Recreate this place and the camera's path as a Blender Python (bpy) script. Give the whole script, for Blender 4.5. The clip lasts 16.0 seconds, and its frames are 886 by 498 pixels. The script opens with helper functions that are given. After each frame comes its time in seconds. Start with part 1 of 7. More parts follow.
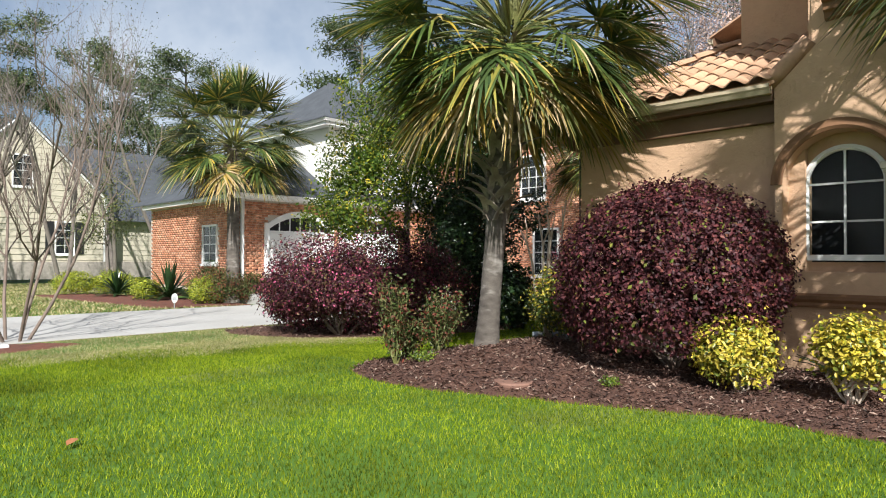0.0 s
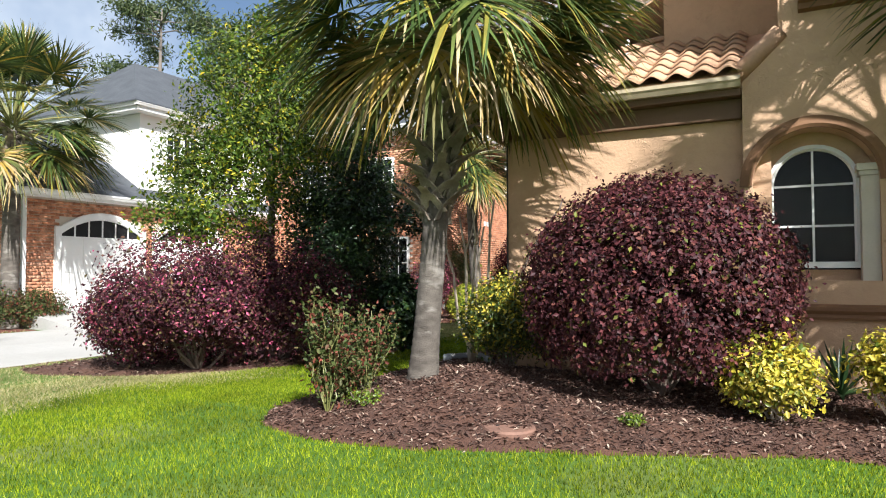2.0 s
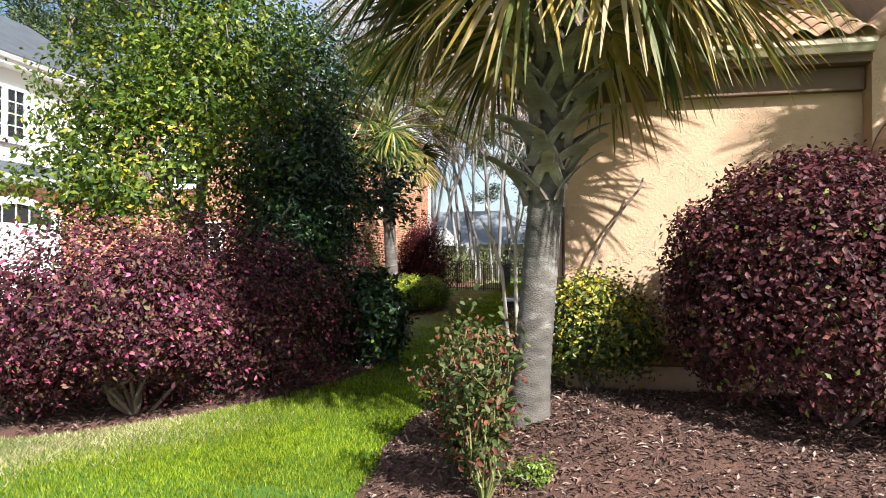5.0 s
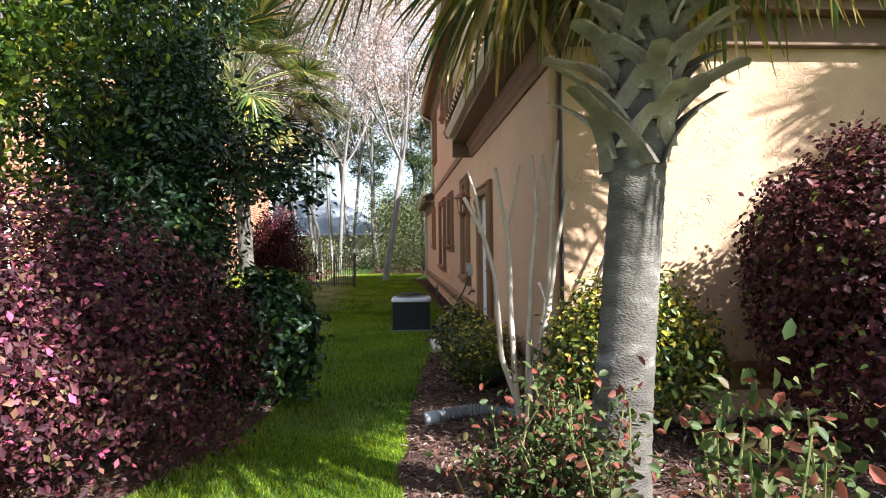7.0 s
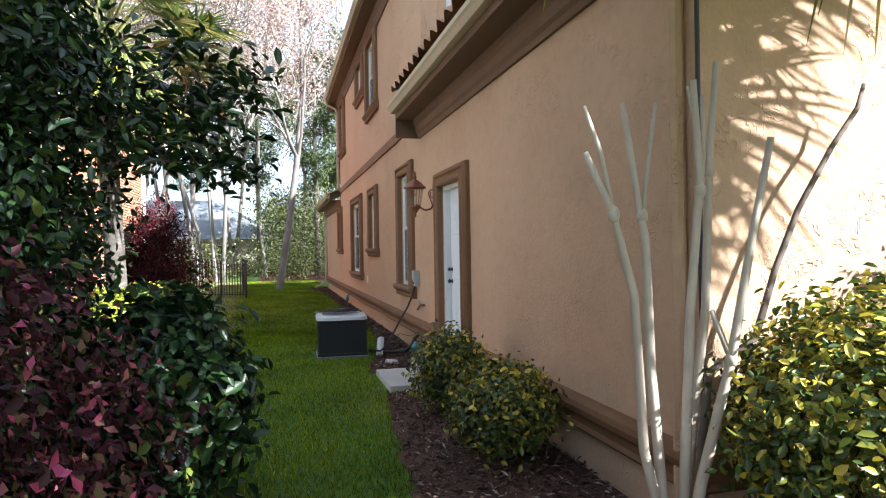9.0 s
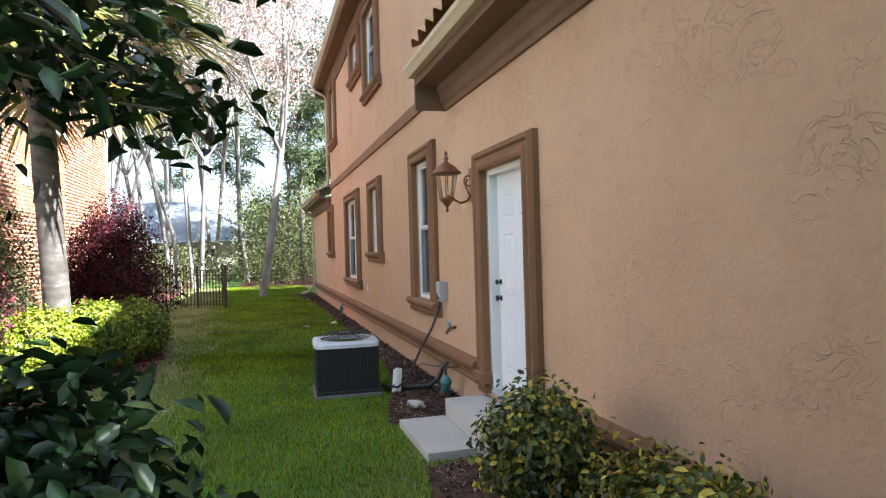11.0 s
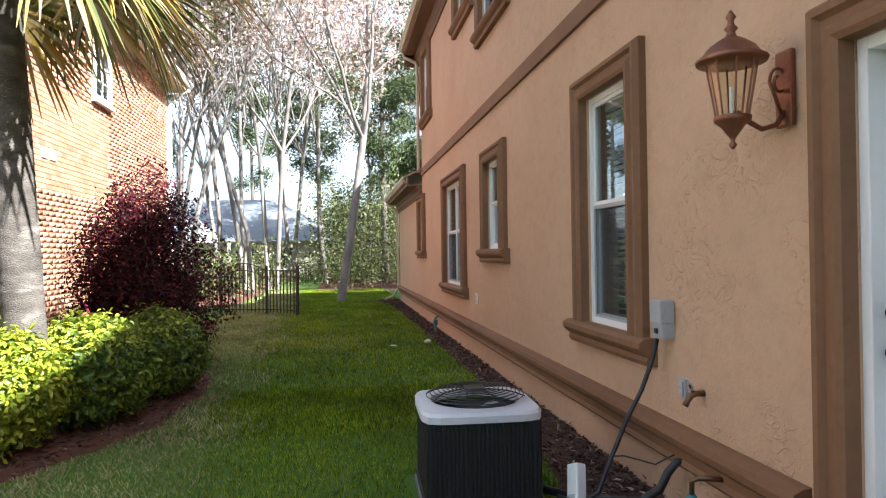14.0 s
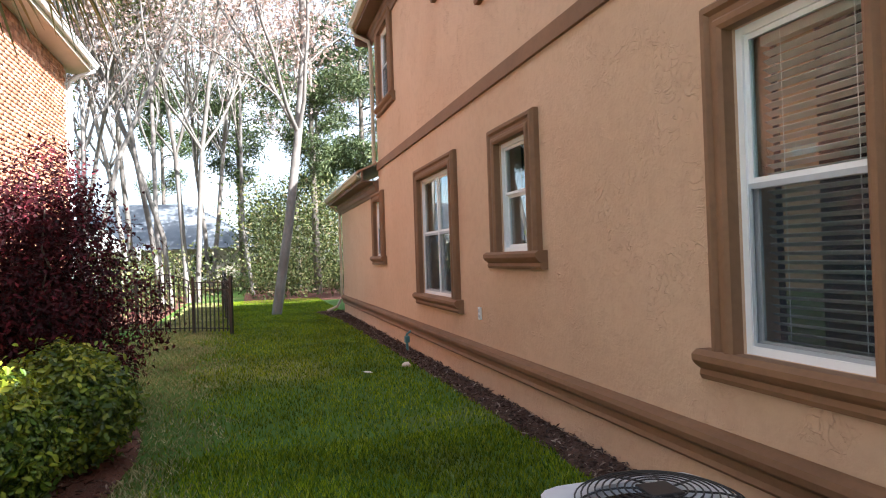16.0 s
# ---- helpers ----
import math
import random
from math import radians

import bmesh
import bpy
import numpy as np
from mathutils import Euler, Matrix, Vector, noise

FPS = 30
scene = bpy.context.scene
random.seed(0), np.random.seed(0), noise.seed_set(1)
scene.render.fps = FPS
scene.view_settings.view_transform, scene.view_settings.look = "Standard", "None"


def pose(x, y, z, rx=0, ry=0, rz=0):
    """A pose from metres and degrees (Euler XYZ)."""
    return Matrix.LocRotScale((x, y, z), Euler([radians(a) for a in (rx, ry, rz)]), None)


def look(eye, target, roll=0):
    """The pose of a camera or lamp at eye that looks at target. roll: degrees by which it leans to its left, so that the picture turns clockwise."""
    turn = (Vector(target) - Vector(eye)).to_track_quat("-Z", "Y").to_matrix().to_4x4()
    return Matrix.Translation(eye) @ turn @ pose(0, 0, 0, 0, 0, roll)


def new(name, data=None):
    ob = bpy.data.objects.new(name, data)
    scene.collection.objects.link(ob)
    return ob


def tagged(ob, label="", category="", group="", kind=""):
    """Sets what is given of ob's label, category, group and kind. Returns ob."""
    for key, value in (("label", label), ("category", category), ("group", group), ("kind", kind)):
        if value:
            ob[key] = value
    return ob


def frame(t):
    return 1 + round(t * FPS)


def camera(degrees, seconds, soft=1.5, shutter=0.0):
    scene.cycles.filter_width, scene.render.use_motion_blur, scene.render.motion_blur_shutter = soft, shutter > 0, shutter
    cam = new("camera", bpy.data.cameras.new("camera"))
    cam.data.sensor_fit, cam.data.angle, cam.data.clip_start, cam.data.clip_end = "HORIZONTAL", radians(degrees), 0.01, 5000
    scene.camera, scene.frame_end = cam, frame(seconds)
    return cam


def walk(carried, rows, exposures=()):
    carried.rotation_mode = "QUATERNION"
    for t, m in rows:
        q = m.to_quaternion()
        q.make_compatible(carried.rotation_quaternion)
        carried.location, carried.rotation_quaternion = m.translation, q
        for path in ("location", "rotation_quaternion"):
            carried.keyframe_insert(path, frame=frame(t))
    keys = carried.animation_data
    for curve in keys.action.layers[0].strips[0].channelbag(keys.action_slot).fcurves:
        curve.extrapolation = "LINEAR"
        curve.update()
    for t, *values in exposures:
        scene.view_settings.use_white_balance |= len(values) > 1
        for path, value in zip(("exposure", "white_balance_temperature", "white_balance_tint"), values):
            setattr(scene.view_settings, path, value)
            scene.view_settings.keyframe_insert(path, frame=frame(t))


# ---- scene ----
cam = camera(68.7, 16.0, 1.1)
# seconds, eye, a point ahead, lean
ROWS = [
    (0.0, (0.411, 1.085, 1.441), (1.812, 2.511, 1.472), 0.2),
    (0.5, (0.541, 1.749, 1.471), (2.064, 3.044, 1.503), -0.0),
    (1.0, (0.612, 2.408, 1.431), (2.231, 3.582, 1.481), -0.1),
    (1.5, (0.771, 3.001, 1.412), (2.463, 4.066, 1.474), -0.3),
    (2.0, (0.865, 3.620, 1.404), (2.638, 4.544, 1.474), -0.1),
    (2.5, (0.874, 4.187, 1.395), (2.703, 4.991, 1.481), -0.6),
    (3.0, (0.947, 4.770, 1.367), (2.796, 5.528, 1.460), -0.7),
    (3.5, (1.015, 5.337, 1.397), (2.891, 6.025, 1.481), -1.0),
    (4.0, (1.273, 5.846, 1.436), (3.171, 6.473, 1.504), -1.0),
    (6.5, (3.470, 8.103, 1.625), (5.470, 8.078, 1.613), 0.2),
    (7.0, (4.075, 8.380, 1.580), (6.070, 8.239, 1.571), -0.7),
    (7.5, (4.677, 8.648, 1.561), (6.659, 8.383, 1.551), -0.8),
    (8.0, (5.311, 8.850, 1.581), (7.277, 8.483, 1.575), -0.5),
    (8.5, (5.956, 9.039, 1.572), (7.904, 8.584, 1.571), -0.4),
    (11.0, (8.786, 9.074, 1.642), (10.710, 8.525, 1.640), -1.6),
    (11.5, (9.364, 9.067, 1.675), (11.294, 8.545, 1.674), -1.8),
    (12.0, (10.000, 9.020, 1.651), (11.948, 8.565, 1.650), -1.4),
    (12.5, (10.616, 8.948, 1.637), (12.576, 8.546, 1.637), -1.5),
    (13.0, (11.244, 8.891, 1.578), (13.219, 8.575, 1.580), -1.5),
    (13.5, (11.805, 8.845, 1.571), (13.784, 8.562, 1.576), -1.2),
    (14.0, (12.318, 8.972, 1.559), (14.292, 8.656, 1.573), -0.8),
    (14.5, (12.836, 9.155, 1.580), (14.809, 8.825, 1.598), -1.0),
    (15.0, (13.358, 9.285, 1.619), (15.317, 8.884, 1.635), -0.9),
    (15.5, (13.868, 9.441, 1.641), (15.806, 8.950, 1.661), -1.3),
    (16.0, (14.320, 9.547, 1.586), (16.239, 8.986, 1.608), -1.9),
]
EXPOSURES = [(0.0, 0.75, 6200, 9), (2.0, 1.05, 6150, 9), (4.0, 1.15, 6150, 9), (6.5, 1.8, 5950, 8), (8.5, 2.05, 5800, 8), (11.0, 2.5, 5750, 7), (13.5, 2.25, 5850, 8), (16.0, 2.35, 5950, 10)]
walk(cam, [(t, look(eye, ahead, lean)) for t, eye, ahead, lean in ROWS], EXPOSURES)

# ---- world, sun ----
SUN_A, SUN_E = 47.0, 39.0      # the way the light goes, from +x towards +y; height of the sun
world = bpy.data.worlds.new("sky")
world.use_nodes = True
scene.world = world
wn = world.node_tree.nodes
sky = wn.new("ShaderNodeTexSky")
sky.sky_type, sky.sun_disc = 'NISHITA', False
sky.sun_elevation = radians(SUN_E)
sky.sun_rotation = radians(90 - (SUN_A + 180))
sky.air_density, sky.dust_density, sky.ozone_density = 1.0, 1.6, 1.0
# thin white cloud over the blue
tc = wn.new("ShaderNodeTexCoord")
cl = wn.new("ShaderNodeTexNoise")
cl.inputs["Scale"].default_value, cl.inputs["Detail"].default_value, cl.inputs["Roughness"].default_value = 2.2, 6.0, 0.55
cr = wn.new("ShaderNodeValToRGB")
cr.color_ramp.elements[0].position, cr.color_ramp.elements[1].position = 0.40, 0.72
mixc = wn.new("ShaderNodeMix")
mixc.data_type = 'RGBA'
mixc.inputs["B"].default_value = (8.5, 8.8, 9.2, 1)
world.node_tree.links.new(tc.outputs["Generated"], cl.inputs["Vector"])
world.node_tree.links.new(cl.outputs["Fac"], cr.inputs["Fac"])
world.node_tree.links.new(cr.outputs["Color"], mixc.inputs["Factor"])
world.node_tree.links.new(sky.outputs["Color"], mixc.inputs["A"])
world.node_tree.links.new(mixc.outputs["Result"], wn["Background"].inputs["Color"])
wn["Background"].inputs["Strength"].default_value = 0.063
sun_data = bpy.data.lights.new("sun", 'SUN')
sun_data.energy, sun_data.angle, sun_data.color = 5.0, radians(0.6), (1.0, 0.955, 0.89)
sun = new("sun", sun_data)
ca, sa, ce, se = math.cos(radians(SUN_A)), math.sin(radians(SUN_A)), math.cos(radians(SUN_E)), math.sin(radians(SUN_E))
sun.matrix_world = look((-30 * ca, -30 * sa, 30), (-30 * ca + ca * ce, -30 * sa + sa * ce, 30 - se))

# ---- materials ----
MATS = {}


def surface(name, c1, c2, rough=0.8, s1=1.5, s2=40.0, fine=0.35, bump=0.15, bscale=None, metal=0.0, spread=0.0, leaf=0.0, ramp=None, coat=0.0, stretch=(1, 1, 1), spots=None, bdist=0.01, local=True):
    """A procedural surface: two tones mixed by a coarse and a fine noise, with relief.
    spread: change of lightness from piece to piece. ramp: colours picked leaf by leaf."""
    m = bpy.data.materials.new(name)
    m.use_nodes = True
    nt = m.node_tree
    n, l = nt.nodes, nt.links
    bsdf = n["Principled BSDF"]
    bsdf.inputs["Roughness"].default_value = rough
    bsdf.inputs["Metallic"].default_value = metal
    bsdf.inputs["Coat Weight"].default_value = coat
    co = n.new("ShaderNodeTexCoord")
    mp = n.new("ShaderNodeMapping")
    mp.inputs["Scale"].default_value = stretch
    l.new(co.outputs["Object"], mp.inputs["Vector"])

    def tex(scale, detail=4.0):
        t = n.new("ShaderNodeTexNoise")
        t.inputs["Scale"].default_value, t.inputs["Detail"].default_value = scale, detail
        l.new(mp.outputs["Vector"], t.inputs["Vector"])
        return t

    def mix(kind, fac, a, b):
        x = n.new("ShaderNodeMix")
        x.data_type, x.blend_type = 'RGBA', kind
        for key, v in (("Factor", fac), ("A", a), ("B", b)):
            if isinstance(v, (int, float)):
                x.inputs[key].default_value = v
            elif isinstance(v, tuple):
                x.inputs[key].default_value = (*v, 1)
            else:
                l.new(v, x.inputs[key])
        return x.outputs["Result"]

    def contrast(sock, lo, hi):
        r = n.new("ShaderNodeMapRange")
        r.inputs["From Min"].default_value, r.inputs["From Max"].default_value = lo, hi
        l.new(sock, r.inputs["Value"])
        return r.outputs["Result"]

    if ramp:
        geo = n.new("ShaderNodeNewGeometry")
        cr = n.new("ShaderNodeValToRGB")
        cr.color_ramp.interpolation = 'LINEAR'
        els = cr.color_ramp.elements
        while len(els) < len(ramp):
            els.new(0.5)
        for e, (p, c) in zip(els, ramp):
            e.position, e.color = p, (*c, 1)
        l.new(geo.outputs["Random Per Island"], cr.inputs["Fac"])
        col = mix('MULTIPLY', 0.6, cr.outputs["Color"], contrast(tex(s1).outputs["Fac"], 0.25, 0.6))
    else:
        col = mix('MIX', contrast(tex(s1).outputs["Fac"], 0.3, 0.7), c1, c2)
        if s2:
            dark = tuple(0.55 * v for v in c1)
            f = n.new("ShaderNodeMath")
            f.operation = 'MULTIPLY'
            f.inputs[1].default_value = fine
            l.new(contrast(tex(s2, 6.0).outputs["Fac"], 0.45, 0.75), f.inputs[0])
            col = mix('MIX', f.outputs[0], col, dark)
    if spots:
        sc, lo, hi, tone = spots
        col = mix('MIX', contrast(tex(sc, 3.0).outputs["Fac"], lo, hi), col, tone)
    if spread:
        oi = n.new("ShaderNodeObjectInfo")
        r = n.new("ShaderNodeMapRange")
        r.inputs["To Min"].default_value, r.inputs["To Max"].default_value = 1 - spread, 1 + spread
        l.new(oi.outputs["Random"], r.inputs["Value"])
        hsv = n.new("ShaderNodeHueSaturation")
        l.new(r.outputs["Result"], hsv.inputs["Value"])
        l.new(col, hsv.inputs["Color"])
        col = hsv.outputs["Color"]
    l.new(col, bsdf.inputs["Base Color"])
    if bump:
        b = n.new("ShaderNodeBump")
        b.inputs["Strength"].default_value, b.inputs["Distance"].default_value = bump, bdist
        l.new(tex(bscale or s2 or 40.0, 5.0).outputs["Fac"], b.inputs["Height"])
        l.new(b.outputs["Normal"], bsdf.inputs["Normal"])
    if leaf:
        tr = n.new("ShaderNodeBsdfTranslucent")
        l.new(col, tr.inputs["Color"])
        ms = n.new("ShaderNodeMixShader")
        ms.inputs["Fac"].default_value = leaf
        l.new(bsdf.outputs["BSDF"], ms.inputs[1])
        l.new(tr.outputs["BSDF"], ms.inputs[2])
        l.new(ms.outputs["Shader"], n["Material Output"].inputs["Surface"])
    MATS[name] = m
    return m


def glass(name, tint=(0.9, 0.95, 0.95), rough=0.0):
    m = bpy.data.materials.new(name)
    m.use_nodes = True
    nt = m.node_tree
    n, l = nt.nodes, nt.links
    t = n.new("ShaderNodeBsdfTransparent")
    t.inputs["Color"].default_value = (*tint, 1)
    g = n.new("ShaderNodeBsdfGlossy")
    g.inputs["Roughness"].default_value = rough
    lw = n.new("ShaderNodeLayerWeight")
    lw.inputs["Blend"].default_value = 0.5
    pw = n.new("ShaderNodeMath")
    pw.operation = 'POWER'
    pw.inputs[1].default_value = 3.2
    l.new(lw.outputs["Facing"], pw.inputs[0])
    mr = n.new("ShaderNodeMapRange")
    mr.inputs["To Min"].default_value, mr.inputs["To Max"].default_value = 0.015, 0.95
    l.new(pw.outputs[0], mr.inputs["Value"])
    ms = n.new("ShaderNodeMixShader")
    l.new(mr.outputs["Result"], ms.inputs["Fac"])
    l.new(t.outputs[0], ms.inputs[1])
    l.new(g.outputs[0], ms.inputs[2])
    l.new(ms.outputs[0], n["Material Output"].inputs["Surface"])
    return m


STUCCO = surface("stucco", (0.585, 0.39, 0.252), (0.53, 0.34, 0.212), 0.9, 0.7, 9.0, 0.2, 0.6, 30.0, bdist=0.013)


def trowel(m, scale=5.0):
    """Adds sparse curling trowel ridges to a stucco's relief."""
    n, l = m.node_tree.nodes, m.node_tree.links
    bump = next(q for q in n if q.type == 'BUMP')
    grain = bump.inputs["Height"].links[0].from_socket
    co = n.new("ShaderNodeTexCoord")
    curl, patch = n.new("ShaderNodeTexNoise"), n.new("ShaderNodeTexNoise")
    for t, sc, di in ((curl, scale, 2.6), (patch, 1.7, 0.3)):
        t.inputs["Scale"].default_value, t.inputs["Detail"].default_value, t.inputs["Distortion"].default_value = sc, 2.0, di
        l.new(co.outputs["Object"], t.inputs["Vector"])
    off = n.new("ShaderNodeMath")
    off.operation = 'SUBTRACT'
    off.inputs[1].default_value = 0.5
    l.new(curl.outputs["Fac"], off.inputs[0])
    ab = n.new("ShaderNodeMath")
    ab.operation = 'ABSOLUTE'
    l.new(off.outputs[0], ab.inputs[0])
    line, area = n.new("ShaderNodeMapRange"), n.new("ShaderNodeMapRange")
    line.inputs["From Min"].default_value, line.inputs["From Max"].default_value = 0.03, 0.0
    area.inputs["From Min"].default_value, area.inputs["From Max"].default_value = 0.5, 0.58
    l.new(ab.outputs[0], line.inputs["Value"])
    l.new(patch.outputs["Fac"], area.inputs["Value"])
    mul, add = n.new("ShaderNodeMath"), n.new("ShaderNodeMath")
    mul.operation, add.operation = 'MULTIPLY', 'ADD'
    l.new(line.outputs["Result"], mul.inputs[0])
    l.new(area.outputs["Result"], mul.inputs[1])
    gain = n.new("ShaderNodeMath")
    gain.operation = 'MULTIPLY'
    gain.inputs[1].default_value = 1.1
    l.new(mul.outputs[0], gain.inputs[0])
    l.new(gain.outputs[0], add.inputs[0])
    l.new(grain, add.inputs[1])
    l.new(add.outputs[0], bump.inputs["Height"])


trowel(STUCCO)
TRIM = surface("stucco_trim", (0.23, 0.115, 0.053), (0.18, 0.089, 0.041), 0.75, 1.4, 22.0, 0.3, 0.3, 60.0, bdist=0.004)
SOFFIT = surface("soffit_paint", (0.17, 0.095, 0.055), (0.14, 0.078, 0.045), 0.7, 2.0, 30.0, 0.2, 0.1)
GUTTER = surface("gutter_metal", (0.50, 0.42, 0.29), (0.45, 0.37, 0.25), 0.45, 1.2, 25.0, 0.25, 0.05)
TILE = surface("roof_tile_clay", (0.58, 0.37, 0.23), (0.42, 0.24, 0.145), 0.85, 3.0, 26.0, 0.5, 0.25, spread=0.22)
WHITE = surface("white_paint", (0.80, 0.80, 0.78), (0.76, 0.76, 0.74), 0.45, 2.0, 30.0, 0.05, 0.03)
DOORW = surface("white_door_paint", (0.80, 0.82, 0.85), (0.77, 0.79, 0.82), 0.4, 1.0, 18.0, 0.04, 0.02)
BRICK = surface("brick_clay", (0.58, 0.26, 0.145), (0.47, 0.20, 0.115), 0.9, 5.0, 60.0, 0.4, 0.3, spread=0.3)
MORTAR = surface("mortar", (0.58, 0.50, 0.42), (0.50, 0.43, 0.36), 0.95, 3.0, 50.0, 0.2, 0.2)
BRICK_FAR = surface("brick_joined", None, None, 0.9, 9.0, ramp=[(0, (0.44, 0.18, 0.10)), (0.5, (0.62, 0.28, 0.155)), (1, (0.72, 0.38, 0.24))], bump=0.2, bscale=60.0)
CONCRETE = surface("concrete", (0.50, 0.48, 0.44), (0.42, 0.40, 0.37), 0.9, 1.2, 30.0, 0.3, 0.2, 120.0)
DRIVE = surface("driveway_concrete", (0.42, 0.41, 0.39), (0.35, 0.34, 0.32), 0.9, 0.5, 18.0, 0.25, 0.15, 120.0)
MULCH = surface("mulch_soil", (0.115, 0.052, 0.032), (0.07, 0.032, 0.022), 0.95, 4.0, 45.0, 0.6, 0.9, 55.0, bdist=0.03)
CHIP = surface("mulch_chips", None, None, 0.9, 20.0, ramp=[(0, (0.045, 0.024, 0.018)), (0.5, (0.12, 0.06, 0.043)), (0.85, (0.20, 0.115, 0.085)), (1, (0.46, 0.36, 0.28))], bump=0)
PINEBED = surface("red_mulch_soil", (0.17, 0.058, 0.034), (0.10, 0.038, 0.025), 0.95, 3.0, 45.0, 0.6, 0.8, 55.0, bdist=0.03)
SHINGLE = surface("asphalt_shingle", (0.075, 0.083, 0.095), (0.05, 0.056, 0.066), 0.9, 2.0, 14.0, 0.5, 0.5, 20.0)
SIDING = surface("siding_paint", (0.50, 0.46, 0.36), (0.46, 0.42, 0.33), 0.8, 1.0, 20.0, 0.1, 0.05)
WHITEWALL = surface("white_stucco", (0.78, 0.77, 0.73), (0.74, 0.73, 0.69), 0.9, 0.8, 25.0, 0.08, 0.2)
# near-black that paints in the shade of unlit rooms and hollows
DARK = surface("painted_inner_dark", (0.009, 0.009, 0.010), (0.007, 0.007, 0.008), 0.9, 2.0, 0, 0, 0)
SCREEN = surface("insect_screen", (0.055, 0.06, 0.068), (0.045, 0.05, 0.056), 0.7, 3.0, 200.0, 0.3, 0)
BLACK = surface("black_metal", (0.018, 0.018, 0.019), (0.013, 0.013, 0.014), 0.45, 4.0, 40.0, 0.2, 0.04)
ACBLACK = surface("black_louver_metal", (0.012, 0.012, 0.013), (0.009, 0.009, 0.010), 0.6, 2.0, 30.0, 0.25, 0.05)
ACTOP = surface("grey_enamel", (0.62, 0.63, 0.66), (0.56, 0.57, 0.60), 0.4, 2.0, 25.0, 0.15, 0.03)
GREYBOX = surface("grey_box_metal", (0.42, 0.44, 0.45), (0.36, 0.38, 0.39), 0.45, 5.0, 50.0, 0.2, 0.05)
COPPER = surface("copper_lantern", (0.30, 0.13, 0.072), (0.22, 0.088, 0.05), 0.42, 8.0, 60.0, 0.35, 0.1, metal=0.55)
BRASS = surface("aged_brass", (0.22, 0.14, 0.07), (0.14, 0.085, 0.05), 0.4, 20.0, 90.0, 0.4, 0.1, metal=0.8)
TEAL = surface("teal_paint", (0.07, 0.22, 0.22), (0.05, 0.16, 0.17), 0.5, 10.0, 60.0, 0.35, 0.1)
PLASTIC = surface("white_plastic", (0.74, 0.74, 0.72), (0.68, 0.68, 0.66), 0.4, 6.0, 40.0, 0.1, 0.02)
BLIND = surface("blind_slat", (0.55, 0.53, 0.49), (0.50, 0.48, 0.44), 0.5, 3.0, 0, 0, 0)
PIPE = surface("grey_corrugated_plastic", (0.20, 0.20, 0.20), (0.12, 0.12, 0.12), 0.55, 6.0, 50.0, 0.4, 0.1)
LID = surface("rusty_lid", (0.23, 0.125, 0.09), (0.17, 0.09, 0.065), 0.8, 6.0, 50.0, 0.4, 0.3)
STONE = surface("ledge_stone", (0.40, 0.36, 0.31), (0.27, 0.24, 0.21), 0.9, 6.0, 40.0, 0.4, 0.4, spread=0.25)
CREAM = surface("cast_stone", (0.62, 0.56, 0.46), (0.55, 0.49, 0.40), 0.8, 3.0, 40.0, 0.15, 0.1)
BARKP = surface("palm_bark", (0.17, 0.148, 0.125), (0.06, 0.05, 0.042), 0.95, 5.0, 46.0, 1.0, 1.0, 60.0, stretch=(1, 1, 2.0), bdist=0.012, spots=(2.2, 0.58, 0.72, (0.36, 0.335, 0.30)))
BOOT = surface("palm_boot", (0.34, 0.29, 0.235), (0.15, 0.115, 0.085), 0.9, 9.0, 60.0, 0.8, 0.7, spread=0.4)
FROND = surface("palm_frond", None, None, 0.42, 2.0, ramp=[(0, (0.035, 0.07, 0.02)), (0.55, (0.085, 0.135, 0.032)), (0.82, (0.19, 0.23, 0.05)), (0.94, (0.50, 0.36, 0.05)), (1, (0.62, 0.52, 0.30))], bump=0, leaf=0.25)
FROND_OLD = surface("old_palm_frond", None, None, 0.55, 2.0, ramp=[(0, (0.10, 0.13, 0.025)), (0.35, (0.20, 0.20, 0.045)), (0.6, (0.45, 0.29, 0.05)), (1, (0.55, 0.43, 0.26))], bump=0, leaf=0.25)
STEMP = surface("frond_stem", (0.13, 0.16, 0.045), (0.22, 0.19, 0.07), 0.5, 4.0, 40.0, 0.2, 0.05)
BARKW = surface("pale_bark", (0.29, 0.265, 0.24), (0.11, 0.095, 0.085), 0.9, 2.6, 24.0, 0.5, 0.5, stretch=(1, 1, 0.5))
BARKG = surface("grey_bark", (0.21, 0.18, 0.155), (0.13, 0.11, 0.095), 0.95, 3.0, 24.0, 0.5, 0.6, stretch=(1, 1, 0.5))
CRAPE = surface("crape_bark", (0.52, 0.44, 0.36), (0.40, 0.32, 0.25), 0.8, 5.0, 30.0, 0.4, 0.2, stretch=(1, 1, 0.4))
TWIG = surface("twig_bark", (0.20, 0.15, 0.12), (0.13, 0.10, 0.08), 0.9, 6.0, 40.0, 0.3, 0.1)
LOROP = surface("purple_leaves", None, None, 0.5, 3.0, ramp=[(0, (0.038, 0.014, 0.018)), (0.45, (0.080, 0.023, 0.029)), (0.8, (0.135, 0.038, 0.042)), (0.93, (0.21, 0.07, 0.055)), (0.97, (0.12, 0.16, 0.03)), (1, (0.22, 0.22, 0.04))], bump=0, leaf=0.18)
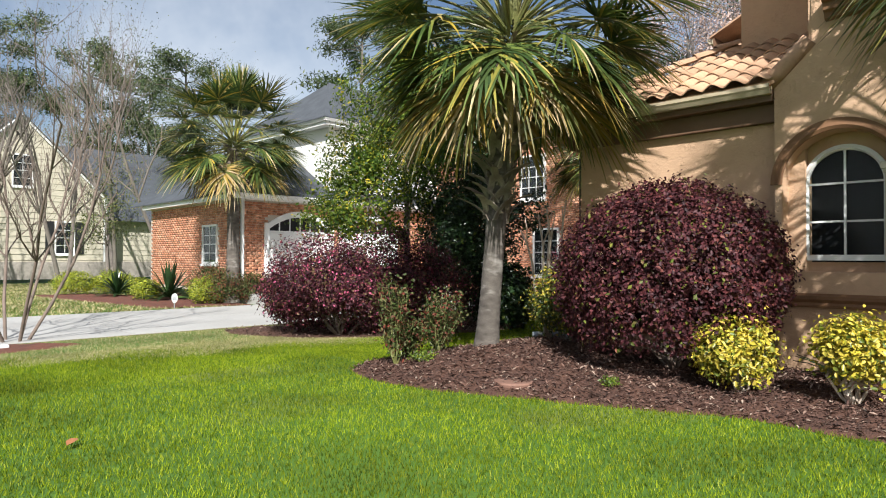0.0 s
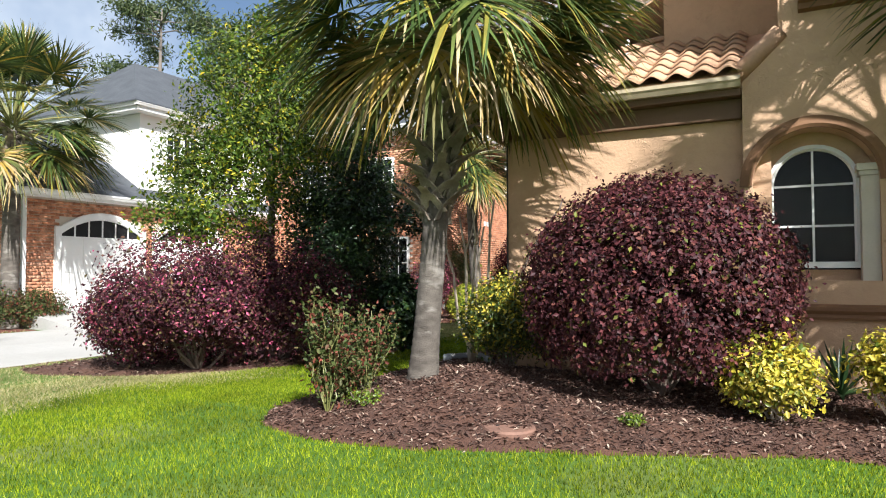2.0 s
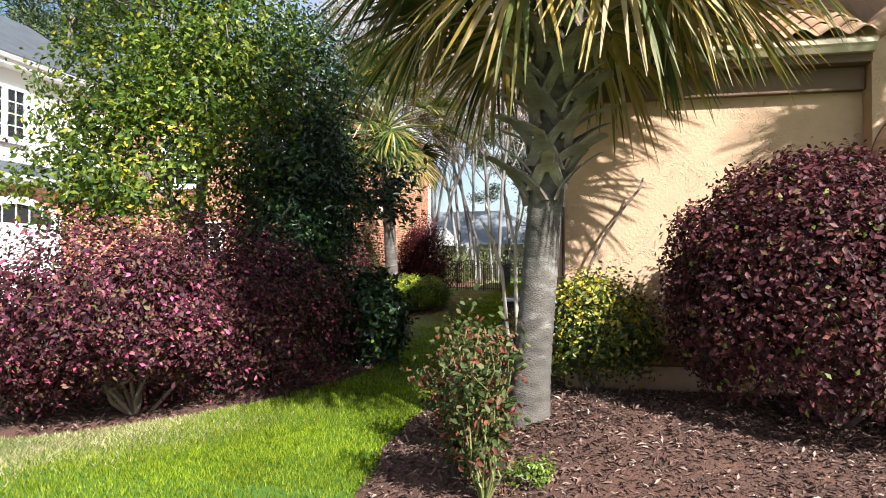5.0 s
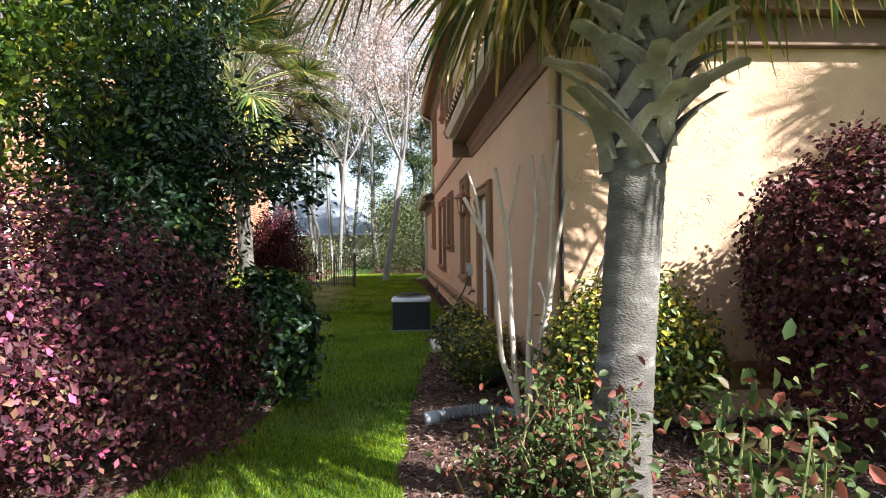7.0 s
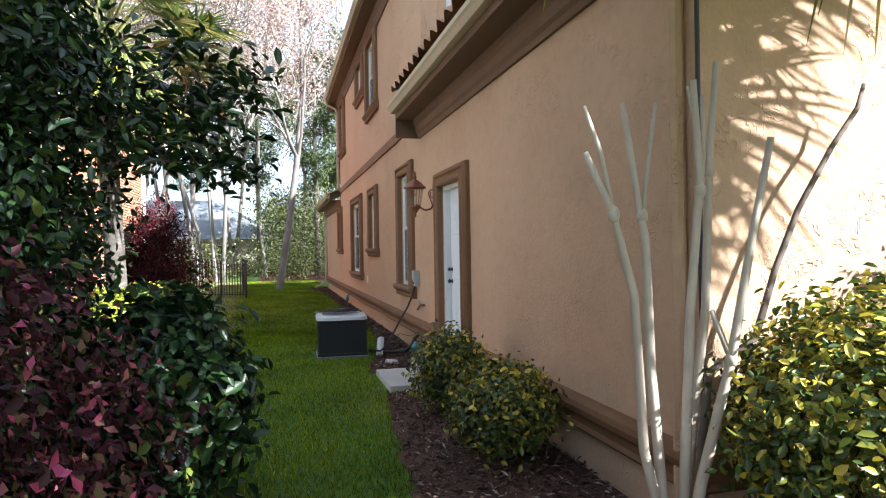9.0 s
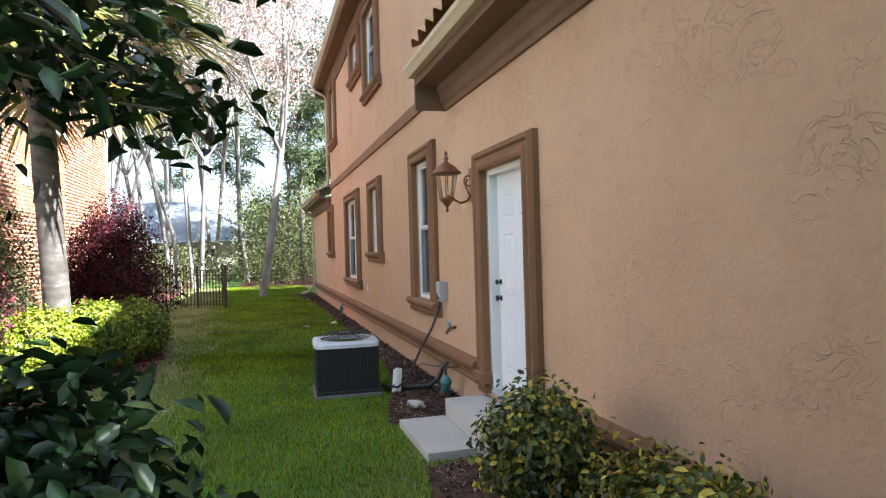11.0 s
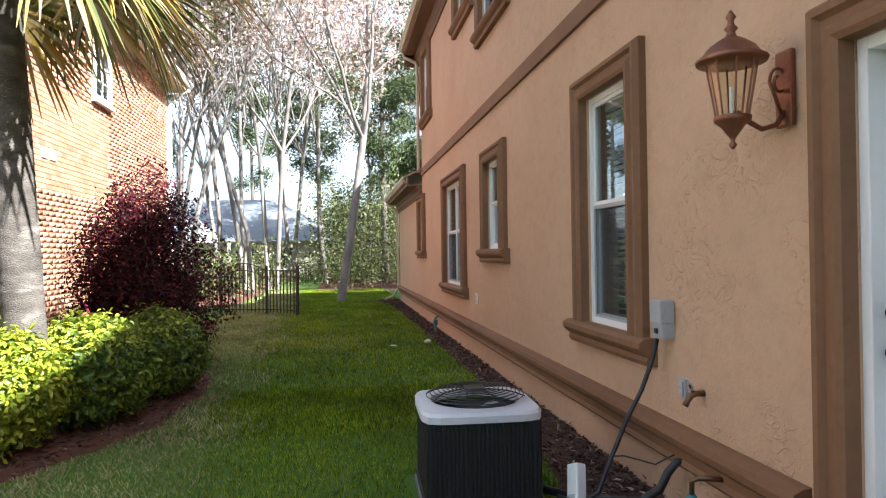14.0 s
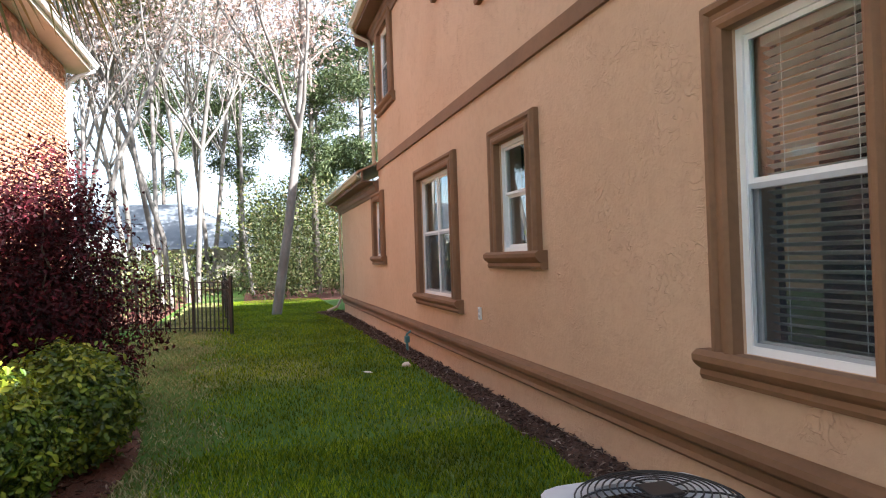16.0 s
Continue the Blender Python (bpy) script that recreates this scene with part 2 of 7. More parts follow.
LOROPINK = surface("purple_pink_leaves", None, None, 0.5, 2.0, ramp=[(0, (0.04, 0.014, 0.02)), (0.45, (0.08, 0.022, 0.033)), (0.68, (0.135, 0.036, 0.052)), (0.78, (0.13, 0.11, 0.04)), (0.89, (0.27, 0.11, 0.085)), (0.95, (0.52, 0.08, 0.17)), (1, (0.66, 0.16, 0.30))], bump=0, leaf=0.2)
HOLLY = surface("dark_glossy_leaves", None, None, 0.3, 2.0, ramp=[(0, (0.012, 0.030, 0.012)), (0.6, (0.028, 0.062, 0.020)), (0.93, (0.05, 0.10, 0.025)), (1, (0.16, 0.20, 0.03))], bump=0, leaf=0.15)
LIGUST = surface("bright_green_leaves", None, None, 0.4, 1.2, ramp=[(0, (0.035, 0.075, 0.012)), (0.55, (0.09, 0.145, 0.018)), (0.88, (0.23, 0.28, 0.032)), (0.96, (0.45, 0.42, 0.04)), (1, (0.55, 0.42, 0.03))], bump=0, leaf=0.3)
GOLD = surface("gold_leaves", None, None, 0.4, 3.0, ramp=[(0, (0.09, 0.14, 0.02)), (0.3, (0.32, 0.32, 0.03)), (0.6, (0.66, 0.52, 0.05)), (1, (0.80, 0.64, 0.12))], bump=0, leaf=0.25)
VARIEG = surface("variegated_leaves", None, None, 0.35, 3.0, ramp=[(0, (0.03, 0.055, 0.012)), (0.5, (0.07, 0.11, 0.018)), (0.8, (0.22, 0.22, 0.03)), (1, (0.66, 0.50, 0.05))], bump=0, leaf=0.2)
BOXW = surface("boxwood_leaves", None, None, 0.4, 3.0, ramp=[(0, (0.045, 0.095, 0.014)), (0.5, (0.13, 0.21, 0.022)), (1, (0.32, 0.38, 0.032))], bump=0, leaf=0.25)
# own leaf colour of the privets; on the boxwoods it paints in sunlight
GOLD_AND_SUNLIT = surface("gold_and_sunlit_leaves", None, None, 0.4, 3.0, ramp=[(0, (0.12, 0.19, 0.02)), (0.5, (0.34, 0.40, 0.03)), (1, (0.55, 0.55, 0.05))], bump=0, leaf=0.25)
ROSE = surface("rose_leaves", None, None, 0.5, 4.0, ramp=[(0, (0.035, 0.055, 0.016)), (0.45, (0.08, 0.11, 0.03)), (0.68, (0.15, 0.15, 0.06)), (0.8, (0.15, 0.055, 0.035)), (1, (0.26, 0.07, 0.045))], bump=0, leaf=0.2)
MAPLE = surface("maple_leaves", None, None, 0.5, 3.0, ramp=[(0, (0.035, 0.010, 0.013)), (0.6, (0.085, 0.016, 0.022)), (0.92, (0.16, 0.028, 0.036)), (1, (0.40, 0.06, 0.09))], bump=0, leaf=0.3)
PINKBUD = surface("pink_buds", None, None, 0.7, 3.0, ramp=[(0, (0.40, 0.28, 0.22)), (0.5, (0.62, 0.45, 0.40)), (1, (0.75, 0.58, 0.52))], bump=0, leaf=0.3)
PINE = surface("pine_needles", None, None, 0.6, 1.0, ramp=[(0, (0.04, 0.07, 0.025)), (0.6, (0.09, 0.13, 0.045)), (1, (0.18, 0.21, 0.08))], bump=0, leaf=0.2)
WOOD_GREEN = surface("woodland_leaves", None, None, 0.6, 0.6, ramp=[(0, (0.04, 0.065, 0.015)), (0.5, (0.12, 0.15, 0.04)), (0.85, (0.24, 0.25, 0.08)), (1, (0.30, 0.22, 0.13))], bump=0, leaf=0.3)
RED = surface("red_petals", (0.60, 0.015, 0.04), (0.50, 0.01, 0.03), 0.6, 8.0, 0, 0, 0, leaf=0.2)
PINKP = surface("pink_petals", (0.75, 0.06, 0.22), (0.65, 0.04, 0.17), 0.6, 8.0, 0, 0, 0, leaf=0.2)
DRYLEAF = surface("dry_leaf", (0.36, 0.15, 0.06), (0.26, 0.10, 0.04), 0.8, 20.0, 60.0, 0.3, 0.1)
GRASS = surface("grass_blades", None, None, 0.75, 0.8, ramp=[(0, (0.035, 0.088, 0.004)), (0.5, (0.18, 0.265, 0.005)), (0.9, (0.35, 0.41, 0.014)), (1, (0.42, 0.45, 0.06))], bump=0, leaf=0.3)
GRASS_DRY = surface("dormant_grass_blades", None, None, 0.7, 0.9, ramp=[(0, (0.13, 0.17, 0.03)), (0.35, (0.27, 0.26, 0.085)), (0.7, (0.48, 0.41, 0.21)), (1, (0.64, 0.56, 0.35))], bump=0, leaf=0.25)
for leafy in (GRASS, GRASS_DRY, LOROP, LOROPINK, LIGUST, ROSE, MAPLE):
    leafy.node_tree.nodes["Principled BSDF"].inputs["Specular IOR Level"].default_value = 0.2
GLASS = glass("window_glass")
see = SCREEN.node_tree
clear = see.nodes.new("ShaderNodeBsdfTransparent")
half = see.nodes.new("ShaderNodeMixShader")
half.inputs["Fac"].default_value = 0.22
see.links.new(clear.outputs[0], half.inputs[1])
see.links.new(see.nodes["Principled BSDF"].outputs[0], half.inputs[2])
see.links.new(half.outputs[0], see.nodes["Material Output"].inputs["Surface"])
LAMPGLASS = glass("seeded_glass", (0.95, 0.93, 0.86), 0.05)


def ground_material():
    """Lawn soil and thatch: green near the houses, dormant and tan further off."""
    m = surface("lawn_ground", (0.07, 0.15, 0.008), (0.055, 0.12, 0.006), 0.95, 0.7, 30.0, 0.4, 0.6, 60.0, bdist=0.02, spots=(0.35, 0.55, 0.75, (0.17, 0.19, 0.05)))
    return m


LAWN = ground_material()


# ---- building helpers ----
def mesh_of(name, verts, faces, material, smooth=False):
    me = bpy.data.meshes.new(name)
    me.from_pydata(verts, [], faces)
    me.materials.append(material)
    if smooth:
        me.polygons.foreach_set("use_smooth", [True] * len(me.polygons))
    return me


def quick_mesh(name, co, idx, k, material, smooth=False):
    """A mesh from arrays: co (n, 3), idx (f, k)."""
    me = bpy.data.meshes.new(name)
    co, idx = np.asarray(co, np.float32), np.asarray(idx, np.int32)
    me.vertices.add(len(co))
    me.vertices.foreach_set("co", co.ravel())
    me.loops.add(idx.size)
    me.loops.foreach_set("vertex_index", idx.ravel())
    me.polygons.add(len(idx))
    me.polygons.foreach_set("loop_start", np.arange(0, idx.size, k, dtype=np.int32))
    if smooth:
        me.polygons.foreach_set("use_smooth", np.ones(len(idx), bool))
    me.update(calc_edges=True)
    me.materials.append(material)
    return me


def put(name, me, parent=None, m=None, label=""):
    ob = new(name, me)
    if parent is not None:
        ob.parent = parent
    if m is not None:
        ob.matrix_basis = m
    if label:
        ob["label"] = label
    return ob


def part(name, bm, material, parent=None, label="", m=None, smooth=False):
    me = bpy.data.meshes.new(name)
    bm.normal_update()
    bm.to_mesh(me)
    bm.free()
    me.materials.append(material)
    if smooth:
        me.polygons.foreach_set("use_smooth", [True] * len(me.polygons))
    return put(name, me, parent, m, label)


def thing(name, at, label, category, group="", rz=0, kind=""):
    ob = new(name)
    ob.empty_display_size = 0.1
    ob.matrix_basis = pose(*at, 0, 0, rz)
    return tagged(ob, label, category, group, kind)


def box(bm, x0, y0, z0, x1, y1, z1, bevel=0.0):
    r = bmesh.ops.create_cube(bm, size=1.0, matrix=Matrix.Translation(((x0 + x1) / 2, (y0 + y1) / 2, (z0 + z1) / 2)) @ Matrix.Diagonal((abs(x1 - x0), abs(y1 - y0), abs(z1 - z0), 1)))
    if bevel:
        es = list({e for v in r["verts"] for e in v.link_edges})
        bmesh.ops.bevel(bm, geom=es, offset=bevel, segments=2, affect='EDGES', profile=0.6)
    return bm


def boxes(*dims, bevel=0.0):
    bm = bmesh.new()
    for d in dims:
        box(bm, *d, bevel=bevel)
    return bm


def tube(bm, pts, radii, segs=8, cap=True):
    """A round tube along points."""
    pts = [Vector(p) for p in pts]
    if isinstance(radii, (int, float)):
        radii = [radii] * len(pts)
    rings, u = [], None
    for i, p in enumerate(pts):
        d = (pts[min(i + 1, len(pts) - 1)] - pts[max(i - 1, 0)]).normalized()
        u = d.orthogonal() if u is None else u - d * u.dot(d)
        if u.length < 1e-5:
            u = d.orthogonal()
        u = u.normalized()
        v = d.cross(u)
        rings.append([bm.verts.new(p + radii[i] * (math.cos(a) * u + math.sin(a) * v)) for a in [2 * math.pi * k / segs for k in range(segs)]])
    for a, b in zip(rings, rings[1:]):
        for k in range(segs):
            bm.faces.new((a[k], a[(k + 1) % segs], b[(k + 1) % segs], b[k]))
    if cap:
        bm.faces.new(list(reversed(rings[0])))
        bm.faces.new(rings[-1])
    return bm


def tube_bm(pts, radii, segs=8):
    return tube(bmesh.new(), pts, radii, segs)


def lathe(bm, profile, segs=20, at=(0, 0, 0)):
    """A body of revolution round z: profile of (radius, height)."""
    rings = []
    for r, z in profile:
        rings.append([bm.verts.new((at[0] + r * math.cos(2 * math.pi * k / segs), at[1] + r * math.sin(2 * math.pi * k / segs), at[2] + z)) for k in range(segs)])
    for a, b in zip(rings, rings[1:]):
        for k in range(segs):
            bm.faces.new((a[k], a[(k + 1) % segs], b[(k + 1) % segs], b[k]))
    bm.faces.new(list(reversed(rings[0])))
    bm.faces.new(rings[-1])
    return bm


def extrude_profile(bm, prof, p0, p1, out, up=(0, 0, 1), m0=0.0, m1=0.0):
    """A moulding: profile of (out, up) pairs, closed, from p0 to p1. m0, m1: mitre, the shift along the run for each unit of up."""
    p0, p1, out, up = Vector(p0), Vector(p1), Vector(out), Vector(up)
    d = (p1 - p0).normalized()
    a = [bm.verts.new(p0 + o * out + u * up + d * (m0 * u)) for o, u in prof]
    b = [bm.verts.new(p1 + o * out + u * up + d * (m1 * u)) for o, u in prof]
    k = len(prof)
    for i in range(k):
        bm.faces.new((a[i], a[(i + 1) % k], b[(i + 1) % k], b[i]))
    bm.faces.new(list(reversed(a)))
    bm.faces.new(b)
    bmesh.ops.recalc_face_normals(bm, faces=bm.faces)
    return bm


def wall_mesh(name, axis, at, thick, span, holes, material, parent=None, top=None):
    """A wall with real openings. axis 'y': the wall lies in y = at and runs along x; 'x': lies in x = at and runs along y.
    span: (a0, a1, z0, z1); holes: (a0, a1, z0, z1). It goes from at to at + thick."""
    a0, a1, z0, z1 = span
    A = sorted({a0, a1, *[h[0] for h in holes], *[h[1] for h in holes]})
    Z = sorted({z0, z1, *[h[2] for h in holes], *[h[3] for h in holes]})
    bm = bmesh.new()
    cache = {}

    def v(a, z, s):
        key = (round(a, 4), round(z, 4), s)
        if key not in cache:
            o = at + (thick if s else 0)
            cache[key] = bm.verts.new((a, o, z) if axis == 'y' else (o, a, z))
        return cache[key]

    def solid(i, j):
        if not (0 <= i < len(A) - 1 and 0 <= j < len(Z) - 1):
            return False
        am, zm = (A[i] + A[i + 1]) / 2, (Z[j] + Z[j + 1]) / 2
        return not any(h[0] < am < h[1] and h[2] < zm < h[3] for h in holes)

    for i in range(len(A) - 1):
        for j in range(len(Z) - 1):
            if not solid(i, j):
                continue
            c = [(A[i], Z[j]), (A[i + 1], Z[j]), (A[i + 1], Z[j + 1]), (A[i], Z[j + 1])]
            bm.faces.new([v(*p, 0) for p in c])
            bm.faces.new([v(*p, 1) for p in reversed(c)])
            for (di, dj), (p, q) in (((0, -1), (0, 1)), ((1, 0), (1, 2)), ((0, 1), (2, 3)), ((-1, 0), (3, 0))):
                if not solid(i + di, j + dj):
                    bm.faces.new([v(*c[p], 0), v(*c[p], 1), v(*c[q], 1), v(*c[q], 0)])
    bmesh.ops.recalc_face_normals(bm, faces=bm.faces)
    return part(name, bm, material, parent)


# ---- foliage helpers ----
def rng_of(seed):
    return np.random.default_rng(seed)


def unit(v):
    return v / np.maximum(np.linalg.norm(v, axis=1, keepdims=True), 1e-9)


def leaf_mesh(name, P, N, size, aspect, material, rng, six=False, tilt=0.7, jitter=0.35):
    """Many small folded leaves at P, facing roughly along N."""
    n = len(P)
    nrm = unit(N + tilt * rng.normal(size=(n, 3)))
    d = unit(np.cross(nrm, rng.normal(size=(n, 3))))
    w = np.cross(nrm, d)
    L = size * (1 + jitter * rng.uniform(-1, 1, n))[:, None]
    W = L * aspect / 2
    if six:
        fold = nrm * L * 0.10
        co = np.stack([P, P + d * L * 0.32 + w * W * 0.9 + fold, P + d * L * 0.72 + w * W * 0.8 + fold, P + d * L - nrm * L * 0.08,
                       P + d * L * 0.72 - w * W * 0.8 + fold, P + d * L * 0.32 - w * W * 0.9 + fold], 1).reshape(-1, 3)
        b = np.arange(n)[:, None] * 6
        idx = np.concatenate([b + np.array([[0, 1, 2, 3]]), b + np.array([[0, 3, 4, 5]])])
        return quick_mesh(name, co, idx, 4, material)
    fold = nrm * L * 0.12
    co = np.stack([P, P + d * L * 0.5 + w * W + fold, P + d * L, P + d * L * 0.5 - w * W + fold], 1).reshape(-1, 3)
    b = np.arange(n)[:, None] * 4
    idx = np.concatenate([b + np.array([[0, 1, 2]]), b + np.array([[0, 2, 3]])])
    return quick_mesh(name, co, idx, 3, material)


def lumps(d, rng, k=9):
    """Uneven outline: a sum of soft bumps over directions d."""
    c = unit(rng.normal(size=(k, 3)))
    amp = rng.uniform(-1, 1, k)
    return (np.exp(4 * (d @ c.T - 1)) * amp).sum(1)


def crown_points(rng, clusters, per, centre, radii, lump=0.2, depth=0.25, spread=0.08, low=-1.0):
    """Leaf places in clusters near an uneven, roughly ellipsoid outline."""
    d = unit(rng.normal(size=(clusters * 2, 3)))
    d = d[d[:, 2] > low][:clusters]
    r = (1 + lump * lumps(d, rng, 14)) * (1 - depth * np.abs(rng.normal(size=len(d))) * 0.6)
    c = d * r[:, None] * np.array(radii) + np.array(centre)
    P = np.repeat(c, per, 0) + spread * rng.normal(size=(len(c) * per, 3))
    N = np.repeat(d, per, 0) + np.array([0, 0, 0.35])
    return P, N


def branch_set(bm, rng, base, tips, r0, r1, wob=0.1, segs=6, steps=5):
    for tip in tips:
        b, t = Vector(base), Vector(tip)
        pts = []
        for i in range(steps + 1):
            f = i / steps
            p = b.lerp(t, f)
            if 0 < i < steps:
                p = p + Vector(rng.normal(size=3)) * wob * (t - b).length * 0.3
            pts.append(p)
        tube(bm, pts, [r0 + (r1 - r0) * i / steps for i in range(steps + 1)], segs)
    return bm

# ---- plan ----
WALL_Y, FRONT_X, TALL_X = 7.0, 9.37, 9.15
BED = [(9.6, -7), (6.9, -7), (6.6, -1), (6.5, 2.2), (6.5, 3.4), (6.1, 4.3), (5.69, 5.43), (5.3, 6.25), (5.2, 7.16), (5.42, 7.88), (6.01, 8.25), (7.1, 8.36), (8.3, 8.38), (10.0, 8.28), (13.5, 7.92), (13.5, 6.9), (9.6, 6.9)]
LEFT_BED = [(6.2, 12.8), (6.5, 11.8), (6.9, 11.15), (7.5, 10.65), (8.4, 10.1), (9.65, 9.70), (11.0, 9.58), (11.9, 10.1), (12.3, 11.5), (12.2, 13.4), (9, 13.6), (6.4, 13.4)]
RIGHT_BED = [(14.6, 12.5), (16.2, 12.0), (17.47, 11.2), (18.6, 10.65), (19.97, 10.52), (21.0, 10.6), (22.4, 11.1), (25, 11.5), (28.5, 11.9), (28.5, 13.45), (14.6, 13.45)]
WALL_BED = [(14.7, 6.9), (14.75, 7.95), (15.7, 7.75), (16.6, 7.5), (18.5, 7.32), (22, 7.3), (28, 7.34), (31.5, 7.4), (34.2, 7.8), (34.2, 6.9)]
CORNER_BED = [(-1.0, 12.35), (1.8, 12.5), (3.1, 12.75), (3.75, 13.05), (3.3, 13.55), (2.1, 13.7), (-1.0, 13.7)]
NEIGHBOUR_BED = [(7.6, 20.1), (9.6, 19.6), (10.3, 19.6), (10.3, 21.4), (10.3, 22.5), (9.7, 26.8), (8.3, 29.3), (6.4, 29.6), (6.9, 24.9)]
DRIVE_A = (-30.0, 13.75, 19.4, 19.3)


def signed(poly, x, y):
    """Distance inside (+) or outside (-) a polygon, for arrays."""
    inside = np.zeros(x.shape, bool)
    best = np.full(x.shape, 1e9)
    for (ax, ay), (bx, by) in zip(poly, poly[1:] + poly[:1]):
        inside ^= ((ay > y) != (by > y)) & (x < (bx - ax) * (y - ay) / ((by - ay) or 1e-9) + ax)
        dx, dy = bx - ax, by - ay
        f = np.clip(((x - ax) * dx + (y - ay) * dy) / (dx * dx + dy * dy), 0, 1)
        best = np.minimum(best, np.hypot(x - ax - f * dx, y - ay - f * dy))
    return np.where(inside, best, -best)


def waves(x, y):
    return 0.5 * np.sin(3.1 * x + 1.3 * np.sin(2.3 * y)) + 0.5 * np.sin(4.3 * y + 1.7 * np.sin(1.9 * x))


def bed_height(x, y):
    d = signed(BED, x, y) + 0.035 * waves(2.2 * x, 2.2 * y)
    top = 0.10 + 0.22 * np.exp(-((x - 7.15) ** 2 + (y - 7.15) ** 2) / 3.2)
    return np.where(d > 0, np.minimum(top, 0.02 + 0.16 * d), np.maximum(-0.05, 0.3 * d)) + np.where(d > 0.1, 0.012 * waves(5 * x, 5 * y), 0)


def ground_at(x, y):
    return max(0.0, float(bed_height(np.array([x]), np.array([y]))[0]))


def grid_sheet(name, poly, height, material, step, label):
    p = np.array(poly)
    xs, ys = np.arange(p[:, 0].min() - 0.15, p[:, 0].max() + 0.15, step), np.arange(p[:, 1].min() - 0.15, p[:, 1].max() + 0.15, step)
    X, Y = np.meshgrid(xs, ys, indexing="ij")
    Z = height(X, Y)
    keep = signed(poly, X, Y) > -0.2
    k = len(ys)
    q = keep[:-1, :-1] & keep[1:, :-1] & keep[1:, 1:] & keep[:-1, 1:]
    i, j = np.nonzero(q)
    b = i * k + j
    idx = np.stack([b, b + k, b + k + 1, b + 1], 1)
    used, inv = np.unique(idx.ravel(), return_inverse=True)
    co = np.stack([X.ravel(), Y.ravel(), Z.ravel()], 1)[used]
    return tagged(put(name, quick_mesh(name, co, inv.reshape(idx.shape), 4, material, True)), label, "garden bed", kind="structure")


def flat_bed(poly, h=0.035, wob=0.03):
    def f(x, y):
        d = signed(poly, x, y) + wob * waves(2.4 * x, 2.4 * y)
        return np.where(d > 0, np.minimum(h, 0.01 + 0.12 * d) + 0.012 * waves(4 * x, 4 * y) * (d > 0.1), np.maximum(-0.05, 0.25 * d))
    return f


# ---- ground ----
bm = bmesh.new()
box(bm, -400, -400, -1.0, 700, 500, 0.0)
tagged(part("ground", bm, LAWN), "green lawn with thin dormant patches", "lawn", kind="structure")
grid_sheet("garden_bed_front", BED, bed_height, MULCH, 0.08, "dark brown mulch bed under the palm")
grid_sheet("garden_bed_hedge", LEFT_BED, flat_bed(LEFT_BED), MULCH, 0.12, "mulch bed under the purple shrubs")
grid_sheet("garden_bed_neighbour", RIGHT_BED, flat_bed(RIGHT_BED), PINEBED, 0.12, "reddish mulch bed beside the brick house")
grid_sheet("garden_bed_wall", WALL_BED, flat_bed(WALL_BED), MULCH, 0.12, "narrow dark mulch strip along the house wall")
grid_sheet("garden_bed_corner", CORNER_BED, flat_bed(CORNER_BED), PINEBED, 0.12, "reddish mulch patch beside the driveway")
grid_sheet("garden_bed_drive", NEIGHBOUR_BED, flat_bed(NEIGHBOUR_BED), PINEBED, 0.2, "reddish mulch bed beyond the driveway")

# driveway: slabs with open joints
drive = tagged(new("driveway"), "pale concrete driveway slabs with joints", "driveway", kind="structure")
bm = bmesh.new()
box(bm, -30, 13.75, -0.2, 19.4, 19.35, 0.004)
part("joint_fill", bm, MULCH, drive)
bm = bmesh.new()
ramp = [bm.verts.new((x, y, z)) for x in (10.4, 19.4) for y, z in ((18.0, -0.1), (18.0, 0.026), (20.5, 0.44), (20.5, -0.1))]
for f in ((0, 1, 2, 3), (7, 6, 5, 4), (1, 5, 6, 2), (0, 4, 5, 1), (2, 6, 7, 3), (0, 3, 7, 4)):
    bm.faces.new([ramp[k] for k in f])
part("apron", bm, DRIVE, drive)
slab_bm = bmesh.new()
box(slab_bm, -2.44, -1.38, -0.1, 2.44, 1.38, 0.02, 0.008)
slab_ob = part("slab", slab_bm, DRIVE, drive, m=pose(-27.0, 15.15, 0))
for ix in range(10):
    for iy in range(2):
        if ix or iy:
            put("slab", slab_ob.data, drive, pose(-27.0 + 4.9 * ix + 0.6 * iy, 15.15 + 2.78 * iy, 0))

# ---- the stucco house ----
house = tagged(new("house_wall_side"), "two-storey tan stucco house wall with brown trim", "house", kind="structure")
DOOR = (13.51, 14.53, 0.30, 2.36)
W1 = (16.42, 17.26, 1.00, 2.77)
W2 = (19.95, 20.77, 1.61, 2.75)
W3 = (22.45, 24.17, 1.02, 2.78)
W4 = (27.28, 28.05, 1.63, 2.78)
U1 = (19.78, 20.95, 4.60, 6.05)
U2 = (21.75, 22.75, 5.32, 6.05)
U3 = (26.05, 27.05, 4.62, 6.05)
wall_mesh("stucco_wall", 'y', WALL_Y, -0.25, (FRONT_X, 15.6, -0.1, 3.55), [DOOR], STUCCO, house)
wall_mesh("stucco_wall", 'y', WALL_Y, -0.25, (15.6, 33.6, -0.1, 3.25), [W1, W2, W3, W4], STUCCO, house)
wall_mesh("stucco_wall", 'y', WALL_Y, -0.25, (15.6, 27.65, 3.25, 6.45), [U1, U2, U3], STUCCO, house)
front = tagged(new("house_wall_front"), "tan stucco front wall with arched windows", "house", kind="structure")
wall_mesh("stucco_wall", 'x', FRONT_X, 0.25, (3.7, 6.75, -0.1, 3.55), [], STUCCO, front)
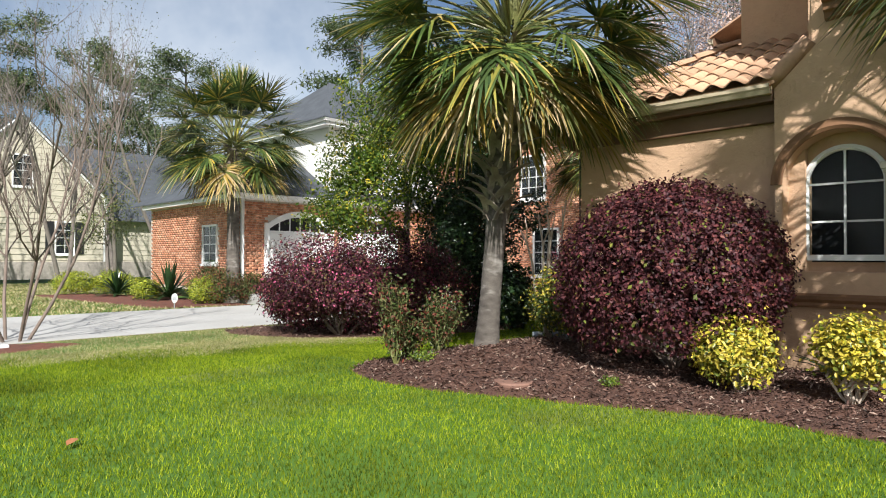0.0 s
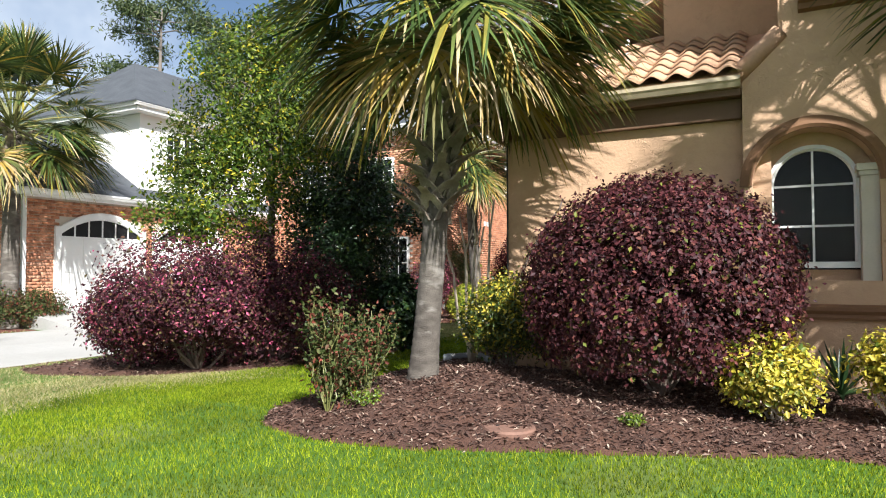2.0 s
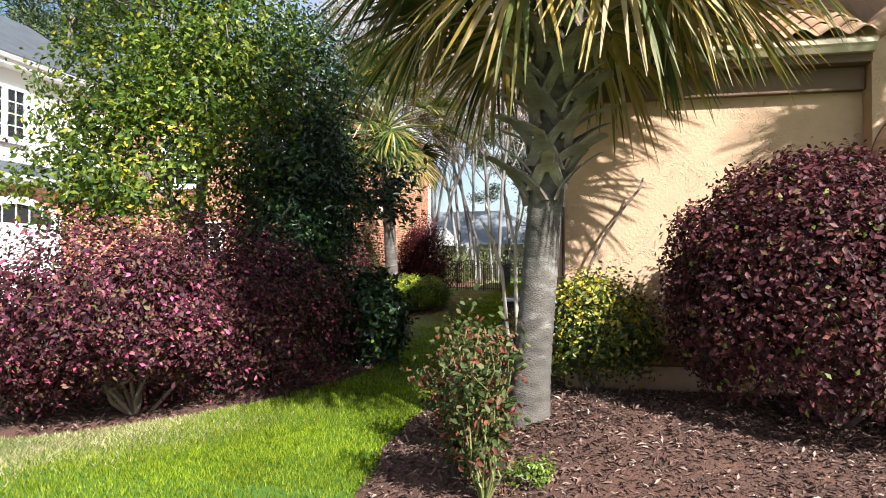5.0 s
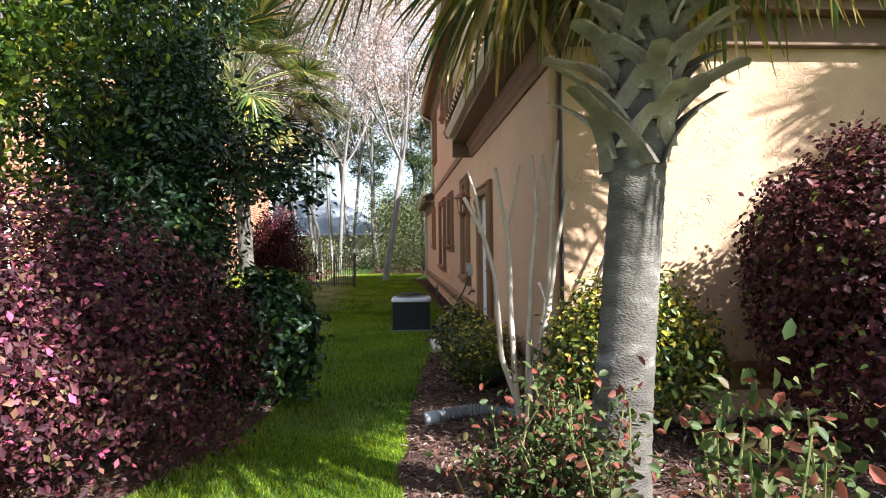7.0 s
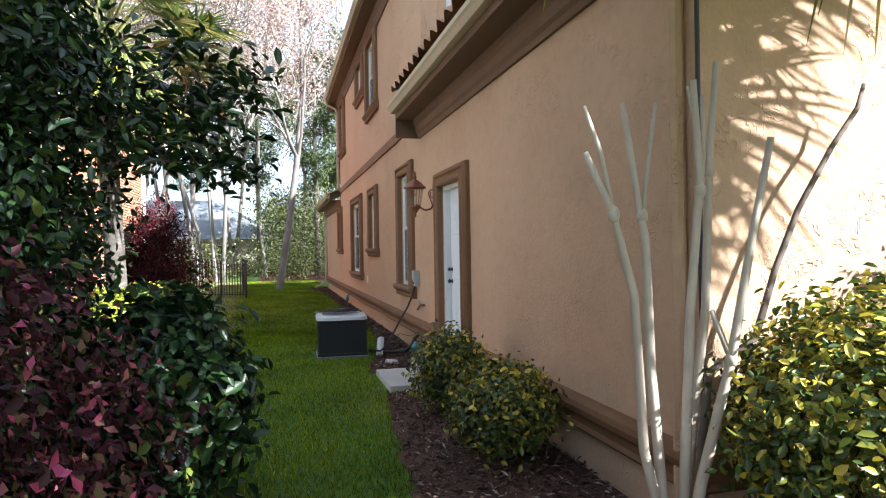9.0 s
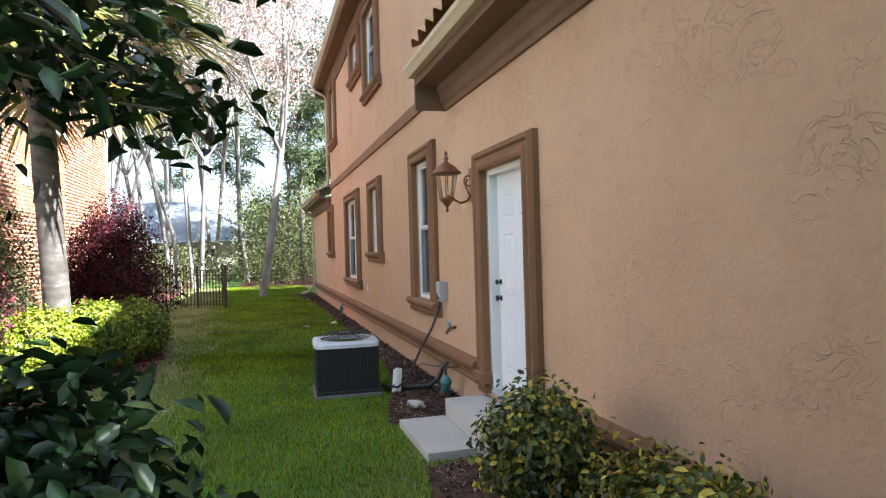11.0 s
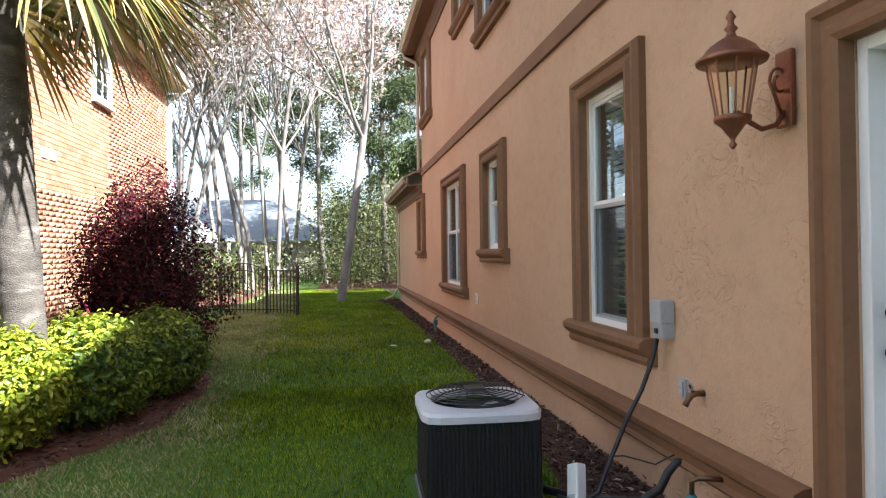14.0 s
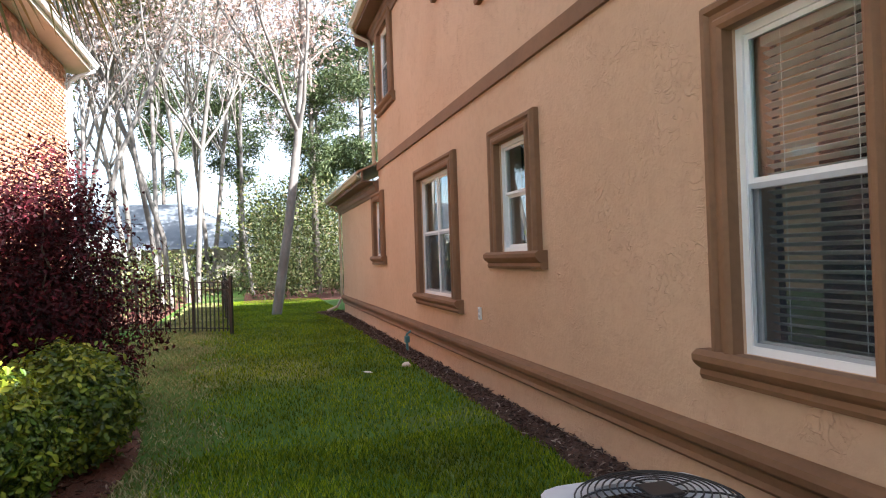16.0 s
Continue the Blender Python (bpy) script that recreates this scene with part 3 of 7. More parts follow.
# tall pieces end out of view; height set to shade part of the boxwoods
bm = boxes((15.604, 5.15, 3.6, 15.85, 6.745, 6.445), (11.15, -2, 3.6, 11.4, 5.15, 7.05), (11.4, 4.9, 3.6, 15.85, 5.15, 7.05), (27.4, 2, 3.0, 27.645, 6.745, 6.445), (33.35, -3, -0.1, 33.59, 6.74, 3.24), (9.5, -8.25, -0.1, 33.35, -8, 7.05))
part("stucco_wall", bm, STUCCO, front)

# tall entry block with an arched recess and sloping shoulder
AY, AZ, AR = 3.28, 2.39, 0.62      # arch centre, spring height, outer radius of the opening


def arch_wall(x0, x1, mat):
    bm = bmesh.new()
    segs = 20
    arc = [(AY + AR * math.cos(math.pi * i / segs), AZ + AR * math.sin(math.pi * i / segs)) for i in range(segs + 1)]
    hole = [(AY + AR, 1.30)] + arc + [(AY - AR, 1.30)]
    outer = [(3.99, -0.1), (3.99, 3.70), (3.56, 4.13), (3.56, 7.1), (-8.0, 7.1), (-8.0, -0.1)]
    loops = []
    for x in (x0, x1):
        ov = [bm.verts.new((x, y, z)) for y, z in outer]
        hv = [bm.verts.new((x, y, z)) for y, z in hole]
        edges = [bm.edges.new((a, b)) for ring in (ov, hv) for a, b in zip(ring, ring[1:] + ring[:1])]
        bmesh.ops.triangle_fill(bm, use_beauty=True, edges=edges)
        loops.append((ov, hv))
    for a, b in zip(*loops):
        for i in range(len(a)):
            bm.faces.new((a[i], a[(i + 1) % len(a)], b[(i + 1) % len(b)], b[i]))
    bmesh.ops.recalc_face_normals(bm, faces=bm.faces)
    return part("stucco_wall", bm, mat, front)


arch_wall(TALL_X, TALL_X + 0.30, STUCCO)
bm = bmesh.new()
box(bm, TALL_X + 0.02, 3.555, 4.0, 33.0, 3.60, 7.1)
part("stucco_wall", bm, STUCCO, front)


def arch_moulding(r0, r1, x, depth, mat, name, parent, legs=0.0, segs=24, cy=None):
    """A half-ring with straight legs below the spring line."""
    cy = AY if cy is None else cy
    bm = bmesh.new()
    path = [(math.cos(math.pi * i / segs), math.sin(math.pi * i / segs), 0.0) for i in range(segs + 1)]
    if legs:
        path = [(1, 0, -legs)] + path + [(-1, 0, -legs)]
    prof = [(r0, 0), (r0, depth * 0.55), (r0 + 0.3 * (r1 - r0), depth), (r0 + 0.6 * (r1 - r0), depth * 0.8), (r1, depth * 0.7), (r1, 0)]
    rings = [[bm.verts.new((x - d, cy + r * c, AZ + r * s + dz)) for r, d in prof] for c, s, dz in path]
    for a, b in zip(rings, rings[1:]):
        for k in range(len(prof)):
            bm.faces.new((a[k], a[(k + 1) % len(prof)], b[(k + 1) % len(prof)], b[k]))
    bm.faces.new(rings[0])
    bm.faces.new(list(reversed(rings[-1])))
    bmesh.ops.recalc_face_normals(bm, faces=bm.faces)
    return part(name, bm, mat, parent)


arch_moulding(AR, AR + 0.13, TALL_X, 0.05, TRIM, "arch_trim", front)
arch_win = tagged(new("window_arched"), "white-framed arched window with grid bars over dark glass", "window", kind="structure")
arch_moulding(0.40, 0.47, 9.46, 0.06, WHITE, "window_frame", arch_win, legs=0.90)
bm = boxes((9.40, AY - 0.47, 1.44, 9.47, AY + 0.47, 1.51))
part("window_frame", bm, WHITE, arch_win)
for z in (1.92, 2.39):
    part("muntin", boxes((9.43, AY - 0.41, z - 0.012, 9.455, AY + 0.41, z + 0.012)), WHITE, arch_win)
part("muntin", boxes((9.427, AY - 0.012, 1.50, 9.452, AY + 0.012, 2.79)), WHITE, arch_win)
bm = bmesh.new()
vs = [bm.verts.new((9.465, AY + 0.42 * math.cos(math.pi * i / 20), AZ + 0.42 * math.sin(math.pi * i / 20))) for i in range(21)] + [bm.verts.new((9.465, AY - 0.42, 1.42)), bm.verts.new((9.465, AY + 0.42, 1.42))]
bm.faces.new(vs)
pane = part("pane", bm, GLASS, arch_win)
pane.visible_shadow = False
# the wall that closes the recess round the window, and a near-black sheet painted as the unlit room
bm = bmesh.new()
segs = 20
inn = [(AY + 0.46, 1.42)] + [(AY + 0.46 * math.cos(math.pi * i / segs), AZ + 0.46 * math.sin(math.pi * i / segs)) for i in range(segs + 1)] + [(AY - 0.46, 1.42)]
out = [(AY + 0.70, 1.20)] + [(AY + 0.70 * math.cos(math.pi * i / segs), AZ + 0.70 * math.sin(math.pi * i / segs)) for i in range(segs + 1)] + [(AY - 0.70, 1.20)]
a = [bm.verts.new((9.482, y, z)) for y, z in inn]
b = [bm.verts.new((9.482, y, z)) for y, z in out]
for i in range(len(a)):
    bm.faces.new((a[i], a[(i + 1) % len(a)], b[(i + 1) % len(a)], b[i]))
part("recess_wall", bm, STUCCO, front)
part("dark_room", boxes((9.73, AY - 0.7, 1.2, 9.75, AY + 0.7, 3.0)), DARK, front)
# pilaster beside the window with capital and base, plinth mouldings
pil = tagged(new("pilaster"), "cream cast-stone pilaster with a moulded capital", "column", kind="structure")
py = 2.70
part("shaft", boxes((TALL_X + 0.08, py - 0.13, 1.25, TALL_X + 0.30, py + 0.13, 2.45), bevel=0.008), CREAM, pil)
part("capital", boxes((TALL_X + 0.065, py - 0.15, 2.45, TALL_X + 0.30, py + 0.15, 2.50), (TALL_X + 0.05, py - 0.17, 2.502, TALL_X + 0.30, py + 0.17, 2.58), bevel=0.006), CREAM, pil)
part("base", boxes((TALL_X + 0.06, py - 0.15, 1.16, TALL_X + 0.30, py + 0.15, 1.25), (TALL_X + 0.04, py - 0.17, 1.06, TALL_X + 0.30, py + 0.17, 1.158), bevel=0.006), CREAM, pil)
PLINTH = [(0, 0), (0.05, 0), (0.06, 0.03), (0.04, 0.06), (0.07, 0.10), (0.07, 0.14), (0.03, 0.17), (0, 0.17)]
part("plinth_moulding", extrude_profile(bmesh.new(), PLINTH, (TALL_X, 3.99, 0.87), (TALL_X, -8, 0.87), (-1, 0, 0)), TRIM, front)
CORB = [(0, 0), (0.08, 0.02), (0.09, 0.08), (0.14, 0.10), (0.15, 0.18), (0.20, 0.20), (0.20, 0.28), (0, 0.28)]
part("corbel_sill", extrude_profile(bmesh.new(), CORB, (TALL_X, 3.40, 4.32), (TALL_X, 1.7, 4.32), (-1, 0, 0)), TRIM, front)

# mouldings of the side wall: water table, upper band
BAND = [(0, 0), (0.045, 0), (0.06, 0.02), (0.045, 0.05), (0.05, 0.10), (0.085, 0.13), (0.095, 0.17), (0.085, 0.205), (0.04, 0.225), (0, 0.23)]
for x0, x1 in ((FRONT_X - 0.02, 13.20), (14.80, 33.62)):
    part("water_table", extrude_profile(bmesh.new(), BAND, (x0, WALL_Y, 0.31), (x1, WALL_Y, 0.31), (0, 1, 0)), TRIM, house)
part("water_table", extrude_profile(bmesh.new(), BAND, (FRONT_X, 3.99, 0.345), (FRONT_X, 7.09, 0.345), (-1, 0, 0)), TRIM, front)
part("storey_band", boxes((15.62, WALL_Y, 3.41, 27.66, WALL_Y + 0.035, 3.57), bevel=0.006), TRIM, house)

CASING = [(0, 0), (0.07, 0), (0.085, 0.025), (0.085, 0.055), (0.06, 0.075), (0.06, 0.105), (0.085, 0.125), (0.085, 0.155), (0.05, 0.18), (0, 0.18)]
SILL = [(0, 0), (0.06, 0), (0.075, 0.03), (0.065, 0.06), (0.10, 0.085), (0.125, 0.115), (0.125, 0.15), (0.09, 0.175), (0, 0.175)]


def casing(x0, x1, z0, z1, parent, sill=True, y=WALL_Y):
    """Moulded stucco surround: two jambs and a mitred head, with a stepped sill."""
    w = 0.18
    part("casing_jamb", extrude_profile(bmesh.new(), CASING, (x1, y, z0), (x1, y, z1), (0, 1, 0), (1, 0, 0), 0.0, 1.0), TRIM, parent)
    part("casing_jamb", extrude_profile(bmesh.new(), CASING, (x0, y, z0), (x0, y, z1), (0, 1, 0), (-1, 0, 0), 0.0, 1.0), TRIM, parent)
    part("casing_head", extrude_profile(bmesh.new(), CASING, (x0, y, z1), (x1, y, z1), (0, 1, 0), (0, 0, 1), -1.0, 1.0), TRIM, parent)
    if sill:
        part("sill", extrude_profile(bmesh.new(), SILL, (x0 - w - 0.10, y, z0 - 0.175), (x1 + w + 0.10, y, z0 - 0.175), (0, 1, 0)), TRIM, parent)


def sash_window(name, hole, label, split=0.52, pairs=1, blinds=False, y=WALL_Y, low_screen=True, curtain=False):
    x0, x1, z0, z1 = hole
    w = tagged(new(name), label, "window", kind="structure")
    casing(x0, x1, z0, z1, w, y=y)
    f = 0.045
    yo, yi = y - 0.02, y - 0.10
    part("window_frame", boxes((x0, yi, z0, x0 + f, yo, z1), (x1 - f, yi, z0, x1, yo, z1), (x0 + f, yi, z1 - f, x1 - f, yo - 0.002, z1), (x0 + f, yi, z0, x1 - f, yo - 0.002, z0 + f)), WHITE, w)
    zm = z0 + (z1 - z0) * split
    step = (x1 - x0) / pairs
    for p in range(pairs):
        a, b = x0 + p * step + (f if p == 0 else 0.02), x0 + (p + 1) * step - (f if p == pairs - 1 else 0.02)
        if p:
            part("mullion", boxes((a - 0.04, yi, z0 + f, a, yo - 0.001, z1 - f)), WHITE, w)
        for k, (c, d, yy) in enumerate(((z0 + f, zm, y - 0.075), (zm, z1 - f, y - 0.05))):
            s = 0.03
            part("sash", boxes((a, yy - 0.012, c, a + s, yy + 0.012, d), (b - s, yy - 0.012, c, b, yy + 0.012, d), (a + s, yy - 0.012, d - s, b - s, yy + 0.011, d), (a + s, yy - 0.012, c, b - s, yy + 0.011, c + s)), WHITE, w)
            g = part("pane", boxes((a + s, yy - 0.003, c + s, b - s, yy + 0.003, d - s)), GLASS, w)
            g.visible_shadow = False
    if low_screen:
        a, b = x0 + f, x1 - f
        part("screen_frame", boxes((a, y - 0.045, z0 + f, a + 0.02, y - 0.03, zm), (b - 0.02, y - 0.045, z0 + f, b, y - 0.03, zm), (a + 0.02, y - 0.045, zm - 0.03, b - 0.02, y - 0.03, zm), (a + 0.02, y - 0.045, z0 + f, b - 0.02, y - 0.03, z0 + f + 0.02)), GREYBOX, w)
    if low_screen:
        part("insect_screen", boxes((x0 + f + 0.02, y - 0.040, z0 + f + 0.02, x1 - f - 0.02, y - 0.038, zm - 0.03)), SCREEN, w, "dark insect screen")
    # near-black sides and back sheet: the room's shade put into the colour
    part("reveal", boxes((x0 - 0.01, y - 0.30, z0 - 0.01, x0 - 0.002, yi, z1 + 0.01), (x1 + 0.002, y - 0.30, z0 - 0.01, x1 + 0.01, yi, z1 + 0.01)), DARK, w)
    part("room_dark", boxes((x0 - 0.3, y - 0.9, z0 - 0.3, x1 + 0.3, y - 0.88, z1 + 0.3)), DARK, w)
    if blinds:
        sl = bmesh.new()
        box(sl, x0 + 0.07, -0.024, -0.0015, x1 - 0.07, 0.024, 0.0015)
        me = None
        n = int((z1 - z0 - 0.14) / 0.047)
        for i in range(n):
            m = pose(0, y - 0.155, z0 + 0.07 + i * 0.047, 24, 0, 0)
            if me is None:
                me = part("blind_slat", sl, BLIND, w, m=m).data
            else:
                put("blind_slat", me, w, m)
        for xx in (x0 + 0.2, x1 - 0.2):
            part("blind_cord", tube_bm([(xx, y - 0.128, z0 + 0.06), (xx, y - 0.128, z1 - 0.06)], 0.002, 5), WHITE, w)
        part("blind_rail", boxes((x0 + 0.06, y - 0.19, z1 - 0.10, x1 - 0.06, y - 0.13, z1 - 0.05)), BLIND, w)
    if curtain:
        bm = bmesh.new()
        n = 40
        top = [bm.verts.new((x0 + (x1 - x0) * i / n, y - 0.25 + 0.02 * math.sin(i * 1.6), z1)) for i in range(n + 1)]
        bot = [bm.verts.new((x0 + (x1 - x0) * i / n, y - 0.25 + 0.03 * math.sin(i * 1.6), zm - 0.1)) for i in range(n + 1)]
        for i in range(n):
            bm.faces.new((top[i], top[i + 1], bot[i + 1], bot[i]))
        part("curtain", bm, BLIND, w)
    return w


sash_window("window_1", W1, "tall white sash window with blinds and brown stucco surround", blinds=True)
sash_window("window_2", W2, "small white sash window with a brown stucco sill", low_screen=False)
sash_window("window_3", W3, "double white sash window with brown stucco surround", pairs=2, curtain=True)
sash_window("window_4", W4, "narrow white sash window with brown surround near the corner")
sash_window("window_5", U1, "upper white sash window in a brown surround")
sash_window("window_6", U2, "upper white sash window in a brown surround")
sash_window("window_7", U3, "upper sash window near the end gutter")

# door with six raised panels
dr = tagged(new("door_1"), "white six-panel side door with black knob, closed", "door", kind="structure")
casing(DOOR[0], DOOR[1], 0.47, 2.36, dr, sill=False)
for xx in (DOOR[0] - 0.09, DOOR[1] + 0.09):
    part("casing_foot", boxes((xx - 0.13, WALL_Y, 0.36, xx + 0.13, WALL_Y + 0.11, 0.47), bevel=0.02), TRIM, dr)
    part("casing_foot", boxes((xx - 0.10, WALL_Y, 0.27, xx + 0.10, WALL_Y + 0.07, 0.36), bevel=0.015), TRIM, dr)
part("door_frame", boxes((DOOR[0], 6.86, 0.30, DOOR[0] + 0.05, 6.99, 2.36), (DOOR[1] - 0.05, 6.86, 0.30, DOOR[1], 6.99, 2.36), (DOOR[0] + 0.05, 6.86, 2.31, DOOR[1] - 0.05, 6.988, 2.36), bevel=0.006), WHITE, dr)
part("threshold", boxes((DOOR[0] + 0.05, 6.80, 0.285, DOOR[1] - 0.05, 7.02, 0.315), bevel=0.006), GREYBOX, dr)
leaf_d = part("door_leaf", boxes((DOOR[0] + 0.053, 6.865, 0.32, DOOR[1] - 0.053, 6.91, 2.307), bevel=0.004), DOORW, dr)


def panel(x0, x1, z0, z1):
    bm = bmesh.new()
    rings = []
    for ins, d in ((0, 0.0005), (0.012, 0.007), (0.022, 0.007), (0.03, 0.001), (0.05, 0.001), (0.07, 0.008)):
        rings.append([bm.verts.new((x, 6.91 + d, z)) for x, z in ((x0 + ins, z0 + ins), (x1 - ins, z0 + ins), (x1 - ins, z1 - ins), (x0 + ins, z1 - ins))])
    for a, b in zip(rings, rings[1:]):
        for k in range(4):
            bm.faces.new((a[k], a[(k + 1) % 4], b[(k + 1) % 4], b[k]))
    bm.faces.new(rings[-1])
    bmesh.ops.recalc_face_normals(bm, faces=bm.faces)
    part("door_panel", bm, DOORW, leaf_d)


for cx in (13.83, 14.21):
    for z0, z1 in ((0.50, 1.06), (1.20, 1.78), (1.92, 2.16)):
        panel(cx - 0.135, cx + 0.135, z0, z1)
for zz, rr in ((1.165, 0.031), (1.315, 0.026)):
    bm = bmesh.new()
    lathe(bm, [(0.032, 0), (0.032, 0.006), (0.013, 0.012), (0.013, 0.03), (rr, 0.036), (rr + 0.002, 0.05), (rr * 0.7, 0.062)], 16)
    part("door_knob" if zz < 1.2 else "deadbolt", bm, BLACK, leaf_d, "black metal knob", pose(14.435, 6.91, zz, -90, 0, 0) @ Matrix.Scale(0.85, 4), True)

# concrete step and landing slab
tagged(part("step", boxes((13.42, 7.0, -0.05, 14.66, 7.42, 0.235), bevel=0.012), CONCRETE), "grey concrete step below the side door", "step", kind="structure")
tagged(part("landing_slab", boxes((13.62, 7.425, -0.05, 14.68, 7.86, 0.07), bevel=0.01), CONCRETE), "low pale concrete landing slab in the grass", "slab", kind="structure")

# ---- roofs, eaves, gutters ----
eaves = tagged(new("eaves"), "brown boxed eaves with tan metal gutters", "eaves", kind="structure")
GUT = [(0, 0), (0.075, 0), (0.105, 0.05), (0.125, 0.075), (0.125, 0.12), (0.10, 0.12), (0.10, 0.085), (0.02, 0.01), (0.01, 0.12), (0, 0.12)]


def eave_y(x0, x1, z, over, wall=WALL_Y):
    """Eave of a wall in y = wall: frieze, soffit, fascia, gutter; z is the gutter's top."""
    part("frieze", extrude_profile(bmesh.new(), [(0, 0), (0.03, 0), (0.045, 0.05), (0.07, 0.08), (0.08, 0.16), (0.11, 0.20), (0.11, 0.26), (0, 0.26)], (x0, wall, z - 0.46), (x1, wall, z - 0.46), (0, 1, 0)), SOFFIT, eaves)
    part("soffit", boxes((x0, wall, z - 0.20, x1, wall + over, z - 0.17)), SOFFIT, eaves)
    part("fascia", boxes((x0, wall + over - 0.03, z - 0.168, x1, wall + over, z + 0.02)), SOFFIT, eaves)
    part("gutter", extrude_profile(bmesh.new(), GUT, (x0, wall + over + 0.002, z - 0.12), (x1, wall + over + 0.002, z - 0.12), (0, 1, 0)), GUTTER, eaves)


eave_y(9.09, 15.74, 3.64, 0.36)
eave_y(15.3, 27.95, 6.56, 0.36)
eave_y(27.66, 33.8, 3.38, 0.36)
# front eave of the low wing
part("frieze", boxes((FRONT_X - 0.10, 4.0, 3.22, FRONT_X, 7.1, 3.46), bevel=0.012), SOFFIT, eaves)
part("soffit", boxes((9.10, 4.0, 3.46, FRONT_X, 7.36, 3.49)), SOFFIT, eaves)
part("fascia", boxes((9.10, 4.0, 3.492, 9.13, 7.36, 3.68)), SOFFIT, eaves)
part("gutter", extrude_profile(bmesh.new(), GUT, (9.098, 4.0, 3.54), (9.098, 7.48, 3.54), (-1, 0, 0)), GUTTER, eaves)
part("eave_end", boxes((15.74, WALL_Y, 3.18, 15.78, WALL_Y + 0.36, 3.70)), SOFFIT, eaves)
part("eave_end", boxes((27.95, WALL_Y, 6.1, 27.99, WALL_Y + 0.36, 6.58)), SOFFIT, eaves)
# downspouts: end of the upper storey, far corner, front corner line
spout = part("downspout", tube_bm([(27.88, 7.42, 6.44), (27.88, 7.36, 6.3), (27.78, 7.10, 6.15), (27.74, 7.07, 6.0), (27.74, 7.07, 3.5)], 0.04, 8), GUTTER, eaves)
part("downspout", tube_bm([(33.8, 7.42, 3.3), (33.75, 7.2, 3.1), (33.68, 7.06, 2.95), (33.68, 7.06, 0.45), (33.7, 7.2, 0.2), (33.75, 7.5, 0.08)], 0.04, 8), GUTTER, eaves)
part("downspout", boxes((15.52, 6.55, 3.9, 15.598, 6.63, 6.6), bevel=0.01), WHITE, eaves, "white upper downspout")
part("downspout", tube_bm([(9.16, 7.30, 3.56), (9.18, 7.28, 3.40), (9.28, 7.16, 3.28), (9.46, 7.05, 3.20), (9.50, 7.045, 3.05), (9.50, 7.045, 0.25)], 0.042, 8), STUCCO, eaves, "tan painted corner downspout")
part("cable", tube_bm([(9.355, 7.02, 0.3), (9.355, 7.02, 3.3)], 0.012, 6), BLACK, eaves, "thin black cable down the corner")

roof = tagged(new("roof_low"), "barrel-tile clay roof over the low wing", "roof", kind="structure")


def roof_sheet(name, corners, mat, parent, thick=0.04):
    bm = bmesh.new()
    a = [bm.verts.new(c) for c in corners]
    b = [bm.verts.new((c[0], c[1], c[2] - thick)) for c in corners]
    bm.faces.new(a)
    bm.faces.new(list(reversed(b)))
    for i in range(len(a)):
        bm.faces.new((a[i], b[i], b[(i + 1) % len(a)], a[(i + 1) % len(a)]))
    bmesh.ops.recalc_face_normals(bm, faces=bm.faces)
    return part(name, bm, mat, parent)


EZ, RZ = 3.68, 4.86
roof_sheet("underlay", [(9.0, 3.98, EZ), (9.0, 7.44, EZ), (11.24, 5.16, RZ), (11.24, 3.6, RZ)], TILE, roof)
roof_sheet("underlay", [(9.0, 7.44, EZ), (15.6, 7.44, EZ), (15.6, 5.16, RZ), (11.24, 5.16, RZ)], TILE, roof)
upper = tagged(new("roof_upper"), "clay tile roof over the upper storey", "roof", kind="structure")
roof_sheet("underlay", [(15.25, 7.42, 6.60), (28.0, 7.42, 6.60), (28.0, 2.4, 9.0), (15.25, 2.4, 9.0)], TILE, upper)
roof_sheet("underlay", [(27.66, 7.42, 3.42), (33.8, 7.42, 3.42), (33.8, 3.4, 5.2), (27.66, 3.4, 5.2)], TILE, upper)
# unseen flat slab over the tall block, its height chosen for the shade it casts
part("ridge_block", boxes((8.9, -8.3, 7.102, 33.4, 5.3, 7.2)), TILE, upper)


def barrel_tile(w=0.285, ln=0.44, rise=0.075):
    """One S-shaped roof tile: runs along +x up the slope, across y."""
    bm = bmesh.new()
    n = 9
    rows = []
    for x, dz in ((0.0, 0.045), (ln, 0.008)):
        for t in (0.0, -0.018):
            rows.append([bm.verts.new((x, -w / 2 + w * i / (n - 1), dz + t + rise * (0.5 - 0.5 * math.cos(2 * math.pi * i / (n - 1))) ** 0.8)) for i in range(n)])
    for i in range(n - 1):
        bm.faces.new((rows[0][i], rows[0][i + 1], rows[2][i + 1], rows[2][i]))
        bm.faces.new((rows[0][i + 1], rows[0][i], rows[1][i], rows[1][i + 1]))
    bmesh.ops.recalc_face_normals(bm, faces=bm.faces)
    return bm


slope = math.degrees(math.atan2(RZ - EZ, 2.24))
tile0 = None
for row in range(7):
    sx = 0.37 * row
    run = sx * math.cos(radians(slope))
    x, z = 8.96 + run, EZ + 0.005 + (run - 0.04) * (RZ - EZ) / 2.24
    y = 4.12
    while y < 7.42 - run:
        m = pose(x, y, z, 0, -slope, 0)
        if tile0 is None:
            tile0 = part("roof_tile", barrel_tile(), TILE, roof, m=m, smooth=True).data
        else:
            put("roof_tile", tile0, roof, m @ pose(0, 0, 0, 0, random.uniform(-0.6, 0.6), random.uniform(-1.2, 1.2)))
        y += 0.285
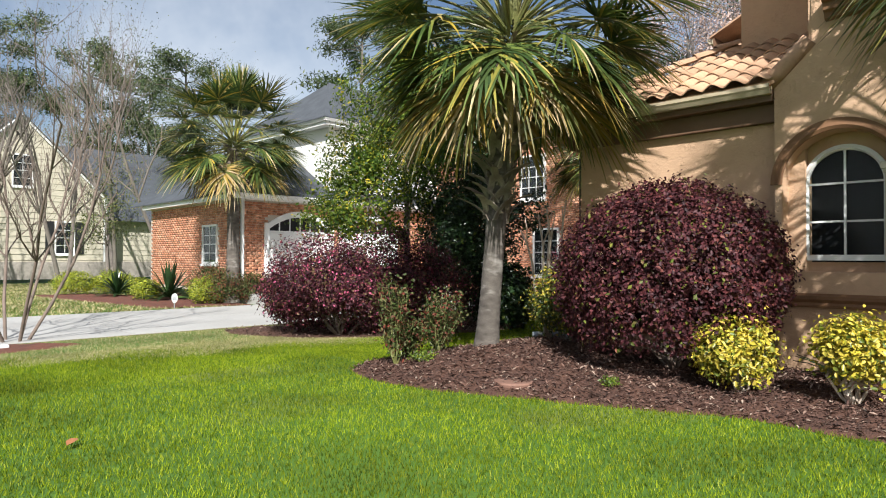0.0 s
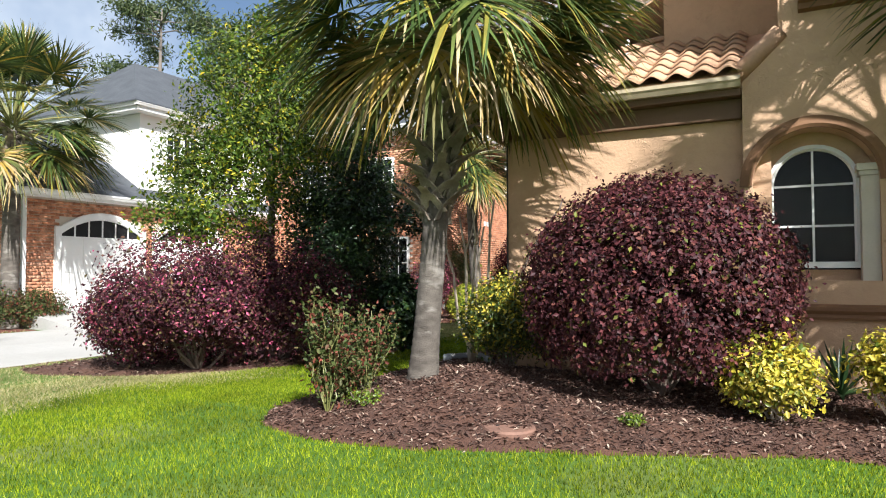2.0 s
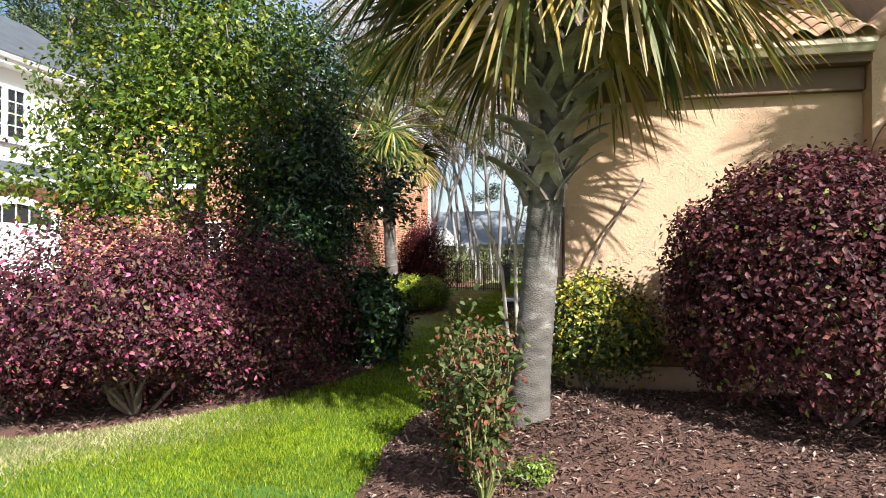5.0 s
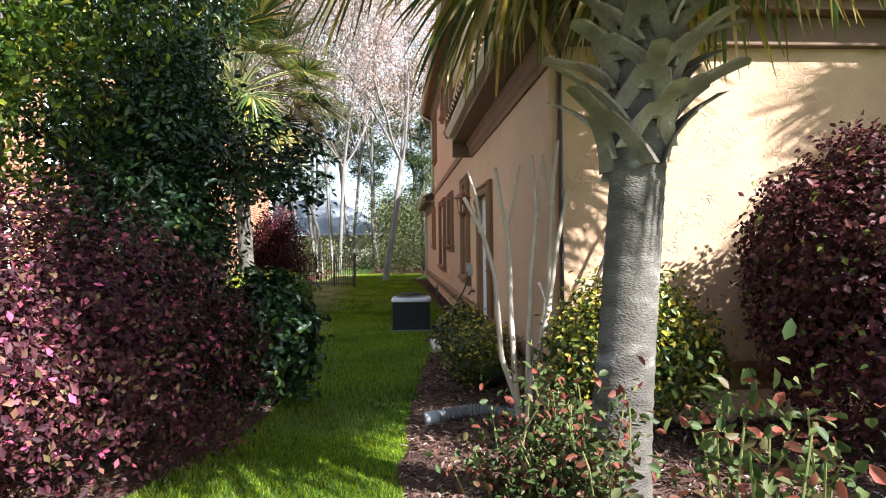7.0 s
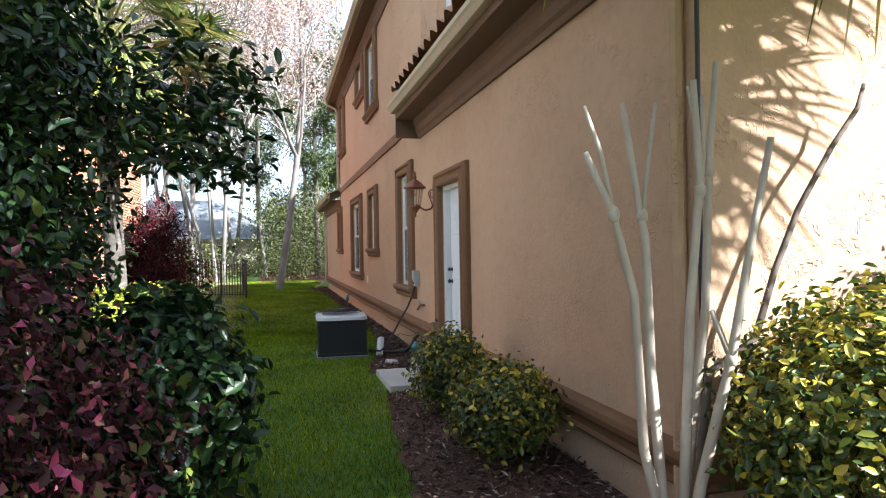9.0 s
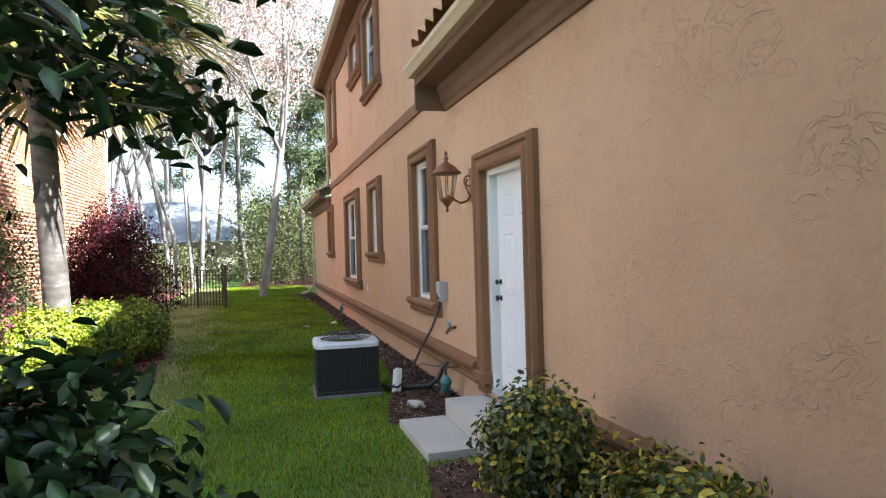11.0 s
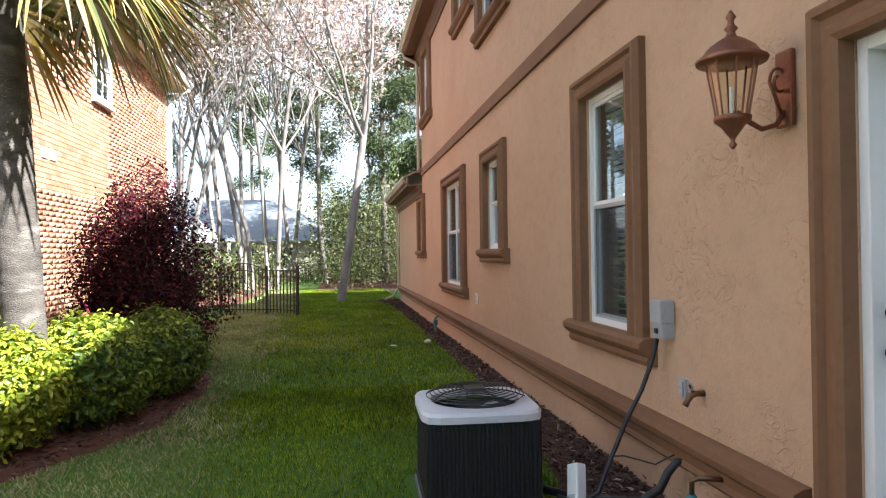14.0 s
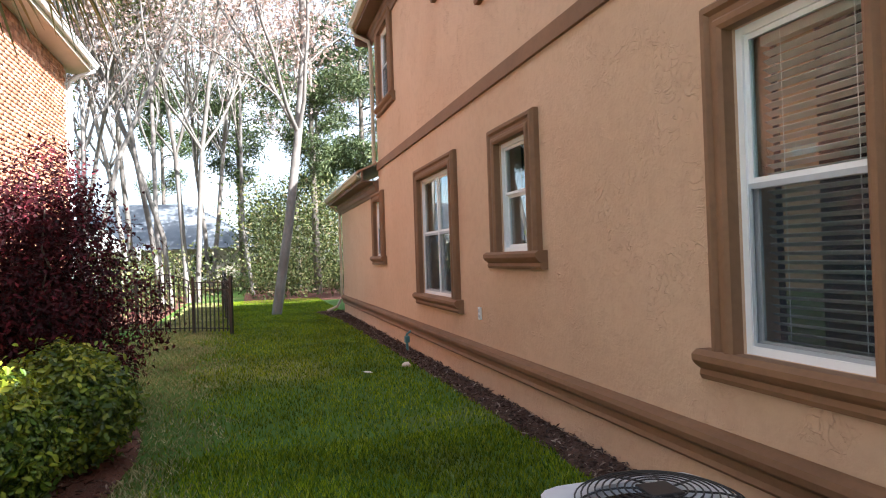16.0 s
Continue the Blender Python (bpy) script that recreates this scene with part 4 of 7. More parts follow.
for row in range(2):
    x = 9.2
    while x < 15.55 - 0.1:
        put("roof_tile", tile0, roof, pose(x, 7.47 - 0.35 * row, EZ + 0.005 + 0.18 * row, 0, 0, -90) @ pose(0, 0, 0, 0, -slope, 0))
        x += 0.285
# caps along the hip and over the sloping shoulder
cap_bm = bmesh.new()
cr_ = [[cap_bm.verts.new((x, r * math.cos(a), r * math.sin(a) + dz)) for a in [math.pi * i / 8 for i in range(9)]] for x, r, dz in ((0, 0.10, 0.02), (0.42, 0.08, 0.0))]
for i in range(8):
    cap_bm.faces.new((cr_[0][i], cr_[0][i + 1], cr_[1][i + 1], cr_[1][i]))
cap0 = None
p0, p1 = Vector((9.03, 7.40, EZ + 0.06)), Vector((11.18, 5.22, RZ + 0.08))
for i in range(9):
    p = p0.lerp(p1, i / 9)
    m = Matrix.Translation(p) @ (p1 - p0).to_track_quat('X', 'Z').to_matrix().to_4x4()
    if cap0 is None:
        cap0 = part("ridge_cap", cap_bm, TILE, roof, m=m, smooth=True).data
    else:
        put("ridge_cap", cap0, roof, m)
part("shoulder_cap", tube_bm([(9.16, 4.07, 3.68), (9.16, 3.94, 3.80), (9.16, 3.58, 4.15)], [0.10, 0.105, 0.10], 12), TILE, roof, "rounded tile cap on the sloping shoulder", smooth=True)

# ---- fixtures on and by the house ----
def lantern():
    t = thing("wall_lantern", (14.90, WALL_Y + 0.005, 2.265), "copper wall lantern with clear glass and scroll arm, unlit", "lamp")
    part("backplate", boxes((-0.055, 0, -0.17, 0.055, 0.025, 0.17), bevel=0.012), COPPER, t)
    pts = [(0, 0.02, -0.10), (0, 0.06, -0.16), (0, 0.13, -0.18), (0, 0.19, -0.15), (0, 0.24, -0.11), (0, 0.27, -0.12)]
    part("arm", tube_bm(pts, [0.013, 0.012, 0.012, 0.012, 0.012, 0.02], 8), COPPER, t, smooth=True)
    sc = [(0, 0.045 + 0.045 * math.cos(a) * (1 - a / 12), 0.03 + 0.07 * math.sin(a) * (1 - a / 12)) for a in [i * 0.5 for i in range(16)]]
    part("scroll", tube_bm([(0, 0.03, -0.12)] + sc, 0.008, 6), COPPER, t, smooth=True)
    c = 0.27
    bm = bmesh.new()
    lathe(bm, [(0.006, -0.27), (0.018, -0.25), (0.008, -0.235), (0.014, -0.22), (0.05, -0.17), (0.075, -0.15), (0.08, -0.13), (0.07, -0.125)], 18, (0, c, 0))
    part("base_cup", bm, COPPER, t, smooth=True)
    bm = bmesh.new()
    lathe(bm, [(0.145, 0.105), (0.15, 0.12), (0.125, 0.135), (0.10, 0.17), (0.06, 0.20), (0.025, 0.22), (0.016, 0.24), (0.03, 0.255), (0.016, 0.27), (0.012, 0.29), (0.022, 0.305), (0.004, 0.335)], 20, (0, c, 0))
    part("roof", bm, COPPER, t, smooth=True)
    bm = bmesh.new()
    rings = [[bm.verts.new((r * math.cos(math.pi * k / 4 + 0.39), c + r * math.sin(math.pi * k / 4 + 0.39), z)) for k in range(8)] for r, z in ((0.066, -0.125), (0.105, 0.11))]
    for k in range(8):
        bm.faces.new((rings[0][k], rings[0][(k + 1) % 8], rings[1][(k + 1) % 8], rings[1][k]))
    g = part("glass", bm, LAMPGLASS, t)
    g.visible_shadow = False
    for k in range(8):
        a = math.pi * k / 4 + 0.39
        part("rib", tube_bm([(0.067 * math.cos(a), c + 0.067 * math.sin(a), -0.125), (0.107 * math.cos(a), c + 0.107 * math.sin(a), 0.11)], 0.005, 5), COPPER, t)
    part("candle", tube_bm([(0, c, -0.12), (0, c, 0.0)], 0.012, 8), PLASTIC, t)
    bm = bmesh.new()
    lathe(bm, [(0.006, 0), (0.013, 0.02), (0.010, 0.045), (0.001, 0.065)], 10, (0, c, 0.0))
    part("bulb", bm, LAMPGLASS, t)


lantern()


def condenser():
    t = thing("air_conditioner", (16.43, 8.12, 0.0), "black air conditioner with grey top and round fan grille", "air conditioner", rz=-2)
    h = 0.36
    part("pad", boxes((-0.37, -0.37, -0.02, 0.37, 0.37, 0.035), bevel=0.012), PIPE, t)
    part("body", boxes((-h + 0.02, -h + 0.02, 0.04, h - 0.02, h - 0.02, 0.55), bevel=0.02), ACBLACK, t)
    fin = bmesh.new()
    box(fin, -0.005, -0.008, 0.06, 0.005, 0.008, 0.545)
    me = None
    n = 26
    for side in range(4):
        for i in range(n):
            o = -h + 0.035 + (2 * h - 0.07) * i / (n - 1)
            x, y = ((-h + 0.016, o), (h - 0.016, o), (o, -h + 0.016), (o, h - 0.016))[side]
            if me is None:
                me = part("fin", fin, ACBLACK, t, m=pose(x, y, 0)).data
            else:
                put("fin", me, t, pose(x, y, 0, 0, 0, 90 if side > 1 else 0))
    part("bottom_rail", boxes((-h, -h, 0.036, h, h, 0.075), bevel=0.01), ACBLACK, t)
    # top pan with a round opening
    bm = bmesh.new()
    seg = 40
    hole = [(0.285 * math.cos(2 * math.pi * i / seg), 0.285 * math.sin(2 * math.pi * i / seg)) for i in range(seg)]
    sq = []
    for i in range(seg):
        a = 2 * math.pi * i / seg
        c, s = math.cos(a), math.sin(a)
        k = (abs(c) ** 7 + abs(s) ** 7) ** (-1 / 7)
        sq.append((0.372 * k * c, 0.372 * k * s))
    r = [[bm.verts.new((x, y, z)) for x, y in ring] for ring, z in ((sq, 0.555), (sq, 0.595), ([(x * 0.965, y * 0.965) for x, y in sq], 0.615), (hole, 0.622), (hole, 0.575))]
    for a, b in zip(r, r[1:]):
        for i in range(seg):
            bm.faces.new((a[i], a[(i + 1) % seg], b[(i + 1) % seg], b[i]))
    bmesh.ops.recalc_face_normals(bm, faces=bm.faces)
    part("top_pan", bm, ACTOP, t, "grey enamel top pan")
    gr = part("fan_grille", boxes((-0.06, -0.06, 0.655, 0.06, 0.06, 0.67), bevel=0.006), BLACK, t, "black wire fan grille", Matrix.Diagonal((1.1, 1.1, 1.04, 1)))
    for rr, z in ((0.09, 0.668), (0.115, 0.667), (0.14, 0.666), (0.165, 0.664), (0.19, 0.66), (0.215, 0.655), (0.24, 0.647), (0.262, 0.638), (0.285, 0.626)):
        part("ring", tube_bm([(rr * math.cos(2 * math.pi * i / 36), rr * math.sin(2 * math.pi * i / 36), z) for i in range(37)], 0.0032, 5), BLACK, gr)
    for k in range(8):
        a = math.pi * k / 4 + 0.2
        part("spoke", tube_bm([(q * math.cos(a + 0.35 * (q / 0.285 - 0.2)), q * math.sin(a + 0.35 * (q / 0.285 - 0.2)), z - 0.004) for q, z in ((0.05, 0.668), (0.12, 0.667), (0.2, 0.659), (0.25, 0.643), (0.292, 0.624))], 0.0042, 5), BLACK, gr)
    fan = part("fan", boxes((-0.07, -0.07, 0.50, 0.07, 0.07, 0.56), bevel=0.02), ACBLACK, t)
    for k in range(4):
        bm = bmesh.new()
        a0 = math.pi * k / 2
        lo = [bm.verts.new((q * math.cos(a0), q * math.sin(a0), 0.525)) for q in (0.06, 0.16, 0.265)]
        hi = [bm.verts.new((q * math.cos(a0 + 0.9), q * math.sin(a0 + 0.9), 0.56)) for q in (0.06, 0.16, 0.265)]
        for i in range(2):
            bm.faces.new((lo[i], lo[i + 1], hi[i + 1], hi[i]))
        part("blade", bm, GREYBOX, fan)
    # near-black sheet that paints the shade below the fan
    part("well", boxes((-0.3, -0.3, 0.46, 0.3, 0.3, 0.47)), DARK, t)


condenser()

t = thing("disconnect_box", (15.98, WALL_Y, 1.14), "grey metal electric box on the wall beside window", "electric box")
part("body", boxes((-0.062, 0, -0.11, 0.062, 0.085, 0.11), bevel=0.008), GREYBOX, t)
part("cover", boxes((-0.068, 0.005, -0.02, 0.068, 0.10, 0.12), bevel=0.01), GREYBOX, t)
part("latch", boxes((-0.015, 0.086, -0.08, 0.015, 0.098, -0.05)), BLACK, t)
t = thing("power_whip", (15.94, 7.1, 0.04), "black flexible conduit from box down to the air conditioner", "cable")
part("conduit", tube_bm([(0.09, -0.04, 0.98), (0.08, 0.0, 0.85), (0.06, 0.08, 0.68), (0.03, 0.2, 0.5), (-0.02, 0.32, 0.3), (-0.08, 0.42, 0.14), (-0.06, 0.52, 0.07), (0.05, 0.62, 0.08)], 0.014, 8), BLACK, t, smooth=True)
t = thing("refrigerant_line", (15.8, 7.0, 0.0), "black insulated pipes from the wall to the ground", "pipe")
part("pipe", tube_bm([(0.0, -0.02, 0.34), (0.0, 0.07, 0.34), (0.01, 0.12, 0.28), (0.03, 0.16, 0.18), (0.10, 0.25, 0.09), (0.25, 0.5, 0.06), (0.45, 0.72, 0.07)], 0.026, 8), BLACK, t, smooth=True)
part("pipe", tube_bm([(0.07, -0.02, 0.36), (0.07, 0.05, 0.36), (0.10, 0.15, 0.30), (0.2, 0.3, 0.33), (0.3, 0.35, 0.30)], 0.005, 6), BLACK, t, smooth=True)
t = thing("pipe_cover", (15.95, 7.62, 0.03), "tilted white plastic pipe cover by the air conditioner", "cover", rz=20)
part("shell", boxes((-0.05, -0.035, 0.0, 0.05, 0.035, 0.27), bevel=0.012), PLASTIC, t, m=pose(0, 0, 0.01, 18, 22, 0))
part("grille", boxes((-0.03, 0.036, 0.04, 0.03, 0.04, 0.09)), GREYBOX, t, m=pose(0, 0, 0.01, 18, 22, 0))
t = thing("outdoor_outlet", (15.82, WALL_Y, 0.76), "small grey outlet box on the stucco wall", "outlet")
part("plate", boxes((-0.036, 0, -0.058, 0.036, 0.018, 0.058), bevel=0.004), GREYBOX, t)
part("cover", boxes((-0.022, 0.018, -0.04, 0.022, 0.03, 0.0), (-0.022, 0.018, 0.006, 0.022, 0.03, 0.04), bevel=0.004), GREYBOX, t)
t = thing("white_outlet", (21.54, WALL_Y, 0.897), "white outlet cover on the stucco wall", "outlet")
part("plate", boxes((-0.045, 0, -0.075, 0.045, 0.02, 0.075), bevel=0.006), PLASTIC, t)
part("socket", boxes((-0.018, 0.02, 0.012, 0.018, 0.024, 0.05), (-0.018, 0.02, -0.05, 0.018, 0.024, -0.012)), GREYBOX, t)


def bib(at):
    t = thing("hose_bib", at, "aged brass hose tap on the house wall", "tap")
    part("body", tube_bm([(0, 0, 0), (0, 0.05, 0), (0, 0.08, -0.01), (0, 0.10, -0.04), (0, 0.115, -0.065)], [0.018, 0.016, 0.018, 0.016, 0.018], 10), BRASS, t, smooth=True)
    part("stem", tube_bm([(0, 0.06, 0), (0, 0.085, 0.05)], 0.009, 8), BRASS, t)
    part("handle", tube_bm([(0.032 * math.cos(a), 0.088 + 0.010 * math.sin(a), 0.052 + 0.03 * math.sin(a)) for a in [2 * math.pi * i / 12 for i in range(13)]], 0.006, 6), GREYBOX, t)


bib((15.62, WALL_Y, 0.77))
t = thing("backflow_valve", (15.45, 7.18, 0.0), "teal painted valve on a copper pipe at the wall", "valve")
part("riser", tube_bm([(0, 0, -0.05), (0, 0, 0.12)], 0.016, 8), BRASS, t)
bm = bmesh.new()
lathe(bm, [(0.03, 0.10), (0.045, 0.12), (0.05, 0.18), (0.062, 0.20), (0.062, 0.23), (0.04, 0.25), (0.02, 0.29)], 14)
part("valve_body", bm, TEAL, t, smooth=True)
part("pipe", tube_bm([(0, 0, 0.28), (0.0, 0, 0.36), (-0.03, -0.02, 0.38), (-0.08, -0.20, 0.38)], 0.014, 8), BRASS, t, smooth=True)
part("handle", boxes((-0.07, 0.05, 0.15, -0.02, 0.062, 0.165)), TEAL, t)
t = thing("irrigation_riser", (24.95, 7.12, 0.0), "small teal irrigation pipe against the wall", "pipe")
part("riser", tube_bm([(0, 0, -0.02), (0, 0, 0.30), (0.0, -0.06, 0.34), (0, -0.12, 0.34)], 0.022, 8), TEAL, t)
part("valve", boxes((-0.05, -0.04, 0.16, 0.05, 0.04, 0.27), bevel=0.015), TEAL, t)
t = thing("drain_pipe", (9.6, 7.7, 0.08), "grey corrugated drain pipe lying in the mulch", "pipe")
bm = bmesh.new()
pts, rad = [], []
for i in range(110):
    f = i / 109
    pts.append((0.04 + 0.10 * math.sin(2.4 * f) - 0.32 * f ** 3, 0.34 - 0.74 * f, 0.03 + 0.03 * math.sin(3.0 * f)))
    rad.append(0.056 + 0.008 * math.sin(i * 1.35))
part("corrugated_tube", tube(bm, pts, rad, 12), PIPE, t, smooth=True)
part("end_fitting", tube_bm([(0.04, 0.34, 0.03), (0.02, 0.46, 0.02)], [0.064, 0.062], 14), GREYBOX, t, "pale smooth end fitting", smooth=True)
t = thing("valve_lid", (6.03, 5.68, ground_at(6.03, 5.68) - 0.002), "round rusty brown valve cover in the mulch", "cover")
bm = bmesh.new()
lathe(bm, [(0.22, -0.03), (0.225, 0.0), (0.215, 0.018), (0.19, 0.02), (0.185, 0.014), (0.02, 0.016)], 28)
part("lid", bm, LID, t)
part("slot", boxes((-0.03, 0.09, 0.014, 0.03, 0.115, 0.019)), BLACK, t)
for name, at, mat, label, dims in (("paper_scrap", (23.17, 8.10, 0.035), PLASTIC, "small white paper scrap lying in grass", (0.10, 0.06, 0.008)), ("stone", (23.5, 7.47, 0.03), CREAM, "small pale stone at the mulch edge", (0.10, 0.08, 0.05)), ("stone", (15.3, 7.55, 0.04), CONCRETE, "grey rock beside the wall pipes", (0.16, 0.10, 0.06))):
    bm = bmesh.new()
    bmesh.ops.create_icosphere(bm, subdivisions=2, radius=1.0)
    for v in bm.verts:
        v.co = Vector((v.co.x * dims[0], v.co.y * dims[1], v.co.z * dims[2])) * (0.8 + 0.4 * noise.noise(v.co * 1.7 + Vector(at)))
    tagged(part(name, bm, mat, m=pose(*at, 0, 0, 25), smooth=True), label, name.replace("_", " "))

# ---- palms ----
def frond_mesh(elev, seed, mat, lp=0.85, ls=0.95, n=38, grav=0.35):
    """A fan frond that rises at elev degrees, in the x-z plane: curved stem, then drooping narrow leaflets."""
    r = rng_of(seed)
    th = radians(elev)
    p = np.zeros(3)
    pts = [p.copy()]
    for i in range(6):
        p = p + lp / 6 * np.array([math.cos(th), 0, math.sin(th)])
        th -= radians(5.5) * max(0.25, math.cos(th))
        pts.append(p.copy())
    e1 = np.array([math.cos(th), 0, math.sin(th)])
    e2 = np.array([0, 1.0, 0])
    e3 = np.cross(e1, e2)
    co, idx = [], []
    for i in range(n):
        ph = radians(-128 + 256 * (i + r.uniform(-0.3, 0.3)) / (n - 1))
        d = math.cos(ph) * e1 + math.sin(ph) * e2 + 0.32 * abs(math.sin(ph)) * e3 + r.normal(0, 0.05, 3)
        d /= np.linalg.norm(d)
        w = np.cross(d, e3)
        w /= np.linalg.norm(w)
        start = p + e1 * (0.10 * max(0, math.cos(ph)))
        L = ls * (0.80 + 0.22 * math.cos(ph)) * r.uniform(0.9, 1.08)
        g = grav * r.uniform(0.7, 1.5)
        b = len(co)
        for s, wd in ((0.02, 0.008), (0.3, 0.018), (0.6, 0.015), (0.85, 0.008), (1.0, 0.0015)):
            c = start + d * (L * s) + np.array([0, 0, -g * L * s ** 2.2])
            co += [c - w * wd, c + w * wd]
        idx += [(b + 2 * k, b + 2 * k + 1, b + 2 * k + 3, b + 2 * k + 2) for k in range(4)]
    me = quick_mesh("frond", co, idx, 4, mat)
    return me, pts


def stem_mesh(pts):
    bm = bmesh.new()
    tube(bm, pts, [0.022 - 0.0018 * i for i in range(len(pts))], 5)
    me = bpy.data.meshes.new("stem")
    bm.to_mesh(me)
    bm.free()
    me.materials.append(STEMP)
    return me


def boot_mesh(seed):
    """A split leaf base: two flat straps that meet in a V and run on as one cut stalk, curving away from the trunk."""
    r = rng_of(seed)
    bm = bmesh.new()
    ln = r.uniform(0.28, 0.40)

    def strap(rows):
        rings = []
        for x, y, z, w, th in rows:
            k = r.normal(0, 0.003, 4)
            rings.append([bm.verts.new(p) for p in ((x - th, y - w, z + k[0]), (x - th, y + w, z + k[1]), (x + th * 0.4, y + w * 0.8, z + th * 0.5), (x + th, y, z + th + k[2]), (x + th * 0.4, y - w * 0.8, z + th * 0.5))])
        for a, b in zip(rings, rings[1:]):
            for q in range(5):
                bm.faces.new((a[q], a[(q + 1) % 5], b[(q + 1) % 5], b[q]))
        bm.faces.new(list(reversed(rings[0])))
        bm.faces.new(rings[-1])

    out = r.uniform(0.16, 0.26)
    for side in (-1, 1):
        strap([(-0.03 + out * f ** 2, side * (0.10 * (1 - f) ** 1.2 + 0.02), ln * f, 0.056 - 0.014 * f, 0.014) for f in (0, 0.2, 0.4, 0.6, 0.78)])
    strap([(-0.03 + out * f ** 2, 0.0, ln * f, 0.06 - 0.008 * f, 0.016 + 0.004 * f) for f in (0.5, 0.7, 0.9, 1.05, 1.15)])
    bmesh.ops.recalc_face_normals(bm, faces=bm.faces)
    me = bpy.data.meshes.new("leaf_base")
    bm.to_mesh(me)
    bm.free()
    me.materials.append(BOOT)
    return me


BOOTS = [boot_mesh(40 + i) for i in range(5)]
KINDS = []
for k, (el, mat, g, l1, l2) in enumerate(((84, FROND, 0.06, 1.05, 0.78), (68, FROND, 0.10, 1.15, 0.78), (52, FROND, 0.14, 1.2, 0.78), (36, FROND, 0.2, 1.25, 0.78), (20, FROND, 0.25, 1.25, 0.76), (6, FROND, 0.3, 1.2, 0.76), (-8, FROND, 0.34, 1.1, 0.74), (-20, FROND_OLD, 0.36, 0.95, 0.74))):
    KINDS.append([(lambda q: (q[0], stem_mesh(q[1])))(frond_mesh(el, 60 + 3 * k + j, mat, l1, l2, 54, g)) for j in range(2)])


def palm(at, clear, boots_to, label, lean=(0.0, 0.0), radius=0.205, seed=1, scale=1.0, fronds=62, count=40, top=True):
    r = rng_of(seed)
    t = thing("palm_tree", at, label, "palm tree")
    H = boots_to
    bm = bmesh.new()
    pts, rad = [], []
    for i in range(150):
        f = i / 149
        pts.append((lean[0] * f, lean[1] * f, -0.06 + (H + 0.25) * f))
        flare = 0.05 * math.exp(-f * 14)
        rad.append((radius + flare) * (1 - 0.12 * f) * (1 + 0.012 * math.sin(i * 2.1)) * (1.006 if i % 3 else 0.982) * r.uniform(0.996, 1.004))
    tube(bm, pts, rad, 22)
    part("trunk", bm, BARKP, t, smooth=True)
    for i in range(count):
        f = i / max(1, count - 1)
        z = clear + (boots_to - clear) * f
        a = 137.5 * i + r.uniform(-14, 14)
        q = z / (H + 0.2)
        rr = radius * 0.86
        put("leaf_base", BOOTS[i % 5], t, pose(lean[0] * q + rr * math.cos(radians(a)), lean[1] * q + rr * math.sin(radians(a)), z, 0, 0, a) @ pose(0, 0, 0, r.uniform(-24, 24), r.uniform(5, 24), 0))
    c = (lean[0], lean[1], H + 0.12)
    for i in range(fronds):
        f = (i + 0.5) / fronds
        kind = min(7, int(8 * f ** 0.92))
        me, st = KINDS[kind][int(r.integers(2))]
        a = 137.5 * i + r.uniform(-12, 12)
        m = Matrix.Translation((c[0] + 0.10 * math.cos(radians(a)), c[1] + 0.10 * math.sin(radians(a)), c[2] + 0.45 * (1 - f))) @ pose(0, 0, 0, r.uniform(-10, 10), r.uniform(-8, 8), a) @ Matrix.Scale(scale * r.uniform(0.88, 1.08), 4)
        fr = put("frond", me, t, m)
        put("stem", st, fr)
    return t


palm((7.36, 7.27, ground_at(7.36, 7.27)), 1.72, 4.05, "tall sabal palm with grey trunk and fan fronds in mulch", (0.08, -0.36), 0.150, 11, 1.2, 92, 66)
palm((7.7, 0.85, ground_at(7.7, 0.85)), 2.4, 4.1, "sabal palm with green fan fronds before the entry wall", (0.0, 0.1), 0.2, 12, 1.15, 52, 40)
palm((18.38, 11.58, 0.0), 3.9, 4.5, "sabal palm with pale ringed trunk behind clipped shrubs", (-0.3, 0.15), 0.165, 13, 1.2, 72, 16)
palm((10.0, 20.3, 0.1), 3.2, 4.6, "sabal palm beside the brick garage across the driveway", (0.05, 0.05), 0.2, 14, 1.25, 72, 26)


